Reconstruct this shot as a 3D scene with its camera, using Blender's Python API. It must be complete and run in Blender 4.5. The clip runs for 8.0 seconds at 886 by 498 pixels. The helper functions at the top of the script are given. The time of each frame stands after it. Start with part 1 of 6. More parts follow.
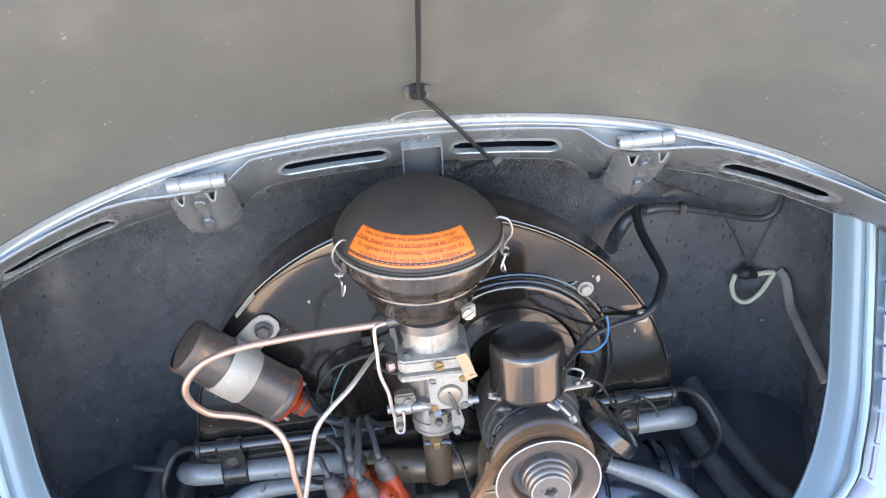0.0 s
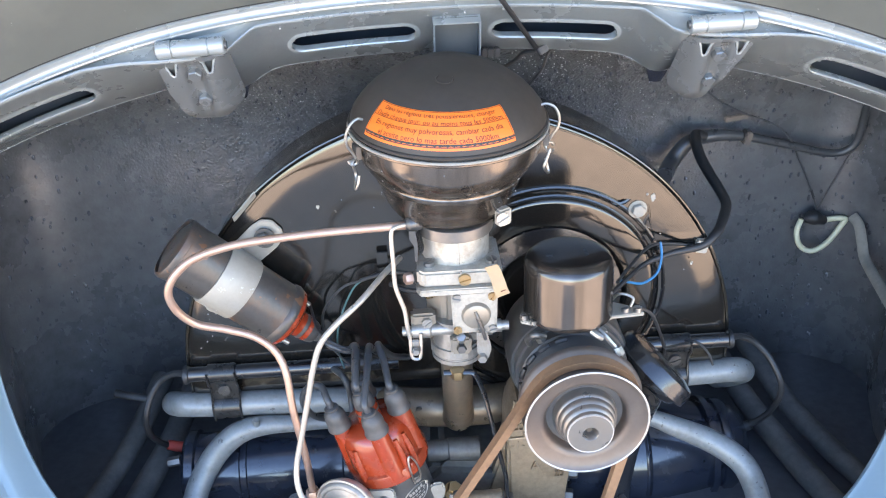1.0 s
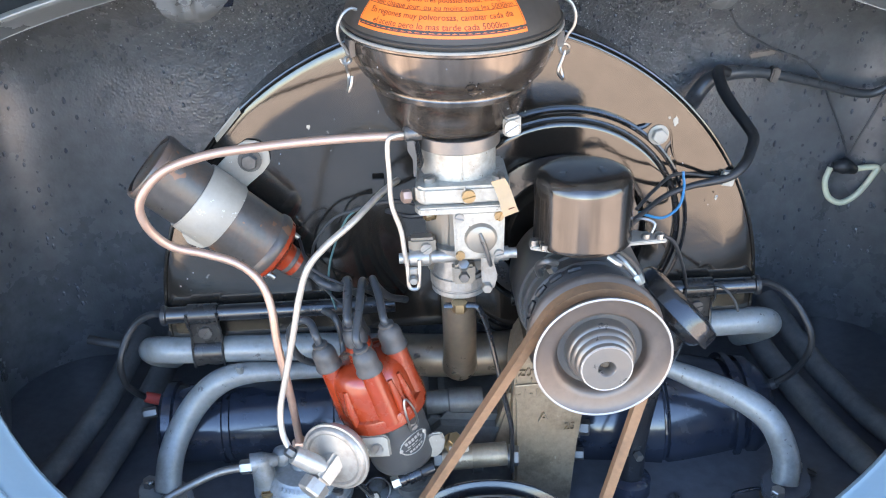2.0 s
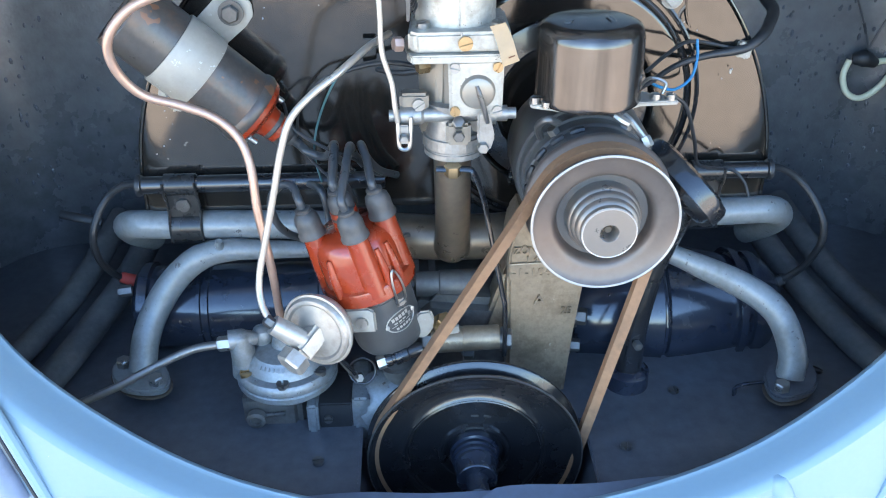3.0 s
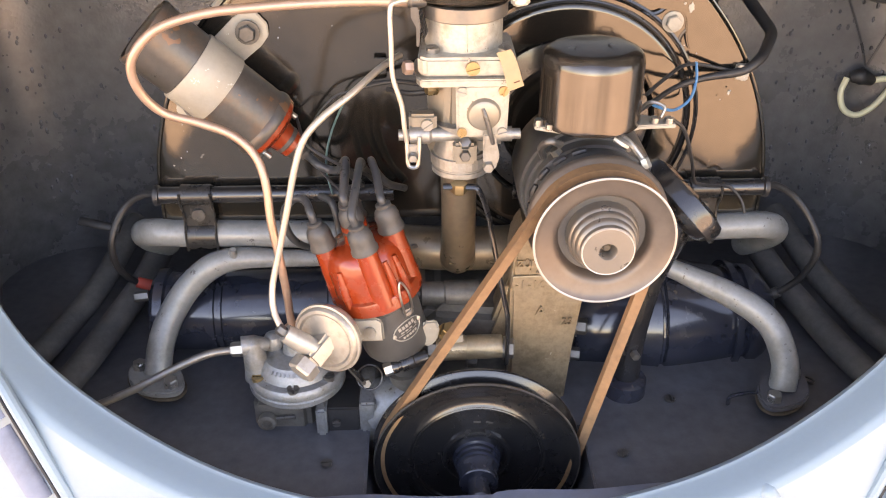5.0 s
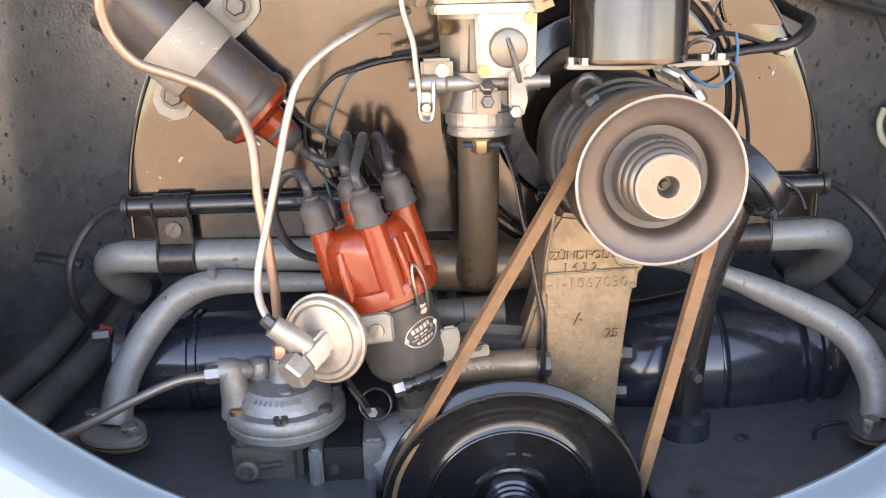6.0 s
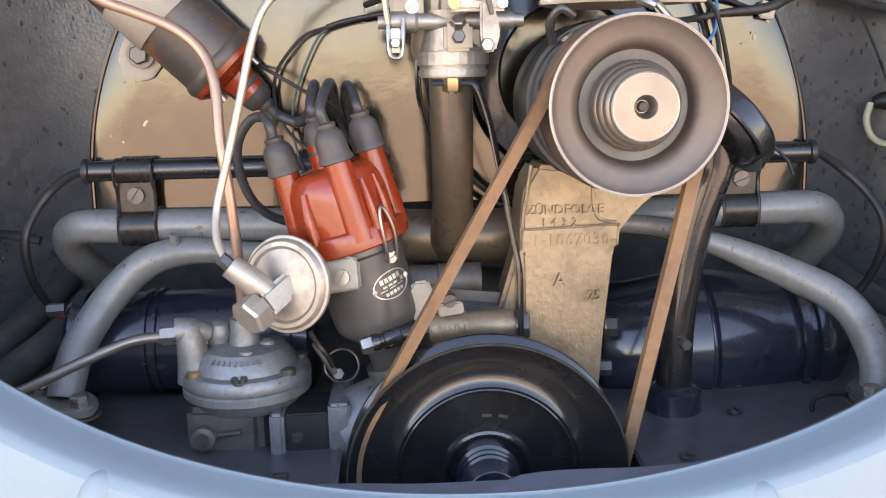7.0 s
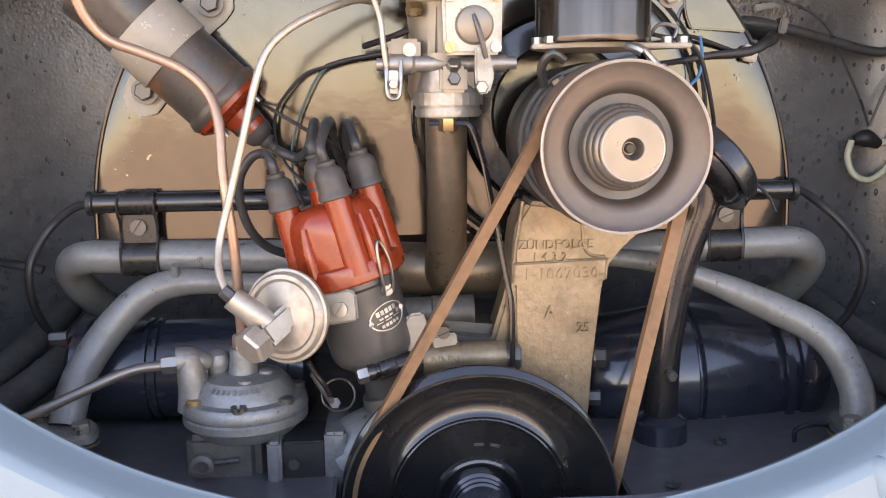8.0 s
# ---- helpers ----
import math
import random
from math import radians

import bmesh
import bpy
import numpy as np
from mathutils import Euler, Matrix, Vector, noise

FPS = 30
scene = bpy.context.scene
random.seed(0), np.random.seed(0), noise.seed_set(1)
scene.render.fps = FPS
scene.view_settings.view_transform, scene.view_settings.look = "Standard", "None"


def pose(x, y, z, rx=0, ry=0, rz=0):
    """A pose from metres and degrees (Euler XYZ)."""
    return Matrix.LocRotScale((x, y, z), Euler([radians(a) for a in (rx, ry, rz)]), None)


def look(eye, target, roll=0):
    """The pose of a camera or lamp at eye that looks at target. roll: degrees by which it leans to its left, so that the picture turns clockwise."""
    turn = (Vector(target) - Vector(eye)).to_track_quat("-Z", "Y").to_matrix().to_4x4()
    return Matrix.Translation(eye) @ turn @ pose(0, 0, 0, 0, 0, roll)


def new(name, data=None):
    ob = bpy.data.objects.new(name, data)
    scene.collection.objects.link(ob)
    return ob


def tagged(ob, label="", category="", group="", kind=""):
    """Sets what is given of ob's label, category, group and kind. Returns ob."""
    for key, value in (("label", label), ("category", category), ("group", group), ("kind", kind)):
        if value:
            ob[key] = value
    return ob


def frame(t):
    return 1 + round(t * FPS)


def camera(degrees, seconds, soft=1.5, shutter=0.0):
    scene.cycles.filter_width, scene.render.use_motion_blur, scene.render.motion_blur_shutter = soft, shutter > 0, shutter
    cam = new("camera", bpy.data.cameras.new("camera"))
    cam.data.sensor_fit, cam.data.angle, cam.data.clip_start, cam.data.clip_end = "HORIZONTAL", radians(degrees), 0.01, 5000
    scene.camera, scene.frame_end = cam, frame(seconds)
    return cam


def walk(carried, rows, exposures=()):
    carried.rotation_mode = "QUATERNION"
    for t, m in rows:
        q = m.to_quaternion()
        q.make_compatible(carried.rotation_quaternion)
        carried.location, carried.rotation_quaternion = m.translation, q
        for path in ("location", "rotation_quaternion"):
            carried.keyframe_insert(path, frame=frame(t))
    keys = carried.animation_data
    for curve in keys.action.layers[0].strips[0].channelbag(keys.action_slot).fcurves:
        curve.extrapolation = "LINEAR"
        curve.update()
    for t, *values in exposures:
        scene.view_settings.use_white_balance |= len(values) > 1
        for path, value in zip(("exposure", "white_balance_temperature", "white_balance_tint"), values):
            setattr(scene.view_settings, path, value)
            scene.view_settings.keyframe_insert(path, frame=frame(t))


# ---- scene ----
# An old rear-engined car with its engine lid raised: the camera comes down towards the engine.

# ---- camera and walk ----
cam = camera(52.7, 8.0, soft=1.1)
PATH = [
    (0.0, (-0.0313, -0.0766, 1.1509), (0.0644, 1.4572, 0.3348), -4.6),
    (0.2, (-0.0479, -0.0435, 1.1039), (0.0505, 1.4938, 0.2948), -2.8),
    (0.5, (-0.0418, -0.0087, 1.0674), (0.0322, 1.5216, 0.2409), -2.7),
    (1.0, (-0.0374, -0.0052, 1.0256), (0.013, 1.526, 0.2), -2.7),
    (1.2, (-0.0331, -0.0017, 1.0108), (0.0122, 1.5364, 0.1983), -2.5),
    (2.3, (-0.0391, 0.0331, 0.9073), (0.0087, 1.5738, 0.0999), -1.9),
    (2.5, (-0.0391, 0.0365, 0.8934), (0.0087, 1.5651, 0.0634), -1.6),
    (3.0, (-0.0357, 0.0331, 0.8568), (0.0113, 1.526, -0.0349), -0.7),
    (3.5, (-0.0339, 0.0296, 0.8455), (0.0122, 1.4999, -0.0828), -0.4),
    (4.0, (-0.0348, 0.0218, 0.8577), (0.0061, 1.486, -0.081), -0.2),
    (4.5, (-0.0348, 0.0139, 0.8795), (0.0009, 1.4816, -0.0541), -0.1),
    (5.0, (-0.0365, 0.0174, 0.8829), (0.0, 1.5051, -0.0184), -0.2),
    (5.2, (-0.0365, 0.0252, 0.8551), (0.0061, 1.539, -0.0018), -0.7),
    (6.3, (-0.0635, 0.06, 0.6359), (0.0122, 1.7522, 0.2383), -1.4),
    (6.5, (-0.0548, 0.0653, 0.6141), (0.0235, 1.7644, 0.2505), -1.4),
    (7.0, (-0.0452, 0.0566, 0.5889), (0.04, 1.7635, 0.26), -1.3),
    (7.5, (-0.0426, 0.0461, 0.5906), (0.0583, 1.7557, 0.2844), -1.0),
    (8.0, (-0.0487, 0.0391, 0.5976), (0.0566, 1.753, 0.3166), -0.8),
]
walk(cam, [(t, look(eye, target, roll)) for t, eye, target, roll in PATH],
     exposures=[(0.0, 3.22, 6850, 20), (1.2, 3.23, 6600, 16), (2.5, 3.18, 6150, 13), (3.0, 3.06, 5900, 9), (3.5, 3.13, 8000, 24), (4.5, 3.22, 10200, 31), (5.2, 3.25, 10400, 30), (6.5, 2.95, 8400, 26), (8.0, 2.72, 9100, 30)])

# ---- world, sun ----
SUN_ELEV, SUN_ROT = 33.0, 8.0
world = bpy.data.worlds.new("world")
scene.world = world
world.use_nodes = True
wn = world.node_tree
sky = wn.nodes.new("ShaderNodeTexSky")
sky.sky_type, sky.sun_disc = "NISHITA", False
sky.sun_elevation, sky.sun_rotation = radians(SUN_ELEV), radians(SUN_ROT)
sky.air_density, sky.dust_density, sky.ozone_density = 1.0, 0.6, 2.5
wn.nodes["Background"].inputs["Strength"].default_value = 0.14
wn.links.new(sky.outputs["Color"], wn.nodes["Background"].inputs["Color"])
sun = new("sun", bpy.data.lights.new("sun", "SUN"))
sun.data.energy, sun.data.angle, sun.data.color = 5.0, radians(0.6), (1.0, 0.88, 0.72)
ce, se = math.cos(radians(SUN_ELEV)), math.sin(radians(SUN_ELEV))
sun_way = Vector((ce * math.sin(radians(SUN_ROT)), ce * math.cos(radians(SUN_ROT)), se))
sun.matrix_world = look(sun_way * 10, (0, 0, 0))


# ---- materials ----
def mat(name, color, rough=0.5, metal=0.0, grain=120.0, vary=0.12, dirt=None, dirt_amount=0.3, dirt_scale=14.0,
        bump=0.05, bump_scale=None, coat=0.0, piece=0.0, rough_vary=0.12, chips=None, chip_scale=40.0, chip_at=0.70, streak=0.0):
    """Base colour with fine grain, larger stains of a dirt colour, uneven gloss and a little relief."""
    m = bpy.data.materials.new(name)
    m.use_nodes = True
    nt = m.node_tree
    b = nt.nodes["Principled BSDF"]

    def node(kind, **inputs):
        n = nt.nodes.new("ShaderNode" + kind)
        for k, v in inputs.items():
            n.inputs[k.replace("_", " ")].default_value = v
        return n

    def mix(a, c, f):
        n = nt.nodes.new("ShaderNodeMix")
        n.data_type = "RGBA"
        for socket, v in ((n.inputs[6], a), (n.inputs[7], c), (n.inputs[0], f)):
            if hasattr(v, "links"):
                nt.links.new(v, socket)
            else:
                socket.default_value = v if isinstance(v, float) else (*v, 1)
        return n.outputs[2]

    co = nt.nodes.new("ShaderNodeTexCoord").outputs["Object"]
    fine = node("TexNoise", Scale=grain, Detail=4.0, Roughness=0.6)
    wide = node("TexNoise", Scale=dirt_scale, Detail=6.0, Roughness=0.65)
    for n in (fine, wide):
        nt.links.new(co, n.inputs["Vector"])
    lo = tuple(max(0.0, c * (1 - 2 * vary)) for c in color)
    hi = tuple(min(1.0, c * (1 + 2 * vary)) for c in color)
    col = mix(lo, hi, fine.outputs["Fac"])
    ramp = node("MapRange", From_Min=0.5, From_Max=0.72, To_Min=0.0, To_Max=dirt_amount)
    nt.links.new(wide.outputs["Fac"], ramp.inputs["Value"])
    if dirt:
        col = mix(col, dirt, ramp.outputs["Result"])
    if streak:
        # long streaks down the sides, reflections painted into the colour
        scaled = nt.nodes.new("ShaderNodeMapping")
        scaled.inputs["Scale"].default_value = (1.0, 1.0, 0.06)
        nt.links.new(co, scaled.inputs["Vector"])
        reflection_noise = node("TexNoise", Scale=62.0, Detail=3.0, Roughness=0.6)
        nt.links.new(scaled.outputs["Vector"], reflection_noise.inputs["Vector"])
        marks = node("MapRange", From_Min=0.38, From_Max=0.62, To_Min=0.0, To_Max=streak)
        nt.links.new(reflection_noise.outputs["Fac"], marks.inputs["Value"])
        col = mix(col, tuple(0.25 * c for c in color), marks.outputs["Result"])
    if chips:
        spot = node("TexNoise", Scale=chip_scale, Detail=3.0, Roughness=0.75)
        nt.links.new(co, spot.inputs["Vector"])
        cut = node("MapRange", From_Min=chip_at, From_Max=chip_at + 0.012, To_Min=0.0, To_Max=0.85)
        nt.links.new(spot.outputs["Fac"], cut.inputs["Value"])
        col = mix(col, chips, cut.outputs["Result"])
    if piece:
        info = nt.nodes.new("ShaderNodeObjectInfo")
        f = node("MapRange", To_Min=0.0, To_Max=piece)
        nt.links.new(info.outputs["Random"], f.inputs["Value"])
        col = mix(col, tuple(c * 0.4 for c in color), f.outputs["Result"])
    nt.links.new(col, b.inputs["Base Color"])
    rr = node("MapRange", From_Min=0.3, From_Max=0.75, To_Min=max(0.02, rough - rough_vary), To_Max=min(1.0, rough + rough_vary))
    nt.links.new(wide.outputs["Fac"], rr.inputs["Value"])
    nt.links.new(rr.outputs["Result"], b.inputs["Roughness"])
    b.inputs["Metallic"].default_value = metal
    b.inputs["Coat Weight"].default_value = coat
    b.inputs["Coat Roughness"].default_value = 0.08
    if bump:
        tex = node("TexNoise", Scale=bump_scale or grain, Detail=5.0, Roughness=0.6)
        nt.links.new(co, tex.inputs["Vector"])
        bn = node("Bump", Strength=bump, Distance=0.001)
        nt.links.new(tex.outputs["Fac"], bn.inputs["Height"])
        nt.links.new(bn.outputs["Normal"], b.inputs["Normal"])
    return m


def bitumen():
    """Black sprayed sound deadener: coarse wet pimples over lumps, matt in the dry patches."""
    m = mat("bitumen", (0.098, 0.098, 0.100), 0.30, 0.0, 60, 0.3, (0.125, 0.123, 0.120), 0.35, 9, 0, rough_vary=0.14)
    nt = m.node_tree
    b = nt.nodes["Principled BSDF"]
    co = nt.nodes.new("ShaderNodeTexCoord").outputs["Object"]

    def tex(kind, **inputs):
        n = nt.nodes.new("ShaderNode" + kind)
        for k, v in inputs.items():
            n.inputs[k.replace("_", " ")].default_value = v
        if "Vector" in n.inputs:
            nt.links.new(co, n.inputs["Vector"])
        return n

    lumps = tex("TexNoise", Scale=75.0, Detail=3.0)
    grains = tex("TexNoise", Scale=360.0, Detail=4.0, Roughness=0.62)
    cells = tex("TexVoronoi", Scale=260.0, Randomness=1.0)
    pimple = tex("MapRange", From_Min=0.05, From_Max=0.55, To_Min=1.0, To_Max=0.0)
    nt.links.new(cells.outputs["Distance"], pimple.inputs["Value"])
    # sprayed thick along the top, thin and smooth lower down
    place = nt.nodes.new("ShaderNodeNewGeometry").outputs["Position"]
    height = nt.nodes.new("ShaderNodeSeparateXYZ")
    nt.links.new(place, height.inputs["Vector"])
    patchy = tex("TexNoise", Scale=9.0, Detail=3.0)
    level = nt.nodes.new("ShaderNodeMath")
    level.operation = "MULTIPLY_ADD"
    level.inputs[1].default_value = 0.16
    nt.links.new(patchy.outputs["Fac"], level.inputs[0])
    side = nt.nodes.new("ShaderNodeMath")
    side.operation = "ABSOLUTE"
    nt.links.new(height.outputs["X"], side.inputs[0])
    reach = nt.nodes.new("ShaderNodeMapRange")
    for k, v in (("From Min", 0.20), ("From Max", 0.40), ("To Min", 0.0), ("To Max", 0.13)):
        reach.inputs[k].default_value = v
    nt.links.new(side.outputs["Value"], reach.inputs["Value"])
    thin = nt.nodes.new("ShaderNodeMath")
    thin.operation = "SUBTRACT"
    nt.links.new(height.outputs["Z"], thin.inputs[0])
    nt.links.new(reach.outputs["Result"], thin.inputs[1])
    nt.links.new(thin.outputs["Value"], level.inputs[2])
    last = None
    for source, strength, distance in ((lumps.outputs["Fac"], 0.6, 0.004), (grains.outputs["Fac"], 0.75, 0.0024), (pimple.outputs["Result"], 0.55, 0.0016)):
        n = nt.nodes.new("ShaderNodeBump")
        n.inputs["Distance"].default_value = distance
        thick = tex("MapRange", From_Min=0.62, From_Max=0.83, To_Min=strength * 0.10, To_Max=strength)
        nt.links.new(level.outputs["Value"], thick.inputs["Value"])
        nt.links.new(thick.outputs["Result"], n.inputs["Strength"])
        nt.links.new(source, n.inputs["Height"])
        if last:
            nt.links.new(last, n.inputs["Normal"])
        last = n.outputs["Normal"]
    nt.links.new(last, b.inputs["Normal"])
    b.inputs["Coat Weight"].default_value, b.inputs["Coat Roughness"].default_value = 0.5, 0.22
    nt.links.new(last, b.inputs["Coat Normal"])
    return m


BODY = mat("body_paint", (0.218, 0.301, 0.349), 0.44, 0.0, 300, 0.02, None, 0.25, 5, 0.03, coat=0.12, rough_vary=0.06, chips=(0.40, 0.47, 0.50), chip_scale=70, chip_at=0.745)
FLANGE = mat("jamb_paint", (0.315, 0.335, 0.330), 0.30, 0.3, 300, 0.04, (0.26, 0.265, 0.25), 0.4, 12, 0.05, coat=0.35, rough_vary=0.09)
HINGE = mat("hinge_paint", (0.180, 0.184, 0.180), 0.26, 0.5, 300, 0.04, (0.20, 0.19, 0.17), 0.12, 18, 0.03, coat=0.3, rough_vary=0.05)
LID = mat("lid_underside_paint", (0.101, 0.105, 0.093), 0.42, 0.0, 50, 0.05, (0.18, 0.175, 0.145), 0.4, 7, 0.02, coat=0.25, chips=(0.27, 0.27, 0.25), chip_scale=95, chip_at=0.70)
BITUMEN = bitumen()
SHROUD = mat("satin_graphite_enamel", (0.073, 0.065, 0.056), 0.14, 0.85, 90, 0.10, (0.14, 0.118, 0.095), 0.3, 9, 0.55, bump_scale=12.0, coat=0.4, rough_vary=0.05, chips=(0.32, 0.29, 0.25), chip_scale=55, chip_at=0.725)
TIN = mat("black_tin", (0.019, 0.023, 0.035), 0.22, 0.0, 90, 0.2, (0.045, 0.042, 0.04), 0.35, 12, 0.02, coat=0.6)
# black tin lightened to carry the lens haze over the floor, with dusty patches
FLOORTIN = mat("hazed_dusty_tin", (0.074, 0.077, 0.087), 0.42, 0.0, 90, 0.25, (0.085, 0.080, 0.075), 0.5, 9, 0.05, coat=0.25)
BLACK = mat("gloss_black_paint", (0.013, 0.013, 0.014), 0.27, 0.0, 90, 0.2, (0.05, 0.045, 0.04), 0.15, 20, 0.0, coat=0.6)
RIM = mat("worn_rim_edge", (0.52, 0.46, 0.40), 0.45, 0.3, 200, 0.05, (0.3, 0.25, 0.2), 0.4, 60, 0.02)
ACBOWL = mat("aged_black_enamel", (0.20, 0.160, 0.128), 0.22, 0.8, 90, 0.06, (0.22, 0.17, 0.125), 0.3, 9, 0.01, coat=0.35, rough_vary=0.08, chips=(0.50, 0.45, 0.38), chip_scale=90, chip_at=0.72, streak=0.7)
REGCAN = mat("regulator_enamel", (0.105, 0.090, 0.078), 0.20, 0.8, 90, 0.12, (0.13, 0.10, 0.08), 0.3, 24, 0.008, coat=0.35, rough_vary=0.06, streak=0.55)
ACTOP = mat("dusty_black_enamel", (0.036, 0.029, 0.023), 0.6, 0.0, 120, 0.15, (0.06, 0.055, 0.05), 0.35, 16, 0.03)
ALU = mat("cast_aluminium", (0.33, 0.31, 0.28), 0.42, 0.65, 300, 0.14, (0.16, 0.125, 0.085), 0.55, 60, 0.28)
ZINC = mat("carburettor_zinc", (0.42, 0.39, 0.335), 0.44, 0.5, 300, 0.14, (0.20, 0.155, 0.105), 0.75, 48, 0.28, chips=(0.16, 0.13, 0.10), chip_scale=150, chip_at=0.68)
CARBBODY = mat("stained_carburettor_zinc", (0.27, 0.235, 0.19), 0.42, 0.55, 220, 0.08, (0.2, 0.15, 0.1), 0.5, 55, 0.1)
CANALU = mat("stained_canister_alloy", (0.42, 0.38, 0.33), 0.42, 0.6, 200, 0.08, (0.20, 0.15, 0.10), 0.55, 55, 0.1)
PUMP = mat("fuel_pump_alloy", (0.24, 0.25, 0.255), 0.48, 0.5, 320, 0.16, (0.15, 0.125, 0.09), 0.65, 55, 0.3, chips=(0.08, 0.065, 0.05), chip_scale=120, chip_at=0.66)
STAND = mat("stained_magnesium", (0.32, 0.245, 0.165), 0.44, 0.55, 260, 0.18, (0.13, 0.090, 0.052), 0.8, 30, 0.4, chips=(0.5, 0.44, 0.34), chip_scale=130, chip_at=0.70)
RUST = mat("rusty_gasket", (0.09, 0.07, 0.05), 0.7, 0.1, 200, 0.2, (0.08, 0.05, 0.03), 0.5, 60, 0.2)
CASE = mat("oily_crankcase", (0.16, 0.15, 0.135), 0.5, 0.5, 200, 0.15, (0.05, 0.045, 0.04), 0.6, 30, 0.2)
STEEL = mat("bright_steel", (0.36, 0.345, 0.32), 0.36, 0.9, 300, 0.06, (0.35, 0.28, 0.2), 0.35, 90, 0.05)
PULLEY = mat("worn_pulley_steel", (0.145, 0.115, 0.096), 0.45, 0.55, 160, 0.08, (0.2, 0.16, 0.13), 0.4, 40, 0.03)
GENBODY = mat("generator_grey", (0.10, 0.098, 0.095), 0.38, 0.4, 160, 0.12, (0.05, 0.045, 0.04), 0.4, 40, 0.05)
GREYPIPE = mat("grey_pipe_paint", (0.205, 0.21, 0.205), 0.40, 0.15, 260, 0.12, (0.10, 0.09, 0.075), 0.6, 40, 0.2, chips=(0.07, 0.065, 0.06), chip_scale=110, chip_at=0.66)
MANIFOLD = mat("sooty_manifold", (0.17, 0.13, 0.09), 0.36, 0.45, 150, 0.12, (0.06, 0.05, 0.04), 0.5, 40, 0.1)
CLAMP = mat("dull_clamp_steel", (0.105, 0.10, 0.095), 0.36, 0.6, 150, 0.1, (0.3, 0.28, 0.24), 0.25, 80, 0.04)
DARKCLAMP = mat("black_clamp_paint", (0.030, 0.029, 0.028), 0.30, 0.3, 150, 0.1, (0.10, 0.09, 0.08), 0.3, 60, 0.04)
COPPER = mat("copper_pipe", (0.47, 0.30, 0.22), 0.40, 0.6, 200, 0.08, (0.42, 0.34, 0.28), 0.5, 45, 0.03)
SILVER = mat("plated_pipe", (0.46, 0.405, 0.34), 0.36, 0.55, 320, 0.10, (0.45, 0.36, 0.27), 0.5, 40, 0.02)
CAP = mat("orange_bakelite", (0.285, 0.034, 0.009), 0.27, 0.0, 200, 0.10, (0.18, 0.03, 0.010), 0.6, 45, 0.03, coat=0.35)
BOOT = mat("grey_rubber", (0.062, 0.057, 0.053), 0.5, 0.0, 260, 0.15, (0.13, 0.105, 0.085), 0.45, 70, 0.12)
DULLPIPE = mat("dull_steel_pipe", (0.20, 0.185, 0.17), 0.36, 0.7, 200, 0.08, (0.28, 0.22, 0.16), 0.4, 50, 0.03)
LEAD = mat("lead_rubber", (0.05, 0.051, 0.053), 0.34, 0.0, 160, 0.1, (0.12, 0.12, 0.12), 0.25, 50, 0.03)
HOSE = mat("dusty_cloth_hose", (0.066, 0.065, 0.064), 0.85, 0.0, 200, 0.2, (0.16, 0.15, 0.135), 0.6, 22, 0.25)
RUBBER = mat("black_rubber", (0.018, 0.018, 0.019), 0.5, 0.0, 160, 0.1, (0.06, 0.06, 0.06), 0.3, 50, 0.05)
COIL = mat("coil_can_paint", (0.085, 0.076, 0.068), 0.36, 0.3, 260, 0.14, (0.19, 0.095, 0.05), 0.7, 26, 0.08, chips=(0.22, 0.105, 0.055), chip_scale=34, chip_at=0.60)
BAND = mat("galvanised_band", (0.34, 0.31, 0.26), 0.55, 0.2, 150, 0.08, (0.24, 0.21, 0.17), 0.5, 40, 0.06, chips=(0.50, 0.48, 0.43), chip_scale=120, chip_at=0.66)
BELT = mat("worn_tan_belt", (0.24, 0.13, 0.066), 0.65, 0.0, 200, 0.15, (0.10, 0.06, 0.035), 0.6, 30, 0.05)
ORANGE = mat("orange_label", (0.85, 0.17, 0.018), 0.45, 0.0, 120, 0.03, (0.7, 0.13, 0.02), 0.3, 40, 0.0)
INK = mat("label_ink", (0.09, 0.02, 0.008), 0.5, 0.0, 200, 0.05, None)
CARD = mat("card_tag", (0.37, 0.255, 0.145), 0.7, 0.0, 200, 0.06, (0.4, 0.28, 0.15), 0.4, 90, 0.05)
BRASS = mat("brass", (0.42, 0.29, 0.15), 0.35, 0.9, 200, 0.06, (0.3, 0.2, 0.1), 0.4, 80, 0.03)
BLUEWIRE = mat("blue_wire", (0.02, 0.16, 0.34), 0.4, 0.0, 200, 0.05, None)
CREAM = mat("cream_sleeve", (0.62, 0.60, 0.42), 0.5, 0.0, 200, 0.05, (0.4, 0.38, 0.28), 0.4, 60, 0.0)
RED = mat("faded_red_sleeve", (0.42, 0.050, 0.032), 0.65, 0.0, 200, 0.08, (0.15, 0.06, 0.05), 0.4, 60, 0.0)
BADGE = mat("badge_print", (0.60, 0.57, 0.52), 0.35, 0.7, 200, 0.05, None)
JOINT = mat("lavender_grey_joint_strip", (0.21, 0.235, 0.30), 0.5, 0.0, 120, 0.08, (0.12, 0.12, 0.13), 0.4, 40, 0.05)
GREYSEAL = mat("grey_rubber_seal", (0.13, 0.15, 0.19), 0.55, 0.0, 120, 0.08, (0.09, 0.09, 0.09), 0.4, 40, 0.05)
HUBSTEEL = mat("turned_hub_steel", (0.255, 0.225, 0.195), 0.36, 0.7, 200, 0.05, (0.20, 0.16, 0.125), 0.4, 50, 0.02)
STRAP = mat("grey_tan_webbing", (0.25, 0.235, 0.20), 0.7, 0.0, 200, 0.12, (0.14, 0.13, 0.115), 0.5, 40, 0.1)
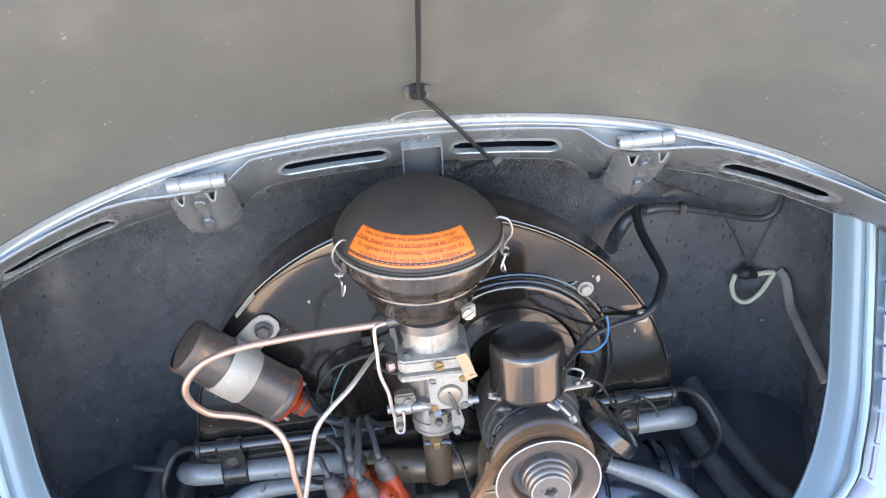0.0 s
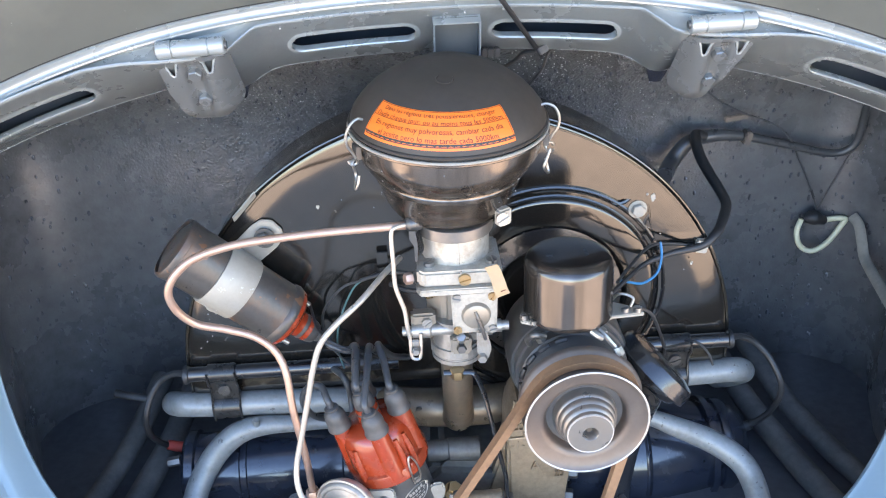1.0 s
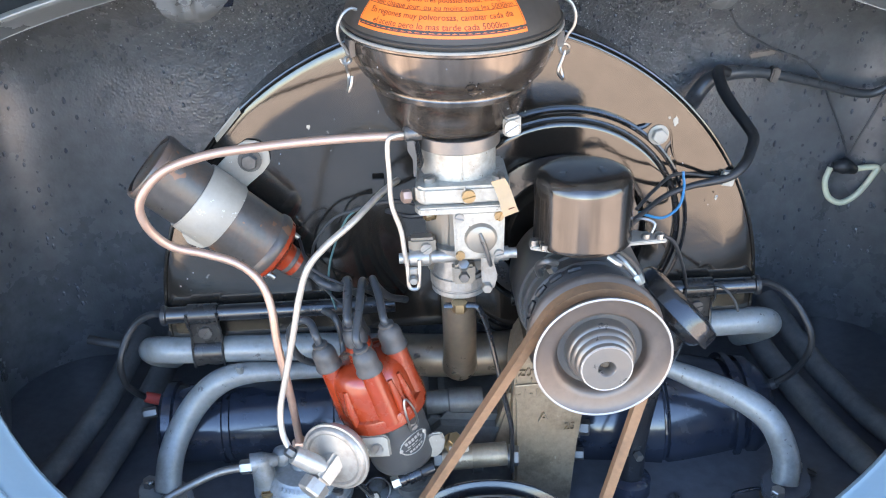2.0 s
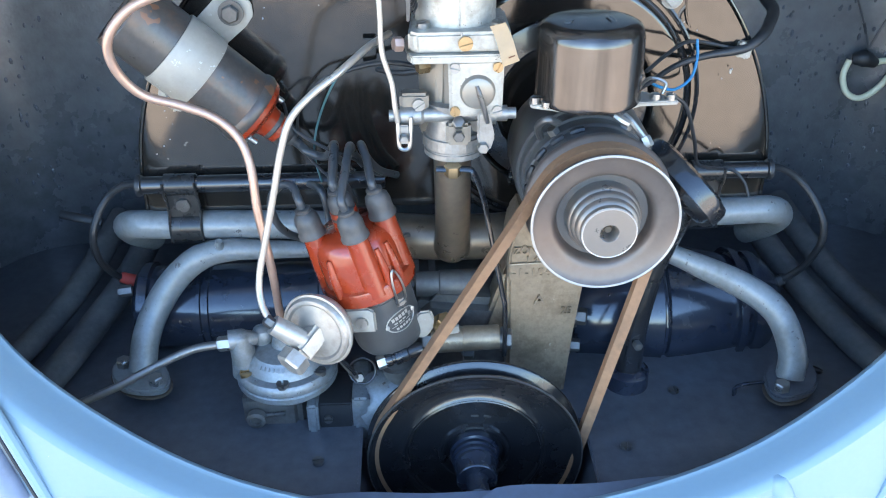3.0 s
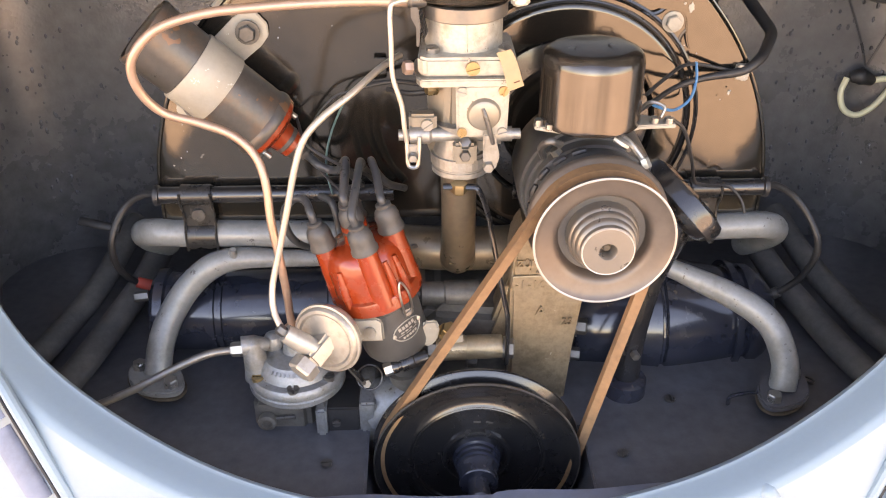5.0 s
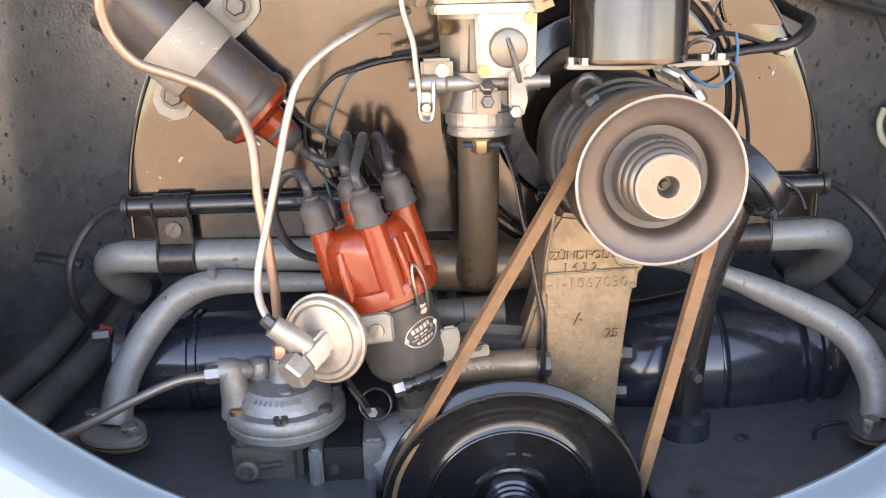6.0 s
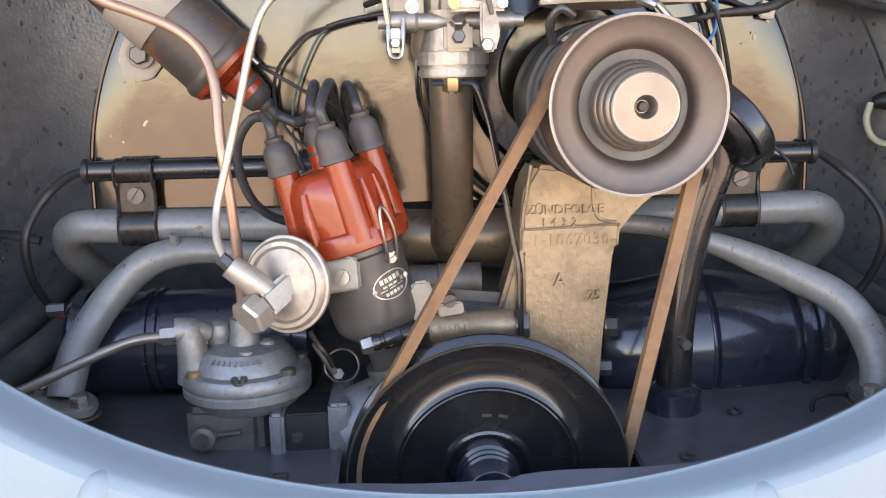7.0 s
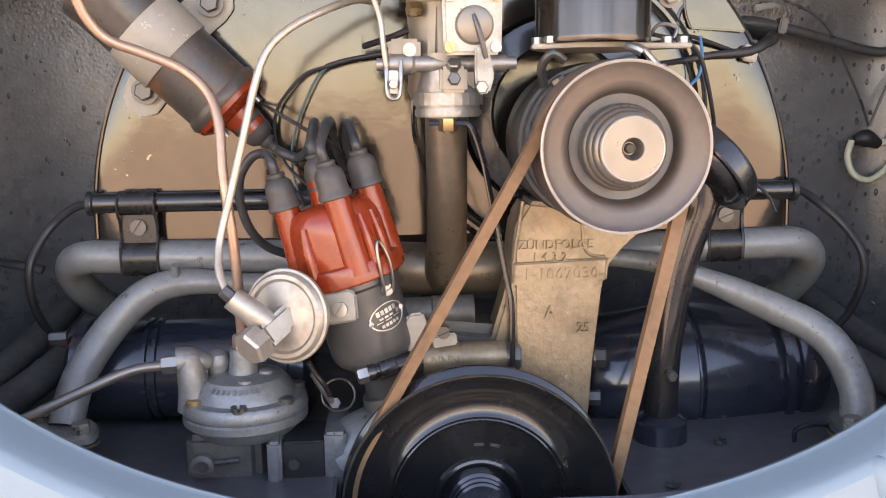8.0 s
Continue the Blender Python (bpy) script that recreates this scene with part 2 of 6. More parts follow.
DUCT = mat("shade_dark_duct", (0.040, 0.052, 0.070), 0.5, 0.0, 200, 0.1, (0.07, 0.075, 0.08), 0.4, 20, 0.05)
CONCRETE = mat("pale_concrete", (0.50, 0.42, 0.33), 0.85, 0.0, 30, 0.08, (0.33, 0.29, 0.24), 0.5, 1.2, 0.2)


# ---- builders ----
def axis(origin, way, twist=0.0):
    """A pose at origin whose z points along way."""
    return Matrix.Translation(origin) @ Vector(way).normalized().to_track_quat("Z", "Y").to_matrix().to_4x4() @ pose(0, 0, 0, 0, 0, twist)


REAR = (0, -1, 0)
ID = Matrix()


def ring_faces(bm, rings, closed=True, cap=(True, True)):
    n = len(rings[0])
    for a, b in zip(rings, rings[1:]):
        for i in range(n if closed else n - 1):
            j = (i + 1) % n
            q = [a[i], a[j], b[j], b[i]]
            q = [v for k, v in enumerate(q) if v not in q[:k]]
            if len(q) > 2:
                try:
                    bm.faces.new(q)
                except ValueError:
                    pass
    for flag, ring in ((cap[0], rings[0][::-1]), (cap[1], rings[-1])):
        if flag and len(set(ring)) > 2:
            bm.faces.new(ring)
    return bm


def lathe(profile, m=ID, seg=48, bm=None):
    """Turns (radius, height) pairs round z."""
    bm = bm or bmesh.new()
    rings = []
    for r, z in profile:
        if r < 1e-6:
            v = bm.verts.new(m @ Vector((0, 0, z)))
            rings.append([v] * seg)
        else:
            rings.append([bm.verts.new(m @ Vector((r * math.cos(2 * math.pi * i / seg), r * math.sin(2 * math.pi * i / seg), z))) for i in range(seg)])
    if profile[0][0] > 1e-6 and profile[-1][0] > 1e-6:
        rings.append(rings[0])
    return ring_faces(bm, rings, cap=(False, False))


def upright(origin, way):
    """A pose at origin whose z points along way and whose x stays level to the right."""
    z = Vector(way).normalized()
    x = (Vector((1, 0, 0)) - z * z.x).normalized()
    y = z.cross(x)
    return Matrix(((x.x, y.x, z.x, origin[0]), (x.y, y.y, z.y, origin[1]), (x.z, y.z, z.z, origin[2]), (0, 0, 0, 1)))


def smooth_line(points, res=6):
    """A rounded line through the points."""
    p = [Vector(q) for q in points]
    p = [2 * p[0] - p[1]] + p + [2 * p[-1] - p[-2]]
    out = []
    for a, b, c, d in zip(p, p[1:], p[2:], p[3:]):
        for i in range(res):
            t = i / res
            out.append(0.5 * (2 * b + (c - a) * t + (2 * a - 5 * b + 4 * c - d) * t * t + (3 * b - a - 3 * c + d) * t ** 3))
    return out + [p[-2]]


def sweep(points, r, seg=12, res=6, bm=None, flat=1.0, closed=False):
    """A round rod along a rounded line; r may be one radius or one a point."""
    bm = bm or bmesh.new()
    line = smooth_line(points, res) if res else [Vector(q) for q in points]
    n = len(line)
    rr = [r] * n if isinstance(r, (int, float)) else [float(np.interp(i / (n - 1) * (len(r) - 1), range(len(r)), r)) for i in range(n)]
    t0 = (line[1] - line[0]).normalized()
    side = t0.orthogonal().normalized()
    rings = []
    for i, p in enumerate(line):
        t = (line[min(i + 1, n - 1)] - line[max(i - 1, 0)]).normalized()
        side = (side - t * side.dot(t)).normalized()
        other = t.cross(side)
        rings.append([bm.verts.new(p + rr[i] * (math.cos(2 * math.pi * k / seg) * side + flat * math.sin(2 * math.pi * k / seg) * other)) for k in range(seg)])
    return ring_faces(bm, rings)


def prism(outline, depth, m=ID, bevel=0.0, bm=None):
    """A flat outline in x, y given depth along z."""
    b = bmesh.new()
    lo = [b.verts.new((x, y, 0)) for x, y in outline]
    hi = [b.verts.new((x, y, depth)) for x, y in outline]
    b.faces.new(lo[::-1]), b.faces.new(hi)
    for i in range(len(lo)):
        j = (i + 1) % len(lo)
        b.faces.new((lo[i], lo[j], hi[j], hi[i]))
    bmesh.ops.recalc_face_normals(b, faces=b.faces)
    if bevel:
        bmesh.ops.bevel(b, geom=list(b.edges), offset=bevel, segments=2, affect="EDGES", clamp_overlap=True)
    b.transform(m)
    return merge(bm, b) if bm else b


def block(w, d, h, m=ID, bevel=0.001, bm=None):
    return prism([(-w / 2, -d / 2), (w / 2, -d / 2), (w / 2, d / 2), (-w / 2, d / 2)], h, m, bevel, bm)


def merge(bm, *others):
    for o in others:
        me = bpy.data.meshes.new("tmp")
        o.to_mesh(me)
        bm.from_mesh(me)
        bpy.data.meshes.remove(me)
        o.free()
    return bm


def oval(w, h, n=24, cx=0.0, cy=0.0):
    return [(cx + w * math.cos(2 * math.pi * i / n), cy + h * math.sin(2 * math.pi * i / n)) for i in range(n)]


def hexa(r, h, m=ID, washer=0.0, bm=None):
    b = lathe([(0, 0), (r * 0.99, 0), (r, h * 0.1), (r, h * 0.85), (r * 0.86, h), (0, h)], m, 6)
    if washer:
        lathe([(0, -0.0015), (washer, -0.0015), (washer, 0.0), (0, 0.0)], m, 20, b)
    return merge(bm, b) if bm else b


def slotted(r, h, m=ID):
    """A cheese-head screw with a real slot."""
    g = r * 0.17
    b = bmesh.new()
    for s in (-1, 1):
        arc = [(r * math.cos(a), s * r * math.sin(a)) for a in [math.asin(g / r) + (math.pi - 2 * math.asin(g / r)) * i / 10 for i in range(11)]]
        merge(b, prism(arc if s > 0 else arc[::-1], h, ID, 0.0002))
    lathe([(0, 0), (r, 0), (r, h * 0.45), (0, h * 0.45)], ID, 20, b)
    b.transform(m)
    return b


def sheet(rows, thick=0.0, bm=None):
    """A skin over rows of points; thick gives it a back."""
    b = bmesh.new()
    v = [[b.verts.new(p) for p in row] for row in rows]
    for a, c in zip(v, v[1:]):
        for i in range(len(a) - 1):
            b.faces.new((a[i], a[i + 1], c[i + 1], c[i]))
    if thick:
        bmesh.ops.recalc_face_normals(b, faces=b.faces)
        bmesh.ops.solidify(b, geom=list(b.faces), thickness=thick)
    return merge(bm, b) if bm else b


ROOT = {}


def finish(name, bm, material, at):
    bm.normal_update()
    for f in bm.faces:
        f.smooth = True
    for e in bm.edges:
        if len(e.link_faces) == 2 and e.calc_face_angle(0.0) > 0.62:
            e.smooth = False
    bm.transform(Matrix.Translation(-Vector(at)))
    me = bpy.data.meshes.new(name)
    bm.to_mesh(me)
    bm.free()
    me.materials.append(material)
    return me


def thing(name, at, label, category, group="", kind=""):
    ob = tagged(new(name), label, category, group, kind)
    ob.empty_display_size = 0.02
    ob.location = at
    ROOT[ob] = Vector(at)
    return ob


def solo(name, bm, material, at, label, category, group="", kind=""):
    ob = tagged(new(name, finish(name, bm, material, at)), label, category, group, kind)
    ob.location = at
    ROOT[ob] = Vector(at)
    return ob


def part(name, bm, material, parent, label=""):
    ob = new(name, finish(name, bm, material, ROOT[parent]))
    ob.parent = parent
    ROOT[ob] = ROOT[parent]
    if label:
        ob["label"] = label
    return ob


def lettering(text, size, place, depth=0.0002, spacing=1.0):
    """Built-in font as a mesh; place maps x, y, height of each corner into the scene."""
    cu = bpy.data.curves.new("letters", "FONT")
    cu.body, cu.size, cu.extrude, cu.space_character = text, size, depth, spacing
    cu.align_x, cu.align_y, cu.resolution_u = "CENTER", "CENTER", 2
    ob = bpy.data.objects.new("letters", cu)
    scene.collection.objects.link(ob)
    me = bpy.data.meshes.new_from_object(ob.evaluated_get(bpy.context.evaluated_depsgraph_get()))
    bm = bmesh.new()
    bm.from_mesh(me)
    bpy.data.objects.remove(ob)
    bpy.data.curves.remove(cu)
    bpy.data.meshes.remove(me)
    for v in bm.verts:
        v.co = place(v.co.x, v.co.y, v.co.z)
    return bm


# ---- the setting: ground, bodywork round the opening, engine bay ----
bm = bmesh.new()
sheet([[(x, y, 0) for x in np.linspace(-60, 60, 25)] for y in np.linspace(-60, 60, 25)], 0, bm)
solo("ground", bm, CONCRETE, (0, 0, 0), "pale dry concrete yard under the car", "ground", kind="structure")

# the opening's lower edge, from its middle up one side
EDGE = [(0, 0.467, 0.385), (0.1, 0.4725, 0.3925), (0.2, 0.4925, 0.4165), (0.3, 0.535, 0.459), (0.36, 0.581, 0.5025),
        (0.397, 0.63, 0.56), (0.410, 0.665, 0.63), (0.415, 0.69, 0.70), (0.414, 0.70, 0.745)]
LOOP = smooth_line([(-x, y, z) for x, y, z in EDGE[:0:-1]] + EDGE, 8)


def outward(i):
    a, b = LOOP[max(i - 1, 0)], LOOP[min(i + 1, len(LOOP) - 1)]
    return Vector((b.z - a.z, 0, -(b.x - a.x))).normalized()


def along(profile, lo=0, hi=None):
    """Rows that carry an (out, rearward) profile along the opening's edge."""
    n = range(len(LOOP))[lo:hi]
    def reach(p):
        # the flange is shallower in the middle of the apron
        return 0.58 + 0.42 * min(1.0, abs(p.x) / 0.30)
    return [[LOOP[i] + outward(i) * o + Vector((0, dy * reach(LOOP[i]) if dy < 0 else dy, 0)) for i in n] for o, dy in profile]


APRON = [(0.0022, -0.0200), (0.0034, -0.0310), (0.0050, -0.0342), (0.0090, -0.0368), (0.0180, -0.0385), (0.030, -0.0400), (0.05, -0.0430), (0.08, -0.0465), (0.12, -0.055), (0.17, -0.070), (0.24, -0.10), (0.31, -0.14)]
car = thing("car_body", (0, 0.9, 0.0), "pale blue painted steel rear body of an old car", "car body", kind="structure")
part("opening_flange", sheet(along([(0.034, 0.012), (0.012, 0.009), (0.003, 0.0065), (0.0, 0.003), (-0.0008, 0.0), (0.0, -0.0016), (0.0004, -0.004), (0.0010, -0.010)] + APRON[:4]), 0.0), BODY, car,
     "rolled inner flange in pale blue paint")
bm = sheet(along(APRON[3:]))
part("rear_apron", bm, BODY, car, "smooth pale blue rear apron below the opening")
n_loop = len(LOOP)
# the joint between apron and wing: a rolled bead with a grey segmented strip beside it
for s in (-1, 1):
    top = [(s * (abs(p.x) + 0.014), p.y - 0.046, p.z) for p in LOOP if p.x * s > 0 and p.z > 0.50]
    top.sort(key=lambda q: -q[2])
    line = top[::3] + [(s * 0.346, 0.525, 0.482), (s * 0.324, 0.503, 0.462), (s * 0.300, 0.484, 0.415), (s * 0.274, 0.466, 0.355), (s * 0.245, 0.445, 0.29)]
    part("wing_bead", sweep(line, 0.0045, 10, 4), BODY, car, "rolled bead between apron and wing")
    off = Vector((s * 0.0085, -0.001, -0.002))
    part("bead_groove", sweep([Vector(q) + off * 0.7 for q in line], 0.0012, 8, 4), RUBBER, car, "dark groove beside the bead")
    fine = smooth_line([Vector(q) + Vector((s * 0.0175, -0.002, -0.003)) for q in line], 9)
    for k in range(0, len(fine) - 10, 10):
        part("joint_strip", sweep(fine[k:k + 10], 0.0078, 10, 1, flat=0.35), JOINT, car, "grey rubber joint strip piece")

# pressed ribs in the apron's face
def apron_point(x, drop):
    i = min(range(n_loop), key=lambda k: abs(LOOP[k].x - x))
    k = 0.58 + 0.42 * min(1.0, abs(x) / 0.30)
    return LOOP[i] + outward(i) * drop + Vector((0, k * float(np.interp(drop, [p[0] for p in APRON], [p[1] for p in APRON])), 0))


for x in (-0.185, -0.106, 0.125, 0.206):
    a, b = apron_point(x, 0.012), apron_point(x, 0.20)
    line = [apron_point(x, d) + Vector((0, 0.0052, 0)) for d in (0.005, 0.008, 0.013, 0.022, 0.045, 0.08, 0.12, 0.17, 0.22)]
    part("pressed_rib", sweep(line, [0.003, 0.0068, 0.0085, 0.0095, 0.0095, 0.0095, 0.0095, 0.0095, 0.0095], 20, 3), BODY, car)
for s in (-1, 1):
    part("fender", sheet([[(s * (0.415 + 0.42 * math.sin(a)), 0.62 - 0.12 * math.sin(2 * a) + 0.9 * v, 0.35 + 0.52 * math.cos(a * 1.05)) for a in np.linspace(0.05, 1.5, 14)] for v in np.linspace(0, 1, 8)], 0.002), BODY, car,
         "rounded pale blue rear wing")

rows = []
for v in np.linspace(0, 1, 12):
    w, top = 0.52 + 0.22 * v ** 0.6, 0.90 + 0.62 * math.sin(v * math.pi / 2)
    rows.append([(w * math.sin(a), 0.80 + 1.5 * v, 0.45 + (top - 0.45) * (abs(math.cos(a)) ** 0.7)) for a in np.linspace(-1.55, 1.55, 40)])
part("cabin_shell", sheet(rows, 0.003), BODY, car, "rounded pale blue rear of the cabin")

# the gutter, the vented band and the lid's hinge line
def arch_a(x): return Vector((x, 0.692 - 0.35 * x * x - 1.6 * x ** 4, 0.8775 - 0.30 * x * x - 1.0 * x ** 4 - 0.013 * x))
def arch_l(x): return Vector((x, 0.700 - 0.45 * x * x - 1.6 * x ** 4, 0.8603 - 0.22 * x * x - 1.0 * x ** 4 - 0.010 * x))
def arch_i(x): return Vector((x, 0.735 - 0.18 * x * x, 0.8165 - 0.35 * x * x - 0.7 * x ** 4 - 0.017 * x - 0.013 * math.exp(-((abs(x) - 0.176) / 0.020) ** 2)))


def arch_b(x):
    """The band's upper edge, which sinks away where the hinges sit."""
    k = float(np.interp(abs(x), (0, 0.146, 0.152, 0.162, 0.172, 0.180, 0.20, 0.225, 0.25, 0.275, 1), (0, 0, 0.05, 0.45, 0.88, 1.0, 0.97, 0.74, 0.38, 0.14, 0.1)))
    return arch_l(x) + Vector((0, -0.010, -0.0135)) * k


def gutter(x):
    """Ledge, upper bead, sky-facing valley and lower bead, from the lid's seam down to the band."""
    a, b = arch_a(x), arch_b(x)
    u = a + Vector((0, 0.002, -0.0095))
    d = b - u
    deep = 0.0065 + 0.22 * max(0.0, -d.z - 0.010)
    out = [a + Vector((0, 0.012, 0.003)), a + Vector((0, 0.0005, 0.0006)), a + Vector((0, -0.0006, -0.0008)), a + Vector((0, 0.0022, -0.0035)), a + Vector((0, 0.0026, -0.0062)),
           u + Vector((0, -0.0002, 0.0014)), u + Vector((0, -0.0016, 0.0004)), u + Vector((0, -0.0016, -0.0010)), u + Vector((0, 0.0006, -0.0019))]
    for f, h in ((0.24, 0.75), (0.34, 1.0), (0.46, 0.88), (0.60, 0.62), (0.74, 0.34), (0.86, 0.08)):
        out.append(u + d * f + Vector((0, deep * h, 0)))
    return out + [b + Vector((0, -0.0012, 0.0012)), b + Vector((0, -0.0018, 0.0002)), b + Vector((0, -0.0012, -0.0012)), b + Vector((0, 0.0006, -0.0022))]


XS = list(np.linspace(-0.462, 0.462, 233))
part("gutter", sheet([list(c) for c in zip(*[gutter(x) for x in XS])]), FLANGE, car, "rain gutter round the lid opening")
SLOTS = ((-0.378, -0.281), (-0.127, -0.027), (0.034, 0.135), (0.287, 0.382))
bm = bmesh.new()
NV, V0_, VR = 22, 0.46, 0.056
SLOT_R = 0.0098


def band_at(x, v):
    a, b = arch_b(x) + Vector((0, 0.0006, -0.0022)), arch_i(x)
    return a.lerp(b, v) + Vector((0, -0.0030 * math.sin(math.pi * v), -0.0022 * math.sin(math.pi * v)))


def slot_outline(lo, hi, r, n=10):
    pts = [(lo + r - r * math.sin(math.pi * k / n), V0_ - r * math.cos(math.pi * k / n) / VR) for k in range(n + 1)]
    pts += [(lo + r + (hi - lo - 2 * r) * k / 12, V0_ + r / VR) for k in range(1, 12)]
    pts += [(hi - r + r * math.sin(math.pi * k / n), V0_ + r * math.cos(math.pi * k / n) / VR) for k in range(n + 1)]
    return pts + [(hi - r - (hi - lo - 2 * r) * k / 12, V0_ - r / VR) for k in range(1, 12)]


def in_slot(x, v):
    for lo, hi in SLOTS:
        cx = min(max(x, lo + SLOT_R), hi - SLOT_R)
        if math.hypot(x - cx, (v - V0_) * VR) < SLOT_R + 0.0004:
            return True
    return False


grid = [[bm.verts.new(band_at(x, v / NV)) for v in range(NV + 1)] for x in XS]
for i in range(len(XS) - 1):
    for v in range(NV):
        if not in_slot((XS[i] + XS[i + 1]) / 2, (v + 0.5) / NV):
            bm.faces.new((grid[i][v], grid[i + 1][v], grid[i + 1][v + 1], grid[i][v + 1]))
bmesh.ops.solidify(bm, geom=list(bm.faces), thickness=-0.0012)
band = part("vented_band", bm, FLANGE, car, "grey-blue steel band with long vent slots")
for lo, hi in SLOTS:
    # each slot is a louvre: the steel dips inwards from the top and ends over a rolled lower lip
    rows = []
    for r, dy in ((SLOT_R + 0.0040, 0.0001), (SLOT_R + 0.0030, -0.0002), (SLOT_R + 0.0014, -0.0002), (SLOT_R, 0.0001)):
        pts = slot_outline(lo + SLOT_R - r, hi - SLOT_R + r, r)
        rows.append([band_at(x, v) + Vector((0, dy, 0.4 * dy)) for x, v in pts + pts[:1]])
    part("slot_edge", sheet(rows), FLANGE, band, "smooth pressed edge of a vent slot")
    scoop, lip = [], []
    ends = [0.0, 0.02, 0.06, 0.14, 0.28, 0.5, 0.8]
    xs = [lo + SLOT_R * e for e in ends] + list(np.linspace(lo + SLOT_R, hi - SLOT_R, 24)) + [hi - SLOT_R * e for e in ends[::-1]]
    for x in xs:
        cx = min(max(x, lo + SLOT_R), hi - SLOT_R)
        tall = math.sqrt(max(0.0, SLOT_R ** 2 - (x - cx) ** 2))
        k = tall / SLOT_R
        row = []
        for f in (0, 0.06, 0.13, 0.21, 0.29, 0.37, 0.44):
            d = 0.020 * (f / 0.44) ** 1.3 * k ** 0.6
            row.append(band_at(x, V0_ + (2 * f - 1) * tall / VR) + Vector((0, d, 0.25 * d)))
        scoop.append(row)
        lip.append([band_at(x, V0_ + q * tall / VR) + Vector((0, d, 0.35 * d)) for q, d in ((1.18, 0.0), (1.05, -0.0012), (0.92, -0.0014), (0.82, -0.0004), (0.78, 0.002), (0.80, 0.006))])
    part("slot_scoop", sheet(scoop), FLANGE, band, "steel dipping inwards inside the slot")
    part("slot_lip", sheet(lip), FLANGE, band, "bright rolled lower lip of a vent slot")
# the shade inside the slots is put into this panel's dark navy
part("duct_panel", sheet([[band_at(x, v) + Vector((0, d, 0.3 * d)) for x in XS[::4]] for v, d in ((0.0, 0.006), (0.03, 0.030), (0.2, 0.055), (0.75, 0.055), (0.97, 0.030), (1.0, 0.006))]), DUCT, band, "inner panel behind the vent slots, darkened for shade")
part("band_lip", sweep([arch_i(x) + Vector((0, 0.001, 0)) for x in XS[::3]], 0.0007, 8, 1), FLANGE, band)
# rounded ends of the band
for s in (-1, 1):
    p = arch_b(s * 0.462).lerp(arch_i(s * 0.462), 0.5)
    part("band_end", sweep([p - Vector((s * 0.014, 0, 0)), p + Vector((s * 0.003, -0.004, -0.006)), p + Vector((s * 0.012, -0.012, -0.016))], [0.030, 0.026, 0.010], 14, 5, flat=0.4), FLANGE, band)
    # the glossy blue pocket beside the hinge, its shade put into a dark colour
    q = arch_i(s * 0.186)
    part("hinge_pocket", sheet([[q + Vector((s * (u * (1 - 0.72 * w) - 0.004), 0.004 + 0.016 * w + 9.0 * u * u, 0.014 - 0.030 * w)) for u in np.linspace(-0.017, 0.014, 9)] for w in np.linspace(0, 1, 8)], 0.0015), TIN, band, "glossy blue pocket beside a hinge, darkened for shade")

# latch channel in the middle of the band
m = axis((0.0050, 0.711, 0.835), (0, -0.94, -0.33))
latch = part("latch_channel", prism([(-0.0190, -0.019), (-0.0177, -0.019), (-0.0174, 0.0172), (0.0174, 0.0172), (0.0177, -0.019), (0.0190, -0.019), (0.0190, 0.0185), (-0.0190, 0.0185)], 0.012, m, 0.0004), FLANGE, car, "folded steel latch channel")
part("back_plate", block(0.0352, 0.037, 0.002, m @ pose(0, 0, 0.003), 0.0005), HINGE, latch)
for x, w in ((-0.023, 0.014), (0.034, 0.016)):
    b = bmesh.new()
    for k in range(3):
        merge(b, block(w / 3.6, 0.006, 0.008, pose(x - w / 3 + k * w / 3, 0.727, 0.8105, 6, 0, 0), 0.0008))
    part("latch_bolt", b, CLAMP, latch)


# the raised lid
def lid_point(x, s, lift=0.0):
    a = arch_a(x) + Vector((0, -0.0015, 0.0032))
    way = Vector((x * 0.10, -0.60, 0.80))
    b = a + way * s + Vector((0, -0.08, -0.06)) * s * s
    b += Vector((0, 0.80, 0.60)) * (lift - 0.016 * math.exp(-(x / (0.045 + 0.12 * s)) ** 2) * min(1, s / 0.05))
    return b


lid = thing("engine_lid", (0, 0.7, 0.87), "raised engine lid with dull grey-olive painted underside", "engine lid")
SV = [0, 0.01, 0.025, 0.045, 0.07, 0.1, 0.14, 0.19, 0.25, 0.33, 0.42, 0.52, 0.62, 0.70]
part("inner_skin", sheet([[lid_point(x, s) for x in np.linspace(-0.46, 0.46, 93)] for s in SV], 0.0015), LID, lid)
part("outer_skin", sheet([[lid_point(x, s, 0.02) for x in np.linspace(-0.47, 0.47, 60)] for s in SV], 0.0015), BODY, lid, "pale blue outer face")
grom = lid_point(0.002, 0.068) + Vector((0, -0.004, -0.003))
part("grommet", lathe([(0.003, -0.003), (0.0075, -0.003), (0.0085, 0), (0.0075, 0.004), (0.003, 0.004)], axis(grom, (0, -0.8, -0.6)), 20), RUBBER, lid, "small grommet ring")
part("grommet_box", block(0.022, 0.012, 0.007, axis(grom + Vector((0, 0.003, 0.001)), (0, -0.8, -0.6)), 0.0015), LID, lid)
part("lid_seal", sweep([arch_a(x) + Vector((0, 0.0006, 0.0022)) for x in np.linspace(-0.46, 0.46, 60)], 0.0015, 8, 1), RUBBER, lid, "thin black rubber seal along the hinge edge")
# unseen sheets behind the seam, added to keep sky and sun from leaking in
part("seal_web", sheet([[arch_a(x) + Vector((0, 0.004 + 0.05 * k, 0.004 + 0.02 * k)) for x in np.linspace(-0.47, 0.47, 60)] for k in range(3)]), RUBBER, lid)
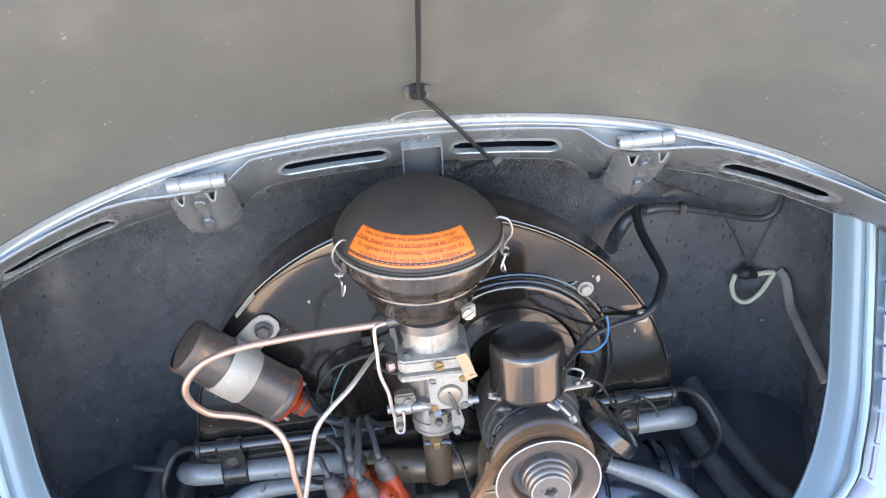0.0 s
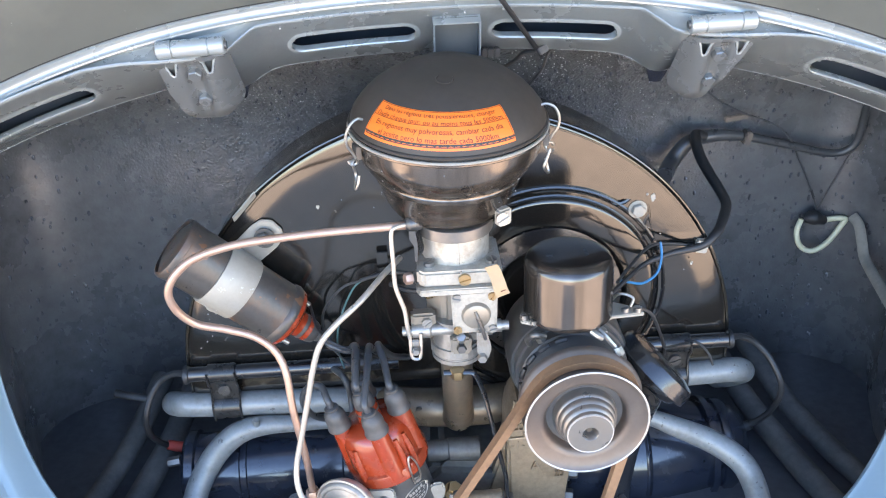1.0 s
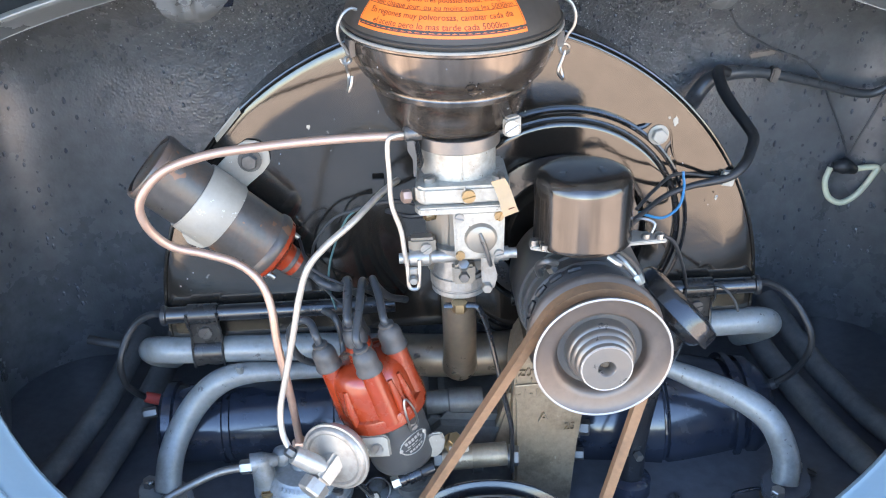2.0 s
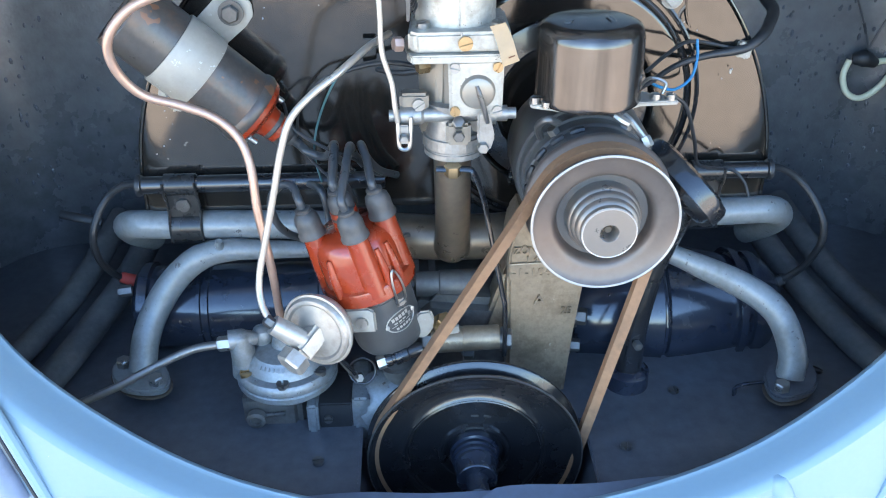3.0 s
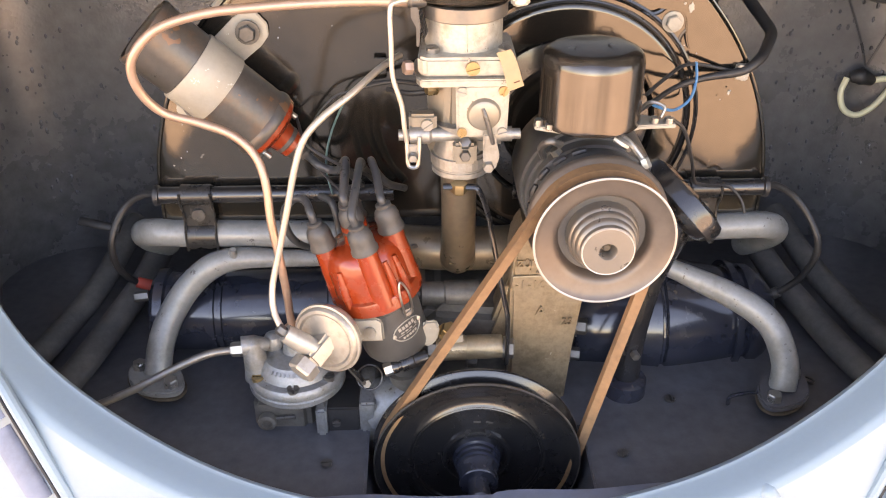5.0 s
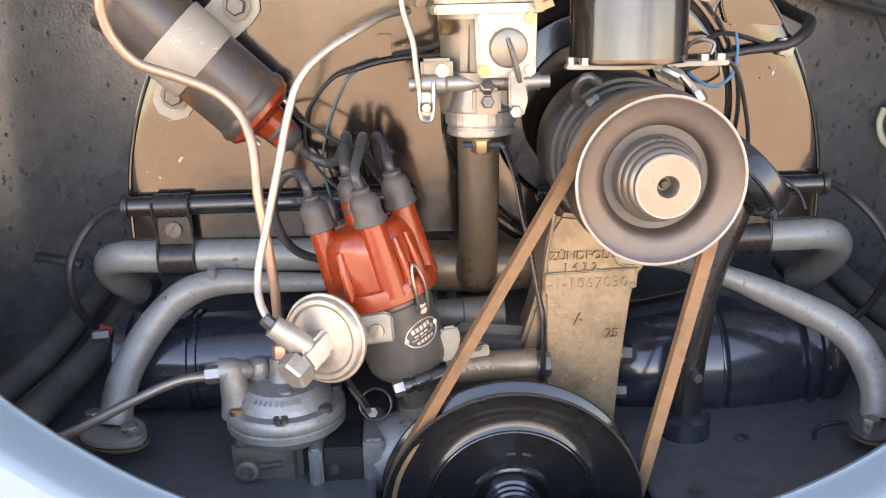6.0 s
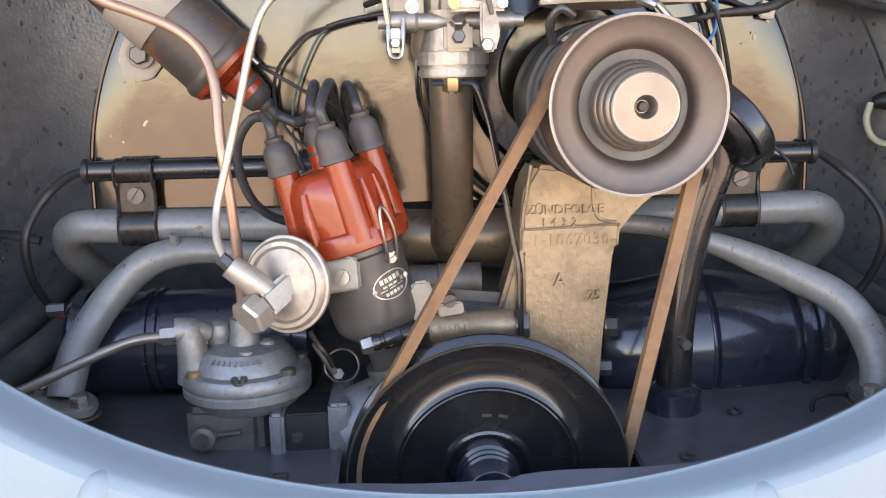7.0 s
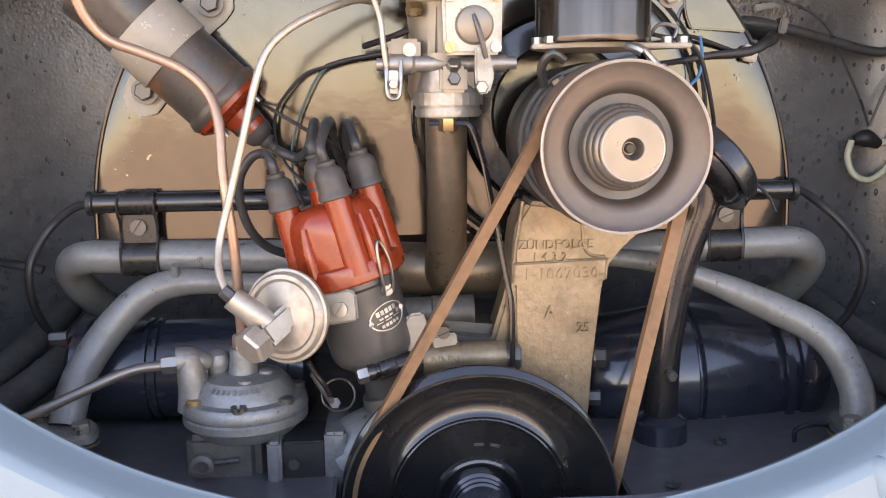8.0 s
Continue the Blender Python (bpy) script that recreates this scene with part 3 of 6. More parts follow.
part("rear_closure", sheet([[arch_a(x) + Vector((0, 0.0015, 0.0125)) for x in np.linspace(-0.48, 0.48, 50)], [arch_a(x) + Vector((0, 0.05, 0.045)) for x in np.linspace(-0.48, 0.48, 50)], [Vector((x * 1.03, 0.86, 0.97 - 0.3 * x * x)) for x in np.linspace(-0.48, 0.48, 50)], [Vector((x * 1.06, 1.02, 1.06 - 0.4 * x * x)) for x in np.linspace(-0.48, 0.48, 50)]], 0.002), BODY, car, "unseen pale blue panel closing off sun above the lid hinge")
part("base_hoop", sheet([[(0.004 + 0.026 * math.cos(a) * (1 - 0.12 * w), 0.688 - 0.010 * math.sin(a) - 0.005 * w, 0.8785 + 0.0125 * math.sin(a) + 0.004 * w - 0.003 * w * w) for a in np.linspace(math.pi, 0, 20)] for w in np.linspace(0, 1, 5)], 0.0015), FLANGE, lid, "pressed hoop at the lid's foot")
solo("lamp_wire", sweep([lid_point(0.004, 0.5) + Vector((0, -0.010, -0.008)), lid_point(0.004, 0.3) + Vector((0, -0.010, -0.008)), lid_point(0.004, 0.15) + Vector((0, -0.009, -0.007)), lid_point(0.003, 0.09) + Vector((0, -0.008, -0.006)), grom + Vector((0.0, -0.005, -0.002)),
                         (0.009, 0.650, 0.908), (0.035, 0.677, 0.873), (0.058, 0.706, 0.838), (0.073, 0.729, 0.8145)], 0.0021, 10), RUBBER, grom,
     "black rubber covered wire from lid to engine bay", "wire")
solo("wire_clip", block(0.010, 0.006, 0.0045, axis((0.077, 0.7285, 0.8125), (0.3, -0.8, 0.5), 20), 0.0008), CLAMP, (0.077, 0.731, 0.81), "small bent metal clip on the band edge", "clip")
for k, pts in enumerate((((0.074, 0.732, 0.812), (0.065, 0.748, 0.806), (0.0612, 0.765, 0.7957), (0.0498, 0.800, 0.776)), ((0.094, 0.739, 0.812), (0.088, 0.757, 0.803), (0.086, 0.785, 0.778), (0.0749, 0.830, 0.7434)))):
    solo("thin_wire", sweep(pts, 0.0013 if k else 0.0021, 8), HOSE, pts[0], "thin grey wire dropping behind the air cleaner", "wire", "thin wires at the clip")

# hinges
def hinge(s):
    c = Vector((-0.1975, 0.6675, 0.8478)) if s < 0 else Vector((0.2070, 0.6665, 0.8448))
    h = thing("hinge", c, "grey painted steel lid hinge with two bolts", "hinge", "lid hinges")
    across = Vector((1, 0, 0.03 if s < 0 else 0.015)).normalized()
    part("barrel", lathe([(0, -0.0255), (0.0060, -0.0255), (0.0067, -0.0246), (0.0067, -0.0142), (0.0058, -0.0138), (0.0058, 0.0138), (0.0067, 0.0142), (0.0067, 0.0246), (0.0060, 0.0255), (0, 0.0255)], axis(c, across), 24), FLANGE, h)
    part("sleeve", lathe([(0, -0.0134), (0.0062, -0.0134), (0.0067, -0.0128), (0.0067, 0.0128), (0.0062, 0.0134), (0, 0.0134)], axis(c, across), 24), FLANGE, h)
    part("pin", lathe([(0, -0.0270), (0.0030, -0.0270), (0.0034, -0.0262), (0.0034, 0.0262), (0.0030, 0.0270), (0, 0.0270)], axis(c, across), 14), CLAMP, h)
    down = Vector((0, 0.47, -0.883)).normalized()
    face = across.cross(down).normalized()
    face = face if face.y < 0 else -face
    base = c + Vector((0, -0.0015, 0.000 if s < 0 else -0.0045))

    def at(u, w):
        """A point of the dished arm: u towards the inner side, w down from the barrel."""
        bend = 0.0
        if u > 0.0085:
            bend = 26.0 * (u - 0.0085) ** 2 + 0.10 * (u - 0.0085)
        if u < -0.020:
            bend = 30.0 * (u + 0.020) ** 2
        bend += 5.0 * max(0.0, w - 0.066) ** 1.6
        # the pressed trough that holds the bolts, between two long ridges
        fade = float(np.interp(w, (0.012, 0.020, 0.066, 0.078), (0.0, 1.0, 1.0, 0.2)))
        narrow = float(np.interp(w, (0.012, 0.078), (0.0085, 0.0060)))
        bend += fade * (0.0042 * math.exp(-((u + 0.0030) / narrow) ** 4) - 0.0006)
        return base + across * (-s * u) + down * w - face * bend

    def in_notch(u, w):
        for u0, u1 in ((-0.0245, -0.0125), (0.0035, 0.0155)):
            k = (w - 0.0125) / 0.0135
            if 0 <= k <= 1 and u0 + 0.0042 * k < u < u1 - 0.0042 * k:
                return True
        return False

    b = bmesh.new()
    rows = []
    ws = np.linspace(0.0090, 0.0828, 75)
    for w in ws:
        lo = float(np.interp(w, (0.009, 0.0445, 0.0683, 0.0794, 0.0828), (-0.0300, -0.0265, -0.0196, -0.0105, -0.0030) if s < 0 else (-0.0310, -0.0165, -0.0070, -0.0025, -0.0005)))
        hi = float(np.interp(w, (0.009, 0.059, 0.066, 0.0714, 0.0778, 0.0828), (0.0248, 0.0287, 0.0265, 0.0185, 0.0110, 0.0030)))
        rows.append([(lo + (hi - lo) * k / 60, w) for k in range(61)])
    grid = [[b.verts.new(at(u, w)) for u, w in row] for row in rows]
    for i in range(len(rows) - 1):
        for k in range(60):
            u, w = (rows[i][k][0] + rows[i + 1][k + 1][0]) / 2, (ws[i] + ws[i + 1]) / 2
            if not in_notch(u, w):
                b.faces.new((grid[i][k], grid[i][k + 1], grid[i + 1][k + 1], grid[i + 1][k]))
    bmesh.ops.delete(b, geom=[v for v in b.verts if not v.link_faces], context="VERTS")
    bmesh.ops.recalc_face_normals(b, faces=b.faces)
    bmesh.ops.solidify(b, geom=list(b.faces), thickness=0.0016)
    part("arm", b, HINGE, h)
    edge = [(-0.0295, 0.0098), (-0.0240, 0.0125), (-0.0205, 0.0250), (-0.0165, 0.0252), (-0.0128, 0.0125), (0.0038, 0.0125), (0.0075, 0.0250), (0.0112, 0.0250), (0.0152, 0.0125), (0.0200, 0.0105), (0.0248, 0.0095)]
    part("arm_fold", sweep([at(u, w) + face * 0.0006 for u, w in edge], 0.0011, 8, 4), FLANGE, h, "bright folded upper edge")
    part("knuckle_web", sheet([[c + across * (-s * u) + d for u in np.linspace(-0.027, 0.023, 6)] for d in (Vector((0, 0.003, -0.004)), Vector((0, 0.004, -0.008)), down * 0.010 + Vector((0, 0.001, 0)))], 0.0015), HINGE, h)
    for u, w in ((-0.0030, 0.0265), (-0.0008, 0.0540)):
        m = axis(at(u, w) + face * 0.0008, face)
        part("washer", lathe([(0, 0), (0.0074, 0), (0.0074, 0.0012), (0, 0.0012)], m, 20), HINGE, h)
        part("bolt", hexa(0.0056, 0.0058, m @ pose(0, 0, 0.0012, 0, 0, 12)), HINGE, h)
    return h


hinge(-1)
hinge(1)

# engine bay: firewall wrapped round the back and sides, roof strip, floor tin
def bay_plan(z):
    """The wall's line at height z: from just inside the opening's edge along the side and round to the back."""
    start = float(np.interp(z, (0.30, 0.50, 0.56, 0.63, 0.70, 0.86), (0.56, 0.60, 0.645, 0.68, 0.705, 0.715)))
    pts = [(-float(np.interp(y, (0.56, 0.66, 0.74, 0.79), (0.426, 0.436, 0.450, 0.470))), y) for y in np.linspace(start, 0.79, 5)]
    for k in range(9):
        a = math.pi - k * math.pi / 16
        pts.append((-0.40 + 0.082 * math.cos(a), 0.82 + 0.082 * math.sin(a)))
    pts += [(x, 0.902) for x in np.linspace(-0.38, 0, 16)]
    return pts + [(-x, y) for x, y in pts[-2::-1]]


rows = []
for z in list(np.linspace(0.30, 0.68, 14)) + list(np.linspace(0.70, 0.86, 14)):
    lean = 0.0 if z < 0.68 else 0.13 * ((z - 0.68) / 0.18) ** 1.6
    rows.append([(x * (1 - 0.25 * lean), y - lean * min(1, max(0, (y - 0.7) / 0.15)) + 0.004 * noise.noise((x * 7, z * 7, y * 3)), z + 0.003 * noise.noise((x * 9, 5, z * 9))) for x, y in bay_plan(z)])
WALL = rows
solo("wall_firewall", sheet(rows), BITUMEN, (0, 0.9, 0.3), "firewall covered in rough black sound deadener with water beads", "wall", kind="structure")
# water beads clinging to the firewall, and pale specks painted in as wet glints
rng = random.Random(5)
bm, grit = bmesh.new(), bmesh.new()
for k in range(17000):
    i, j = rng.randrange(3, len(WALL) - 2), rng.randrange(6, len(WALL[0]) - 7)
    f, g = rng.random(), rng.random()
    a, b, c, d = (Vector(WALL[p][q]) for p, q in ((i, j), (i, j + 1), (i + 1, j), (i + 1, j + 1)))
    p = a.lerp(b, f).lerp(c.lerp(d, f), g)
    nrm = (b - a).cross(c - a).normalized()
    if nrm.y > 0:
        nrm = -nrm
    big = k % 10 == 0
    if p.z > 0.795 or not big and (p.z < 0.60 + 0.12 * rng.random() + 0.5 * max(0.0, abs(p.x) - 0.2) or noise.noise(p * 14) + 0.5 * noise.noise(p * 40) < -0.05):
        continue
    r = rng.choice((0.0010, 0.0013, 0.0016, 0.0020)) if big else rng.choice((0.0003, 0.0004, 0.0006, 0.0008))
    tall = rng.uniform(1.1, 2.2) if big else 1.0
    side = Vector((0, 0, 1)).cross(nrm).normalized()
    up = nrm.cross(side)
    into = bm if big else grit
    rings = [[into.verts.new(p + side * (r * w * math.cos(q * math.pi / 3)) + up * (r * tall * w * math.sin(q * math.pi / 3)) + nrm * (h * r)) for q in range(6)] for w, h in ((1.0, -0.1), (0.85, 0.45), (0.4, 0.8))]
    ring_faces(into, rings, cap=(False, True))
# the specks' pale grey carries the glints of the wet relief
solo("deadener_grit", grit, mat("painted_glint_grey", (0.34, 0.34, 0.33), 0.3, 0.0, 100, 0.2, None, bump=0, coat=0.4, piece=0.0), (0, 0.9, 0.6), "fine pale specks painted as glints on the black sound deadener", "grit", kind="stuff")
solo("water_beads", bm, mat("clear_water_film", (0.09, 0.09, 0.10), 0.06, 0.0, 100, 0.05, None, bump=0), (0, 0.9, 0.6), "small water beads clinging to the black firewall", "water drops", kind="stuff")
solo("bay_roof", sheet([[arch_l(x) + Vector((0, 0.004 + 0.06 * k, -0.003 + 0.012 * k)) for x in XS[::4]] for k in range(4)]), FLANGE, (0, 0.8, 0.85), "steel strip above the firewall", "panel", kind="structure")
rows = []
for y in np.linspace(0.505, 0.92, 22):
    rows.append([(x, y, 0.362 - 0.05 * max(0, (y - 0.75)) + 0.02 * max(0, abs(x) - 0.26) + 0.0015 * noise.noise((x * 8, y * 8, 1))) for x in np.linspace(-0.53, 0.53, 120)])
floor = solo("floor_tin", sheet(rows, 0.0015), FLOORTIN, (0, 0.7, 0.36), "black painted engine tin forming the bay floor", "engine tin", kind="structure")
# the tin is cut away round the pulley, over a sunken well
bm = bmesh.new()
bm.from_mesh(floor.data)
ox, oy = floor.location[:2]
gone = [f for f in bm.faces if -0.0846 < f.calc_center_median().x + ox < 0.0935 and f.calc_center_median().y + oy < 0.583]
bmesh.ops.delete(bm, geom=gone, context="FACES")
bm.to_mesh(floor.data)
bm.free()
turns = np.linspace(radians(-187), radians(7), 33)
rows = [[(0.004 + r * math.cos(a), y, 0.352 + r * math.sin(a)) for a in turns] for y, r in ((0.501, 0.003), (0.501, 0.0895), (0.504, 0.0925), (0.53, 0.0925), (0.583, 0.0925), (0.586, 0.0895), (0.586, 0.03))]
part("pulley_well", sheet(rows, 0.0012), FLOORTIN, floor, "curved dark trough round the pulley")
# grey sealing strip behind the apron, torn in the middle
line = [p for p in LOOP if abs(p.x) < 0.19]
tear = [Vector((-0.016, 0.468, 0.3835)), Vector((-0.006, 0.474, 0.383)), Vector((0.001, 0.482, 0.3825)), Vector((0.013, 0.492, 0.382))]
for side in (-1, 1):
    pts = sorted((p for p in line if p.x * side > 0.018), key=lambda p: abs(p.x))
    rows = []
    for k in range(4):
        row = [tear[k] + Vector((0.0014 * side, 0, 0.0012 * side))]
        for p in pts:
            back = Vector((p.x, max(p.y + 0.002, 0.492 + 0.0012 * math.sin(60 * p.x)), 0.382 + 0.045 * max(0.0, p.x) + 0.0008 * math.sin(45 * p.x)))
            row.append((p + Vector((0, 0.001, -0.0015))).lerp(back, k / 3))
        rows.append(row)
    solo("sealing_strip", sheet(rows, 0.002), GREYSEAL, (side * 0.1, 0.48, 0.38), "grey rubber sealing strip with a torn edge", "seal", "torn sealing strips")
for x, y in ((-0.1177, 0.544), (0.122, 0.549), (0.1765, 0.614), (0.197, 0.666), (0.2745, 0.6195), (0.307, 0.634)):
    part("tin_screw", slotted(0.0045, 0.0025, axis((x, y, 0.3635 + 0.02 * max(0, abs(x) - 0.26)), (0, 0, 1), 40 + 300 * x)), CLAMP, floor)


clip = solo("tin_clip", sweep([(0.2245, 0.604, 0.3665), (0.2245, 0.6035, 0.374), (0.232, 0.603, 0.3775), (0.247, 0.606, 0.3765), (0.256, 0.609, 0.370)], [0.0030, 0.0034, 0.0034, 0.0030, 0.0024], 10, 4, flat=0.5), TIN, (0.24, 0.605, 0.366), "small black bent clip on the floor tin", "clip")
solo("plug_rod", sweep([(-0.352, 0.742, 0.4805), (-0.335, 0.738, 0.4785), (-0.315, 0.736, 0.4745)], [0.0042, 0.0042, 0.0040], 12, 3, flat=0.6), RUBBER, (-0.333, 0.74, 0.478), "flat dark rod by the bay side", "rod")

# ---- fan housing ----
GX, GZ = 0.0865, 0.571
SZ, SR = 0.511, 0.26
housing = thing("fan_housing", (0, 0.75, 0.5), "satin black half-round sheet steel fan housing", "fan housing")


def dome(r, y, z0=0.500, n=72, cx=-0.002):
    """The half-round outline, as points from one foot over the top to the other."""
    return [Vector((cx - r, y, z0))] + [Vector((cx - r * math.cos(a), y, SZ + r * math.sin(a))) for a in np.linspace(0.06, math.pi - 0.06, n)] + [Vector((cx + r, y, z0))]


rows = [dome(SR * f, 0.705) for f in (0.02, 0.5, 0.9)] + [dome(SR - 0.006, 0.705), dome(SR - 0.001, 0.7065), dome(SR + 0.001, 0.710)]
part("front_plate", sheet(rows), SHROUD, housing)
rows = [dome(SR + 0.001, 0.710), dome(SR - 0.002, 0.713), dome(SR - 0.003, 0.73), dome(SR - 0.002, 0.78), dome(SR - 0.012, 0.80), dome(SR - 0.04, 0.812)]
part("outer_shell", sheet(rows), SHROUD, housing)
part("seam_lip", sweep(dome(SR + 0.0015, 0.7085), 0.0016, 8, 0), SHROUD, housing, "worn bright seam along the rim")
# the round fan cover behind the generator
FX, FZ = 0.0806, 0.5885
FC = axis((FX, 0.7045, FZ), REAR)
fan = part("fan_cover", lathe([(0.1075, -0.002), (0.1075, 0.003), (0.1065, 0.0042), (0.1040, 0.0042), (0.1030, 0.0015), (0.1005, 0.0015), (0.0995, 0.0050), (0.0980, 0.0062), (0.0950, 0.0066), (0.0740, 0.0060), (0.0722, 0.0045), (0.0705, -0.0005), (0.0, -0.0005)],
                              FC, 96), SHROUD, housing, "dark satin round fan cover with pressed rings")
for r in (0.1017, 0.1093):
    part("groove_ring", lathe([(r - 0.0016, -0.001), (r - 0.0016, 0.0022), (r, 0.0030), (r + 0.0016, 0.0022), (r + 0.0016, -0.001)], FC, 96), BLACK, fan, "glossy black ring")
part("inner_ring", lathe([(0.0665, 0.0), (0.0705, 0.0), (0.0698, 0.0022), (0.0665, 0.0030), (0.052, 0.0052), (0.050, 0.004), (0.050, 0.0)], FC, 72), BLACK, fan)
ear_at = Vector((0.1607, 0.7045, 0.6722))
out = Vector((ear_at.x - FX, 0, ear_at.z - FZ)).normalized()
side = Vector((out.z, 0, -out.x))
lobe = [ear_at + out * a + side * b for a, b in ((-0.016, -0.030), (-0.010, -0.019), (-0.003, -0.0135), (0.004, -0.0125), (0.0095, -0.009), (0.0125, 0.0), (0.0095, 0.009), (0.004, 0.0125), (-0.003, 0.0135), (-0.010, 0.019), (-0.016, 0.030))]
ear = part("cover_ear", sweep([p + Vector((0, -0.0005, 0)) for p in lobe], 0.0022, 8, 3), BLACK, fan, "black lobed edge round the bolt")
part("ear_plate", prism([((p - ear_at).x, (p - ear_at).z) for p in lobe], 0.002, Matrix(((1, 0, 0, ear_at.x), (0, 0, -1, 0.7045), (0, 1, 0, ear_at.z), (0, 0, 0, 1))), 0.0006), SHROUD, fan)
part("bolt", hexa(0.0062, 0.005, axis(ear_at - Vector((0, 0.003, 0)), REAR, 15), 0.0085), BAND, ear)
# the raised flap and bracket tab on the upper shoulder
part("shoulder_tab", sheet([[(-0.206 + 0.034 * u, 0.7025 - 0.003 * v, 0.676 + 0.036 * u + 0.005 * v) for u in np.linspace(0.3, 0.95, 8)] for v in np.linspace(-0.5, 0.5, 3)], 0.002), BAND, housing, "bare worn metal tab")
part("wire_tab", block(0.0100, 0.002, 0.020, pose(-0.0692, 0.699, 0.627), 0.0006), SHROUD, housing)

# ---- generator, its pulley, stand and regulator ----
gen = thing("generator", (GX, 0.63, GZ), "dark grey generator with slotted end and clamp strap", "generator")
G = axis((GX, 0.537, GZ), REAR)
part("body", lathe([(0, -0.145), (0.044, -0.145), (0.0455, -0.142), (0.0455, -0.06), (0.044, -0.058), (0.044, -0.050), (0.041, -0.044), (0.030, -0.040), (0, -0.040)], G, 56), GENBODY, gen)
part("strap", lathe([(0.0455, -0.088), (0.0475, -0.088), (0.0478, -0.0875), (0.0478, -0.0705), (0.0475, -0.070), (0.0455, -0.070)], G, 56), GENBODY, gen, "steel clamp strap")
for k in range(5):
    a = radians(100 + 19 * k)
    p = lambda r, d, b: G @ Vector((r * math.cos(b), r * math.sin(b), d))
    part("cooling_slot", sweep([p(0.0453, -0.053, a), p(0.0453, -0.053, a + 0.12), p(0.0453, -0.053, a + 0.22)], [0.002, 0.0028, 0.002], 8, 3), RUBBER, gen)
for a, d in ((125, -0.064), (60, -0.066)):
    part("body_screw", hexa(0.0045, 0.005, axis(G @ Vector((0.045 * math.cos(radians(a)), 0.045 * math.sin(radians(a)), d)), G.to_3x3() @ Vector((math.cos(radians(a)), math.sin(radians(a)), 0)))), STEEL, gen)
part("strap_hook", sweep([(0.05, 0.598, 0.607), (0.047, 0.590, 0.618), (0.052, 0.583, 0.626), (0.060, 0.586, 0.622)], 0.0028, 10), CLAMP, gen, "hooked strap end")

gp = solo("generator_pulley", lathe([(0.0300, -0.0150), (0.0305, -0.0130), (0.0318, -0.0080), (0.0332, -0.0056), (0.0352, -0.0043), (0.038, -0.0034), (0.044, -0.0024), (0.0472, -0.0004), (0.0482, 0.0006), (0.0492, 0.0),
                                     (0.0492, -0.0022), (0.040, -0.0095), (0.040, -0.0195), (0.0495, -0.0275), (0.0505, -0.030), (0.050, -0.034), (0.044, -0.038), (0, -0.038)], G, 96),
          PULLEY, (GX, 0.55, GZ), "worn brown-grey steel generator pulley with stepped hub", "pulley")
# the recess's deep shadow is put into a darker grey than the pulley
part("groove", lathe([(0.0240, -0.0135), (0.0255, -0.0160), (0.0280, -0.0172), (0.0300, -0.0165), (0.0306, -0.0132)], G, 72), GENBODY, gp, "grooved ring round the hub, darkened for its shadow")
hub = part("hub", lathe([(0, 0.004), (0.0036, 0.004), (0.0050, 0.0085), (0.0058, 0.0118), (0.0064, 0.0125), (0.0172, 0.0125), (0.0182, 0.0115), (0.0186, 0.0078), (0.0200, 0.0068), (0.0206, 0.0056), (0.0210, 0.0024), (0.0222, 0.0012), (0.0228, -0.0006), (0.0231, -0.0034), (0.0242, -0.0044), (0.0248, -0.0062), (0.0252, -0.0140)], G, 72), HUBSTEEL, gp, "pale turned steel hub")
part("hub_edge", lathe([(0.0171, 0.0124), (0.0178, 0.0128), (0.0184, 0.0114)], G, 72), RIM, hub, "bright worn hub edge")
part("shaft_end", lathe([(0, 0.0072), (0.0022, 0.0070), (0.0028, 0.0062), (0.0030, 0.0040), (0, 0.0040)], G, 24), RUST, hub, "rusty shaft end")
part("rim_edge", lathe([(0.0476, 0.0002), (0.0484, 0.0010), (0.0493, 0.0002)], G, 96), RIM, gp, "bright worn rim")

stand = thing("generator_stand", (0.065, 0.66, 0.34), "stained cast alloy generator stand with raised lettering", "stand")
F = Matrix(((1, 0, 0, 0), (0, 0, -1, 0.62), (0, 1, 0, 0), (0, 0, 0, 1)))
part("pedestal", prism([(0.034, 0.33), (0.034, 0.40), (0.033, 0.475), (0.033, 0.50), (0.036, 0.52), (0.044, 0.533), (0.060, 0.531), (GX, 0.527), (0.118, 0.532), (0.134, 0.54), (0.132, 0.520), (0.110, 0.503), (0.097, 0.487), (0.094, 0.475), (0.088, 0.42), (0.084, 0.36), (0.084, 0.33)],
                       -0.045, F, 0.003), STAND, stand)
part("buttress", prism([(0.034, 0.40), (0.010, 0.398), (0.018, 0.43), (0.027, 0.46), (0.034, 0.485)], -0.03, F @ pose(0, 0, -0.012), 0.003), STAND, stand)
part("number_pad", prism([(0.0338, 0.4768), (0.0956, 0.4788), (0.0962, 0.4932), (0.0342, 0.4912)], 0.0016, F, 0.0007), STAND, stand)
part("pad_border", sweep([(0.0343, 0.6186, 0.4912), (0.0650, 0.6186, 0.4922), (0.0948, 0.6186, 0.4932), (0.0962, 0.6186, 0.4918), (0.0957, 0.6186, 0.4800)], 0.0009, 8, 2), STAND, stand)
part("edge_bead", sweep([(0.0400, 0.6195, 0.5330), (0.0378, 0.6195, 0.5185), (0.0350, 0.6195, 0.5020), (0.0342, 0.6195, 0.4925)], 0.0013, 8, 3), STAND, stand)
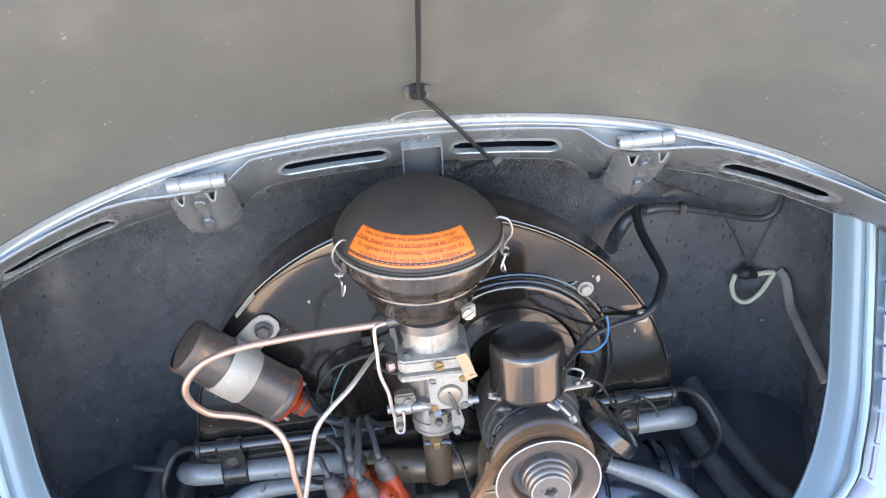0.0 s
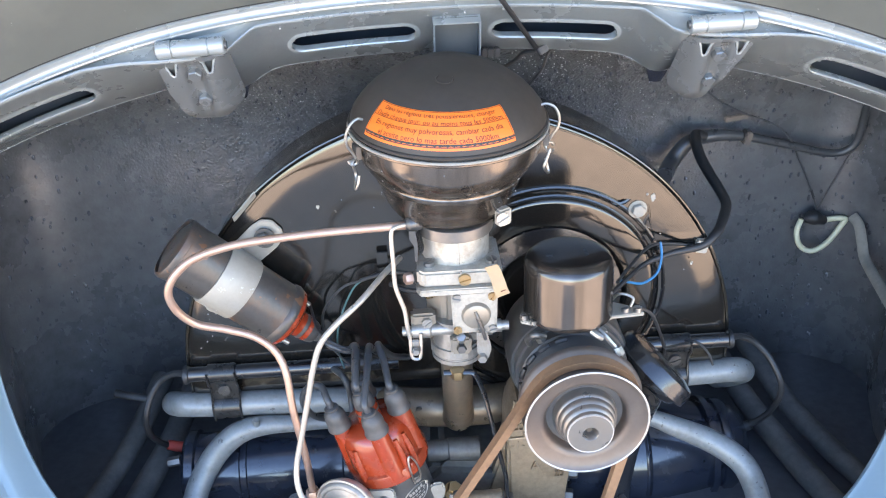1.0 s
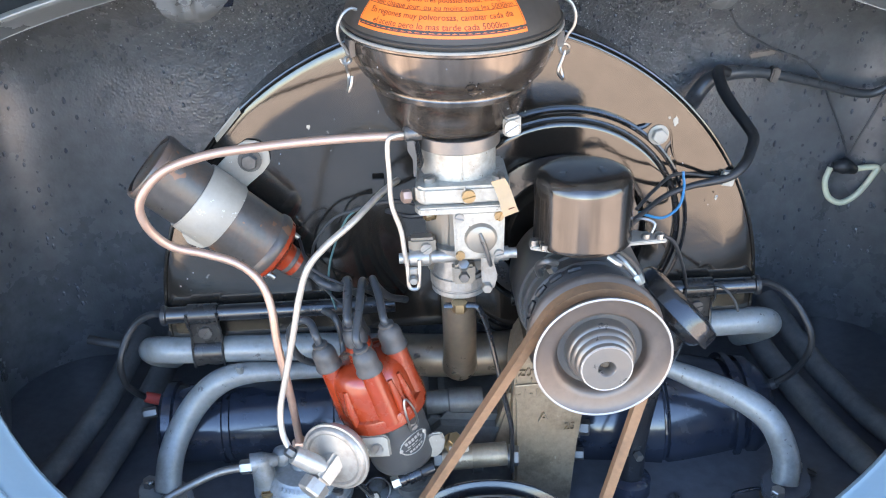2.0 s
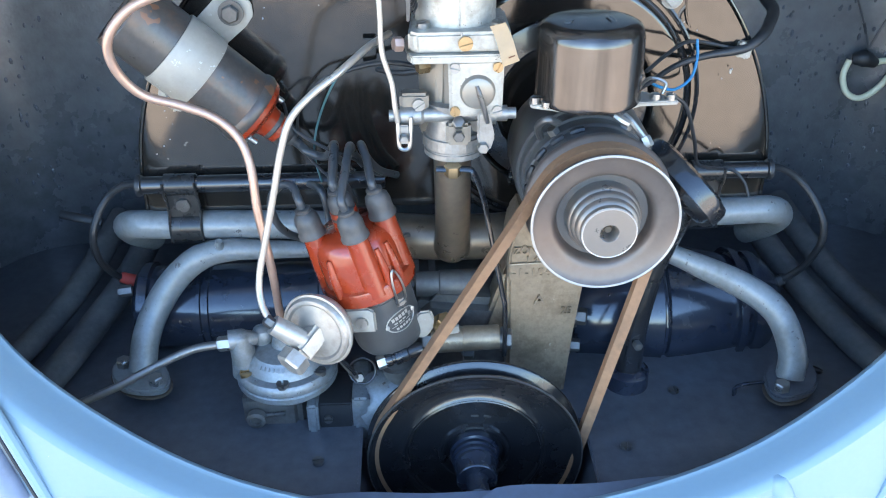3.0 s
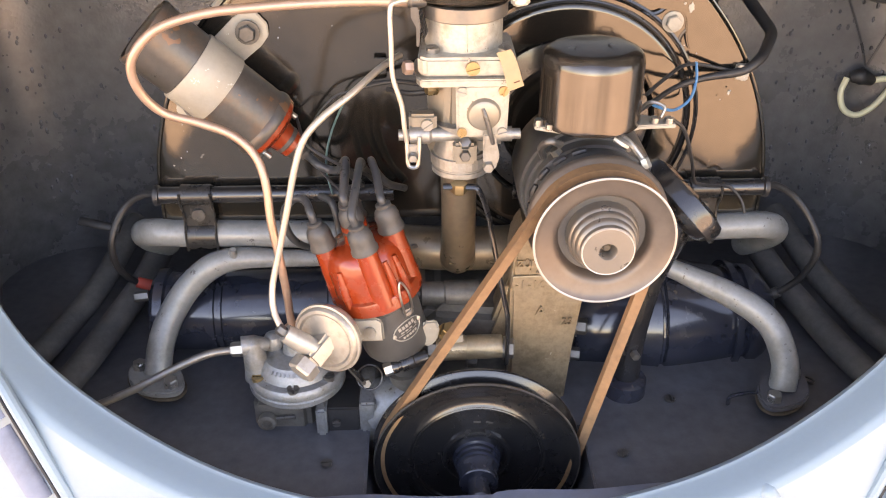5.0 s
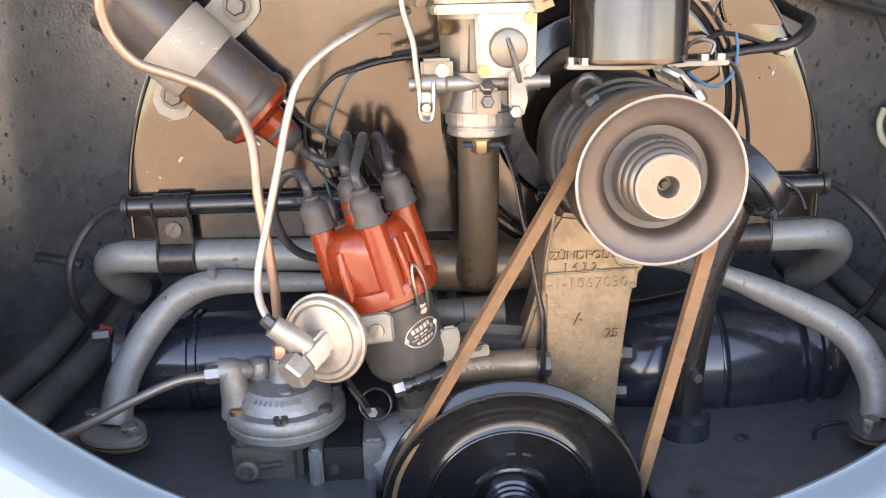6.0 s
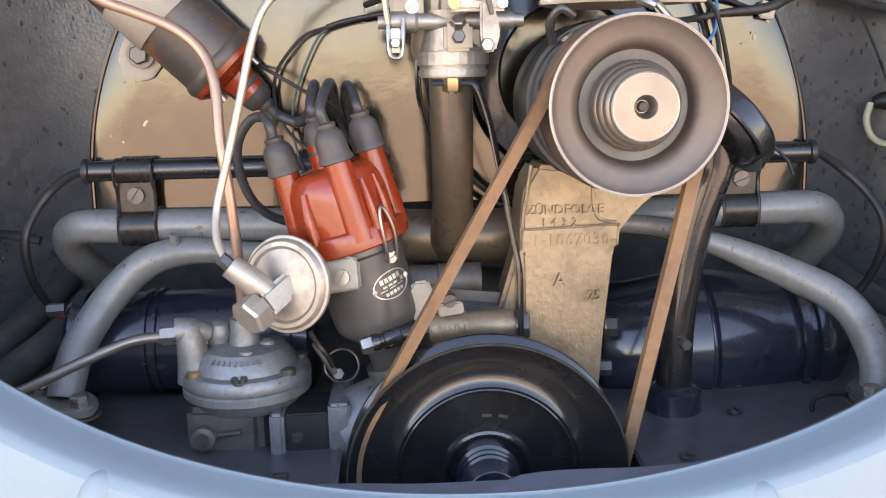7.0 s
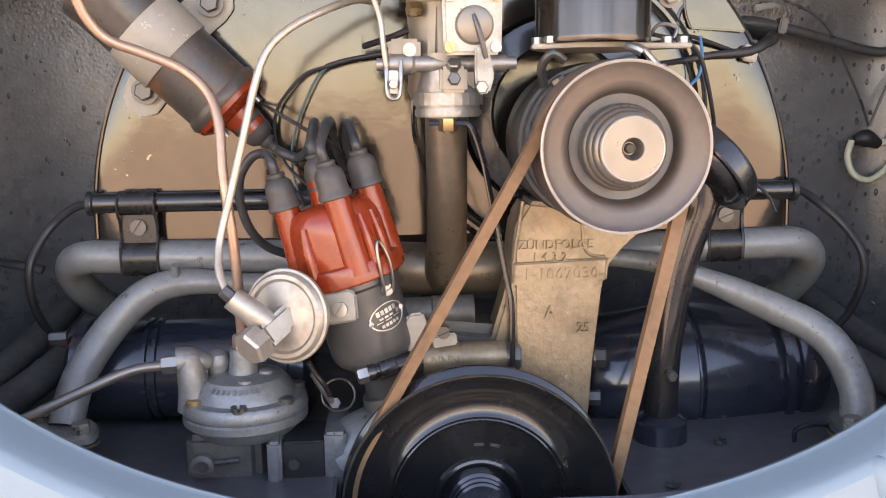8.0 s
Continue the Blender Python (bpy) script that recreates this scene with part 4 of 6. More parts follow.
part("edge_bead", sweep([(0.0797, 0.6195, 0.5240), (0.0798, 0.6195, 0.5145), (0.0808, 0.6195, 0.5030), (0.0838, 0.6195, 0.4975), (0.0880, 0.6195, 0.4955), (0.0948, 0.6195, 0.4946)], 0.0011, 8, 4), STAND, stand)
part("cradle", lathe([(0.0458, 0), (0.050, 0), (0.0515, -0.004), (0.0515, -0.05), (0.050, -0.054), (0.0458, -0.054)], axis((GX, 0.618, GZ), REAR), 48), GENBODY, stand, "dark clamp round the generator")


def on_stand(dx, dz, k=1.0):
    return lambda x, y, h: Vector((dx + x * k, 0.6200 - 0.0014 - h, dz + y))


def on_pad(dx, dz):
    return lambda x, y, h: Vector((dx + x, 0.6184 - 0.0004 - h, dz + y))


part("number", lettering("-1-1067030-", 0.0108, on_pad(0.0655, 0.4838), 0.0006, 1.1), STAND, stand)
part("heading", lettering("ZÜNDFOLGE", 0.0085, on_stand(0.062, 0.5035), 0.0012, 1.0), STAND, stand)
part("order", lettering("1 4 3 2", 0.0075, on_stand(0.058, 0.4955), 0.0012, 1.1), STAND, stand)
part("letter", lettering("A", 0.0125, on_stand(0.0585, 0.4575), 0.0012), STAND, stand)
part("mark", lettering("25", 0.0095, on_stand(0.081, 0.4465), 0.0012), STAND, stand)
for c, r in (((0.098, 0.655, 0.415), 0.0075), ((0.0, 0.63, 0.40), 0.006), ((0.094, 0.655, 0.385), 0.006)):
    part("stand_bolt", hexa(r, 0.008, axis(c, (1, -0.2, 0)), r * 1.3), CLAMP, stand)

# the upper right part of the housing's front stands proud, with a step below it
pts = [(-0.002 + 0.2585 * math.cos(a), SZ + 0.2585 * math.sin(a)) for a in np.linspace(math.asin((0.646 - SZ) / 0.2585), 1.36, 20)]
pts += [(FX + 0.113 * math.cos(a) + 0.012 * math.exp(-((a - 0.808) / 0.13) ** 2) * 0.72, FZ + 0.113 * math.sin(a) + 0.012 * math.exp(-((a - 0.808) / 0.13) ** 2) * 0.72) for a in np.linspace(1.78, 0.56, 40)]
part("raised_front", prism(pts, 0.004, Matrix(((1, 0, 0, 0), (0, 0, -1, 0.7045), (0, 1, 0, 0), (0, 0, 0, 1))), 0.001), SHROUD, housing)

rng = random.Random(3)
for cx, cz, r, stretch, y in ((0.1735, 0.684, 0.0045, 1.8, 0.7005), (0.168, 0.687, 0.0022, 1.0, 0.7005), (-0.1215, 0.692, 0.0030, 1.3, 0.7050), (0.2240, 0.624, 0.0030, 1.6, 0.7050), (0.215, 0.612, 0.0022, 2.0, 0.7050), (-0.226, 0.590, 0.0022, 0.5, 0.7050), (-0.246, 0.553, 0.0014, 1.0, 0.7050)):
    r *= 0.62
    spot = [(cx + r * rng.uniform(0.5, 1.0) * math.cos(a), cz + stretch * r * rng.uniform(0.5, 1.0) * math.sin(a)) for a in np.linspace(0, 2 * math.pi, 13)[:-1]]
    part("worn_spot", prism(spot, 0.0005, Matrix(((1, 0, 0, 0), (0, 0, -1, y), (0, 1, 0, 0), (0, 0, 0, 1)))), BAND, housing, "bare worn metal spot")

reg = thing("voltage_regulator", (0.082, 0.60, 0.628), "glossy black round voltage regulator can on the generator", "regulator")
R = upright((0.082, 0.607, 0.632), (0, 0.02, 1))
part("can", lathe([(0.0355, 0.0), (0.0362, 0.0015), (0.0358, 0.004), (0.0355, 0.0425), (0.0347, 0.0472), (0.0328, 0.0505), (0.0295, 0.0523), (0.025, 0.0530), (0.0, 0.0532)], R, 56), REGCAN, reg)
part("base_plate", prism([(-0.040, -0.012), (-0.032, -0.016), (-0.014, -0.024), (0.018, -0.024), (0.034, -0.014), (0.060, -0.012), (0.060, -0.005), (0.034, 0.012), (0.02, 0.03), (-0.02, 0.03), (-0.034, 0.008), (-0.040, -0.003)], -0.003, R, 0.0007), BAND, reg, "plated base plate")
part("embossed_mark", prism([(-0.012, -0.010), (-0.008, -0.010), (-0.004, 0), (-0.008, 0), (-0.012, -0.006)], 0.0007, R @ pose(-0.008, 0.0, 0.0531), 0.0001), BLACK, reg)
part("embossed_mark", block(0.004, 0.010, 0.0007, R @ pose(0.012, -0.002, 0.0531, 0, 0, 8), 0.0002), BLACK, reg)
for x, y in ((-0.0365, -0.009), (0.045, -0.008), (0.055, -0.009), (-0.030, -0.018)):
    part("terminal_screw", slotted(0.0035, 0.004, R @ pose(x, y, 0.0, 0, 0, 30)), STEEL, reg)
part("terminal_clip", sweep([R @ Vector((0.020, -0.028, -0.003)), R @ Vector((0.024, -0.032, -0.006)), R @ Vector((0.029, -0.034, -0.012)), R @ Vector((0.034, -0.035, -0.018))], 0.0022, 8), STEEL, reg, "bright terminal clip")
part("terminal_clip", sweep([R @ Vector((0.014, -0.029, -0.003)), R @ Vector((0.018, -0.033, -0.005)), R @ Vector((0.022, -0.034, -0.007))], 0.0028, 8), STEEL, reg, "bright terminal clip")
part("terminal_nut", hexa(0.0038, 0.007, axis(R @ Vector((0.033, -0.035, -0.016)), (0.5, -0.5, -1))), STEEL, reg)
part("terminal_loop", sweep([R @ Vector((0.036, 0.006, 0.002)), R @ Vector((0.042, 0.000, 0.012)), R @ Vector((0.052, -0.004, 0.010)), R @ Vector((0.050, -0.006, 0.003))], 0.0012, 8), STEEL, reg)

# ---- crank pulley and belt ----
CX, CZ = 0.004, 0.352
C = axis((CX, 0.552, CZ), REAR)
crank = solo("crank_pulley", lathe([(0.0, -0.010), (0.0225, -0.010), (0.0240, -0.0080), (0.0262, -0.0072), (0.0280, -0.0078), (0.0292, -0.0105), (0.051, -0.0105), (0.0522, -0.0098), (0.0530, -0.0072), (0.0540, -0.0066), (0.0548, -0.0070), (0.0556, -0.0062), (0.0566, -0.0056), (0.0578, -0.0062), (0.0600, -0.0074),
                                    (0.0690, -0.0070), (0.0700, -0.0064), (0.0712, -0.0064), (0.0790, -0.0040), (0.0822, -0.0008), (0.0836, 0.0006), (0.0846, 0.0006), (0.0850, -0.0004), (0.0846, -0.0022), (0.0765, -0.0060), (0.0765, -0.0105), (0.0842, -0.0140), (0.0858, -0.0150), (0.0862, -0.0165), (0.0856, -0.0180), (0.06, -0.020), (0, -0.020)], C, 160), BLACK, (CX, 0.56, CZ),
             "large glossy black crankshaft pulley with turned rings", "pulley")
part("hub_nut", lathe([(0, 0.022), (0.0150, 0.022), (0.0158, 0.0212), (0.0160, 0.009), (0.0166, 0.008), (0.0166, 0.006), (0.0160, 0.0055), (0.0160, 0.004), (0.0176, 0.0032), (0.0176, 0.001), (0.0168, 0.0005), (0.0168, -0.001), (0.0184, -0.0018), (0.0184, -0.0040), (0.0176, -0.0045), (0.0176, -0.006), (0.0196, -0.007), (0.0196, -0.010), (0, -0.010)], C, 56), TIN, crank, "stepped threaded hub")
part("bolt_head", lathe([(0, 0.040), (0.0074, 0.040), (0.0086, 0.0386), (0.0090, 0.022), (0, 0.022)], C, 32), TIN, crank)
part("rear_rim", lathe([(0.0850, -0.0182), (0.0863, -0.0168), (0.0856, -0.0150)], C, 160), PULLEY, crank, "worn rear rim")
part("front_edge", lathe([(0.0838, 0.0006), (0.0846, 0.0010), (0.0852, -0.0003)], C, 160), CLAMP, crank, "thin worn front edge")
part("timing_mark", block(0.006, 0.002, 0.0008, C @ pose(0.0, 0.037, -0.0106), 0.0003), CLAMP, crank)
part("timing_mark", block(0.006, 0.002, 0.0008, C @ pose(0.010, 0.036, -0.0106, 0, 0, -14), 0.0003), CLAMP, crank)


def belt_path():
    pts = []
    for (x, z), r in (((GX, GZ), 0.0445), ((CX, CZ), 0.0795)):
        pts += [(x + r * math.cos(a), z + r * math.sin(a)) for a in np.linspace(0, 2 * math.pi, 120, endpoint=False)]
    pts = sorted(set(pts))

    def half(seq):
        h = []
        for p in seq:
            while len(h) > 1 and (h[-1][0] - h[-2][0]) * (p[1] - h[-2][1]) - (h[-1][1] - h[-2][1]) * (p[0] - h[-2][0]) <= 0:
                h.pop()
            h.append(p)
        return h[:-1]
    return half(pts) + half(pts[::-1])


path = belt_path()
bm = bmesh.new()
rings = []
for i, (x, z) in enumerate(path):
    (xa, za), (xb, zb) = path[i - 1], path[(i + 1) % len(path)]
    n = Vector((zb - za, 0, -(xb - xa))).normalized()
    p = Vector((x, float(np.interp(z, [0.43, 0.53], [0.5603, 0.5565])), z))
    rings.append([bm.verts.new(p + n * o + Vector((0, w, 0))) for o, w in ((0.0034, -0.0052), (0.0034, 0.0052), (-0.0036, 0.0036), (-0.0036, -0.0036))])
ring_faces(bm, rings + [rings[0]], cap=(False, False))
solo("drive_belt", bm, BELT, (0.05, 0.556, 0.46), "worn tan rubber v-belt round both pulleys", "belt")

# ---- air cleaner and carburettor ----
AX, AY = -0.0088, 0.6435
# the whole filter leans a little to the front and to one side
LEAN = Matrix.Translation((AX, AY, 0.75)) @ Matrix.Rotation(0.05, 4, "X") @ Matrix.Rotation(0.03, 4, "Y") @ Matrix.Translation((0, 0, -0.75))
air = thing("air_cleaner", (AX, AY, 0.69), "black oil bath air cleaner with domed lid and orange label", "air cleaner")
LIDR = [0.0, 0.0134, 0.0268, 0.0384, 0.0500, 0.0595, 0.0671, 0.0722, 0.0738, 0.0746]
LIDZ = [0.8367, 0.8360, 0.8333, 0.8285, 0.8220, 0.8150, 0.8070, 0.8000, 0.7955, 0.7925]
part("lid", lathe([(0.0, 0.788), (0.0735, 0.788), (0.0735, 0.7895), (0.0752, 0.7897), (0.0762, 0.7905), (0.0764, 0.7916), (0.0756, 0.7924)] + list(zip(LIDR, LIDZ))[::-1], LEAN, 96), ACTOP, air, "dusty dark domed lid")
part("bowl", lathe([(0.0, 0.69), (0.0285, 0.69), (0.0290, 0.7085), (0.0302, 0.7110), (0.0345, 0.7135), (0.0405, 0.7155), (0.0450, 0.7180), (0.0482, 0.7225), (0.0518, 0.7310), (0.0562, 0.7440), (0.0574, 0.7450), (0.0582, 0.7482), (0.0577, 0.7490), (0.0577, 0.7500), (0.0592, 0.7508), (0.0608, 0.7524), (0.0638, 0.7556), (0.0668, 0.7600), (0.0698, 0.7655), (0.0716, 0.7705), (0.0724, 0.7765), (0.0730, 0.7828), (0.0752, 0.7838), (0.0766, 0.7850), (0.0766, 0.7864), (0.0752, 0.7872), (0.0, 0.7872)],
                    LEAN, 96), ACBOWL, air)
part("rim_ring", lathe([(0.0756, 0.7862), (0.0770, 0.7868), (0.0772, 0.7876), (0.0764, 0.7884), (0.0745, 0.7882)], LEAN, 96), BAND, air, "worn bright rim")
for a in (203, -11):
    q = lambda r, z, along=0.0: LEAN @ Vector((r * math.cos(radians(a)) - along * math.sin(radians(a)), r * math.sin(radians(a)) + along * math.cos(radians(a)), z))
    clip = part("spring_clip", sweep([q(0.0700, 0.8030, 0.002), q(0.0745, 0.8042, 0.002), q(0.0805, 0.8010, 0.003), q(0.0840, 0.7935, 0.003), q(0.0835, 0.7855, 0.003), q(0.0800, 0.7795, 0.003), q(0.0775, 0.7745, 0.003)], 0.0011, 8, 5), STEEL, air, "bent wire spring clip")
    part("clip_tab", block(0.0085, 0.0045, 0.0115, LEAN @ axis((0.0752 * math.cos(radians(a)), 0.0752 * math.sin(radians(a)), 0.7725), (0, 0, 1), a + 90), 0.0005), CLAMP, clip, "folded steel tab")
    part("clip_eye", sweep([q(0.0780 + 0.0030 * math.cos(k * 0.9), 0.7700 + 0.0030 * math.sin(k * 0.9), 0.004 - 0.0011 * k) for k in range(8)], 0.0011, 8, 3), STEEL, clip)
    part("clip_tail", sweep([q(0.0788, 0.7700, -0.003), q(0.0770, 0.7640, -0.005), q(0.0748, 0.7570, -0.007), q(0.0760, 0.7520, -0.004), q(0.0785, 0.7480, 0.001), q(0.0770, 0.7530, 0.003), q(0.0755, 0.7590, 0.002)], 0.0011, 8, 4), STEEL, clip)


def lid_height(r):
    return float(np.interp(r, LIDR, LIDZ))


def on_lid(r0, az, up=0.0):
    """Wraps flat x, y round the domed lid: x along the arc, y towards the crown."""
    def place(x, y, h):
        r = r0 - y * 0.72
        a = radians(-90 + az) + x / r0
        return LEAN @ Vector((r * math.cos(a), r * math.sin(a), lid_height(r) + 0.0006 + up + h))
    return place


AZ = -10.5
HALF = 0.0540
def label_sheet(h0, h1, x0, x1, up):
    f = on_lid(0.0650, AZ, up)
    return sheet([[f(x, y, 0) for x in np.linspace(x0, x1, 40)] for y in np.linspace(h0, h1, 8)])


part("label", label_sheet(-0.0122, 0.0122, -HALF, HALF, 0.0), ORANGE, air, "bright orange printed label")
for y in (0.0008, -0.0112, 0.0112):
    part("label_line", label_sheet(y - 0.0002, y + 0.0002, -HALF + 0.001, HALF - 0.001, 0.0002), INK, air)
for line_text, y in (("Dans les régions très poussiéreuses, changer", 0.0077), ("l'huile chaque jour, ou au moins tous les 5000km", 0.0026),
                     ("En regiones muy polvorosas, cambiar cada dia", -0.0034), ("el aceite pero lo mas tarde cada 5000km", -0.0085)):
    part("label_text", lettering(line_text, 0.0048, (lambda yy: (lambda x, y, h: on_lid(0.0650, AZ, 0.0003)(x * 1.06, y + yy, 0)))(y), 0.0), INK, air)
for x in (-HALF + 0.0010, HALF - 0.0010):
    part("label_line", label_sheet(-0.0112, 0.0112, x - 0.0002, x + 0.0002, 0.0002), INK, air)
part("round_mark", lathe([(0.0055, 0), (0.0062, 0.0005), (0.0069, 0)], LEAN @ axis((-0.004, -0.030, lid_height(0.030) + 0.0002), (0, -0.2, 1)), 24), ACTOP, air)
def on_bowl(x, y, h):
    """Wraps flat x, y round the conical belt of the bowl, proud by h."""
    z = 0.7640 + y
    r = float(np.interp(z, [0.7524, 0.7556, 0.7600, 0.7655, 0.7705, 0.7765], [0.0608, 0.0638, 0.0668, 0.0698, 0.0716, 0.0724])) + h
    return LEAN @ Vector((r * math.sin(x / 0.065), -r * math.cos(x / 0.065), z))


part("oil_mark", lettering("ÖL", 0.0085, lambda x, y, h: on_bowl(x + 0.010, y - 0.002, h + 0.0003), 0.0005), ACBOWL, air, "raised letters")
part("level_mark", sweep([on_bowl(x + 0.010, y, 0.0001) for x, y in ((-0.0025, -0.0065), (0.0025, -0.0065), (0, -0.0095), (-0.0025, -0.0065))], 0.0005, 6, 0), ACBOWL, air)

carb = thing("carburettor", (-0.006, 0.625, 0.59), "grey cast carburettor with linkage, brass screws and paper tag", "carburettor")
ZUP = axis((-0.0065, 0.630, 0), (0, 0, 1))
part("neck_clamp", lathe([(0.0290, 0.7025), (0.0305, 0.7035), (0.0305, 0.7125), (0.0290, 0.7130)], ZUP, 48), DULLPIPE, carb)
part("clamp_lug", block(0.012, 0.008, 0.014, pose(0.030, 0.608, 0.7135, 0, 0, 30), 0.0015), BAND, carb)
part("clamp_screw", slotted(0.0052, 0.003, axis((0.029, 0.604, 0.7205), (0.1, -1, 0.1), 30)), STEEL, carb)
part("air_horn", lathe([(0.0, 0.66), (0.0275, 0.66), (0.0285, 0.672), (0.0278, 0.680), (0.0272, 0.684), (0.0272, 0.710), (0.0, 0.710)], ZUP, 48), ZINC, carb)
part("top_cover", prism([(-0.028, -0.031), (0.030, -0.031), (0.034, -0.025), (0.034, 0.026), (-0.03, 0.026), (-0.033, -0.026)], 0.013, pose(-0.006, 0.624, 0.6695), 0.002), ZINC, carb)
part("joint_flange", prism([(-0.031, -0.035), (0.032, -0.035), (0.035, -0.029), (0.035, 0.027), (-0.032, 0.027), (-0.034, -0.028)], 0.0055, pose(-0.006, 0.624, 0.6635), 0.001), ZINC, carb)
part("float_body", prism([(-0.013, -0.016), (0.017, -0.018), (0.0235, -0.010), (0.0235, 0.022), (-0.015, 0.024), (-0.0175, -0.010)], -0.056, pose(-0.006, 0.626, 0.660), 0.004), CARBBODY, carb)
part("venturi_barrel", lathe([(0, 0.600), (0.020, 0.600), (0.022, 0.606), (0.020, 0.63), (0.022, 0.66), (0, 0.66)], axis((-0.012, 0.632, 0), (0, 0, 1)), 32), CARBBODY, carb)
part("base_flange", prism([(x * 1.0, y) for x, y in oval(0.0225, 0.0215, 28)], 0.0125, pose(-0.0085, 0.619, 0.5935), 0.003), ALU, carb)
part("gasket_flange", prism([(x, y) for x, y in oval(0.0215, 0.0205, 28)], 0.0055, pose(-0.0085, 0.619, 0.5885), 0.001), ALU, carb)
part("throttle_body", lathe([(0, 0.602), (0.017, 0.602), (0.018, 0.606), (0.015, 0.618), (0.017, 0.628), (0, 0.628)], axis((-0.0105, 0.618, 0), (0, 0, 1)), 32), ALU, carb)
# accelerator pump cover with lever on the front
P = axis((0.0050, 0.5955, 0.6455), REAR)
cover = part("pump_cover", prism([(-0.0185, 0.0195), (0.0185, 0.0195), (0.0175, -0.0195), (-0.0175, -0.0195)], 0.005, P, 0.002), ZINC, carb, "bright square pump cover")
part("cover_dome", lathe([(0, 0.0098), (0.0085, 0.0095), (0.0105, 0.0085), (0.0115, 0.006), (0.0122, 0.004), (0, 0.004)], P @ pose(0.001, -0.002, 0), 32), CARBBODY, cover)
part("cover_lever", sweep([P @ Vector((0.0, 0.004, 0.0102)), P @ Vector((0.002, -0.002, 0.0112)), P @ Vector((0.005, -0.012, 0.0115)), P @ Vector((0.0075, -0.022, 0.0105))], [0.0012, 0.0017, 0.0017, 0.0014], 8), CLAMP, cover)
for x in (-1, 1):
    for y in (-1, 1):
        part("cover_screw", slotted(0.0034, 0.0025, P @ pose(x * 0.0140, y * 0.0150, 0.005, 0, 0, 40 * x + 25 * y)), BRASS if (x + y) else STEEL, cover)
part("front_screw", slotted(0.0048, 0.0028, axis((-0.002, 0.5925, 0.6760), REAR, 15)), BRASS, carb, "brass slotted screw")
for x, y, z in ((-0.029, 0.606, 0.6825), (0.020, 0.604, 0.6825), (-0.020, 0.640, 0.6825)):
    part("cover_bolt", slotted(0.0045, 0.004, axis((x, y, z), (0, -0.1, 1), 50 * x * 100)), STEEL, carb)
part("drain_plug", hexa(0.0045, 0.005, axis((-0.0065, 0.5965, 0.6185), (0, -0.6, 0.6))), STEEL, carb)
part("flange_bolt", hexa(0.0040, 0.005, axis((-0.0065, 0.5935, 0.6115), (0, -1, 0.1))), CLAMP, carb)
part("adjuster_block", block(0.017, 0.010, 0.016, pose(-0.0065, 0.599, 0.6035), 0.002), CARBBODY, carb, "stained adjuster block")
part("jet_plug", hexa(0.005, 0.008, axis((-0.026, 0.612, 0.655), (-1, -0.4, 0))), BRASS, carb)
part("choke_lever", prism([(-0.005, 0.014), (0.003, 0.014), (0.007, -0.004), (0.004, -0.014), (-0.003, -0.015), (-0.005, -0.006)], 0.003, axis((0.0105, 0.5885, 0.617), (0.1, -1, 0)), 0.0012), ALU, carb)
part("lever_bolt", hexa(0.0040, 0.005, axis((0.0095, 0.586, 0.6065), REAR)), STEEL, carb)
part("throttle_shaft", lathe([(0, -0.044), (0.004, -0.044), (0.004, -0.036), (0.0065, -0.036), (0.0065, -0.022), (0.005, -0.020), (0.005, 0.024), (0.0075, 0.024), (0.0075, 0.029), (0.0055, 0.029), (0.0055, 0.037), (0.004, 0.037), (0.004, 0.043), (0, 0.043)], axis((-0.0095, 0.607, 0.6215), (1, 0, 0)), 20), ALU, carb)
part("side_lug", block(0.020, 0.012, 0.014, pose(-0.036, 0.612, 0.623), 0.002), CARBBODY, carb)
part("lug_screw", slotted(0.0042, 0.003, axis((-0.033, 0.6055, 0.630), REAR, 35)), STEEL, carb)
part("throttle_arm", sweep([(-0.0475, 0.600, 0.6225), (-0.0475, 0.598, 0.612), (-0.0465, 0.597, 0.602), (-0.0405, 0.597, 0.6015), (-0.0390, 0.598, 0.612), (-0.0385, 0.600, 0.623)], 0.0015, 8), STEEL, carb, "bent wire throttle arm")
part("arm_plate", block(0.0075, 0.003, 0.014, pose(-0.0435, 0.600, 0.6035), 0.001), STEEL, carb)
part("arm_bolt", hexa(0.0032, 0.004, axis((-0.0435, 0.597, 0.609), REAR)), STEEL, carb)
part("link_rod", sweep([(-0.040, 0.612, 0.7165), (-0.052, 0.608, 0.7165), (-0.0565, 0.606, 0.712), (-0.0565, 0.602, 0.69), (-0.0560, 0.600, 0.668), (-0.0505, 0.598, 0.648), (-0.0490, 0.597, 0.632), (-0.0475, 0.598, 0.620)], 0.0018, 10), SILVER, carb, "long bent steel link rod")
part("choke_arm", prism([(-0.002, 0.001), (0.003, 0.001), (0.0045, -0.012), (0.0035, -0.026), (0.0015, -0.026), (0.0015, -0.013), (-0.002, -0.006)], 0.0016, axis((-0.041, 0.606, 0.713), REAR), 0.0004), CLAMP, carb)
bm = bmesh.new()
for k in range(7):
    lathe([(0.003, -0.0007), (0.0046, 0), (0.003, 0.0007)], axis((-0.0365 + 0.0005 * k, 0.612, 0.709 - 0.0026 * k), (0.9, 0, -0.4)), 14, bm)
part("return_spring", bm, CLAMP, carb, "small dark coil spring")
part("link_nut", hexa(0.005, 0.006, axis((-0.043, 0.606, 0.672), (-1, -0.4, 0.1))), COPPER, carb, "copper coloured nut")
part("link_washer", lathe([(0, 0), (0.0062, 0), (0.0062, 0.0014), (0, 0.0014)], axis((-0.038, 0.608, 0.671), (-1, -0.4, 0.1)), 18), STEEL, carb)
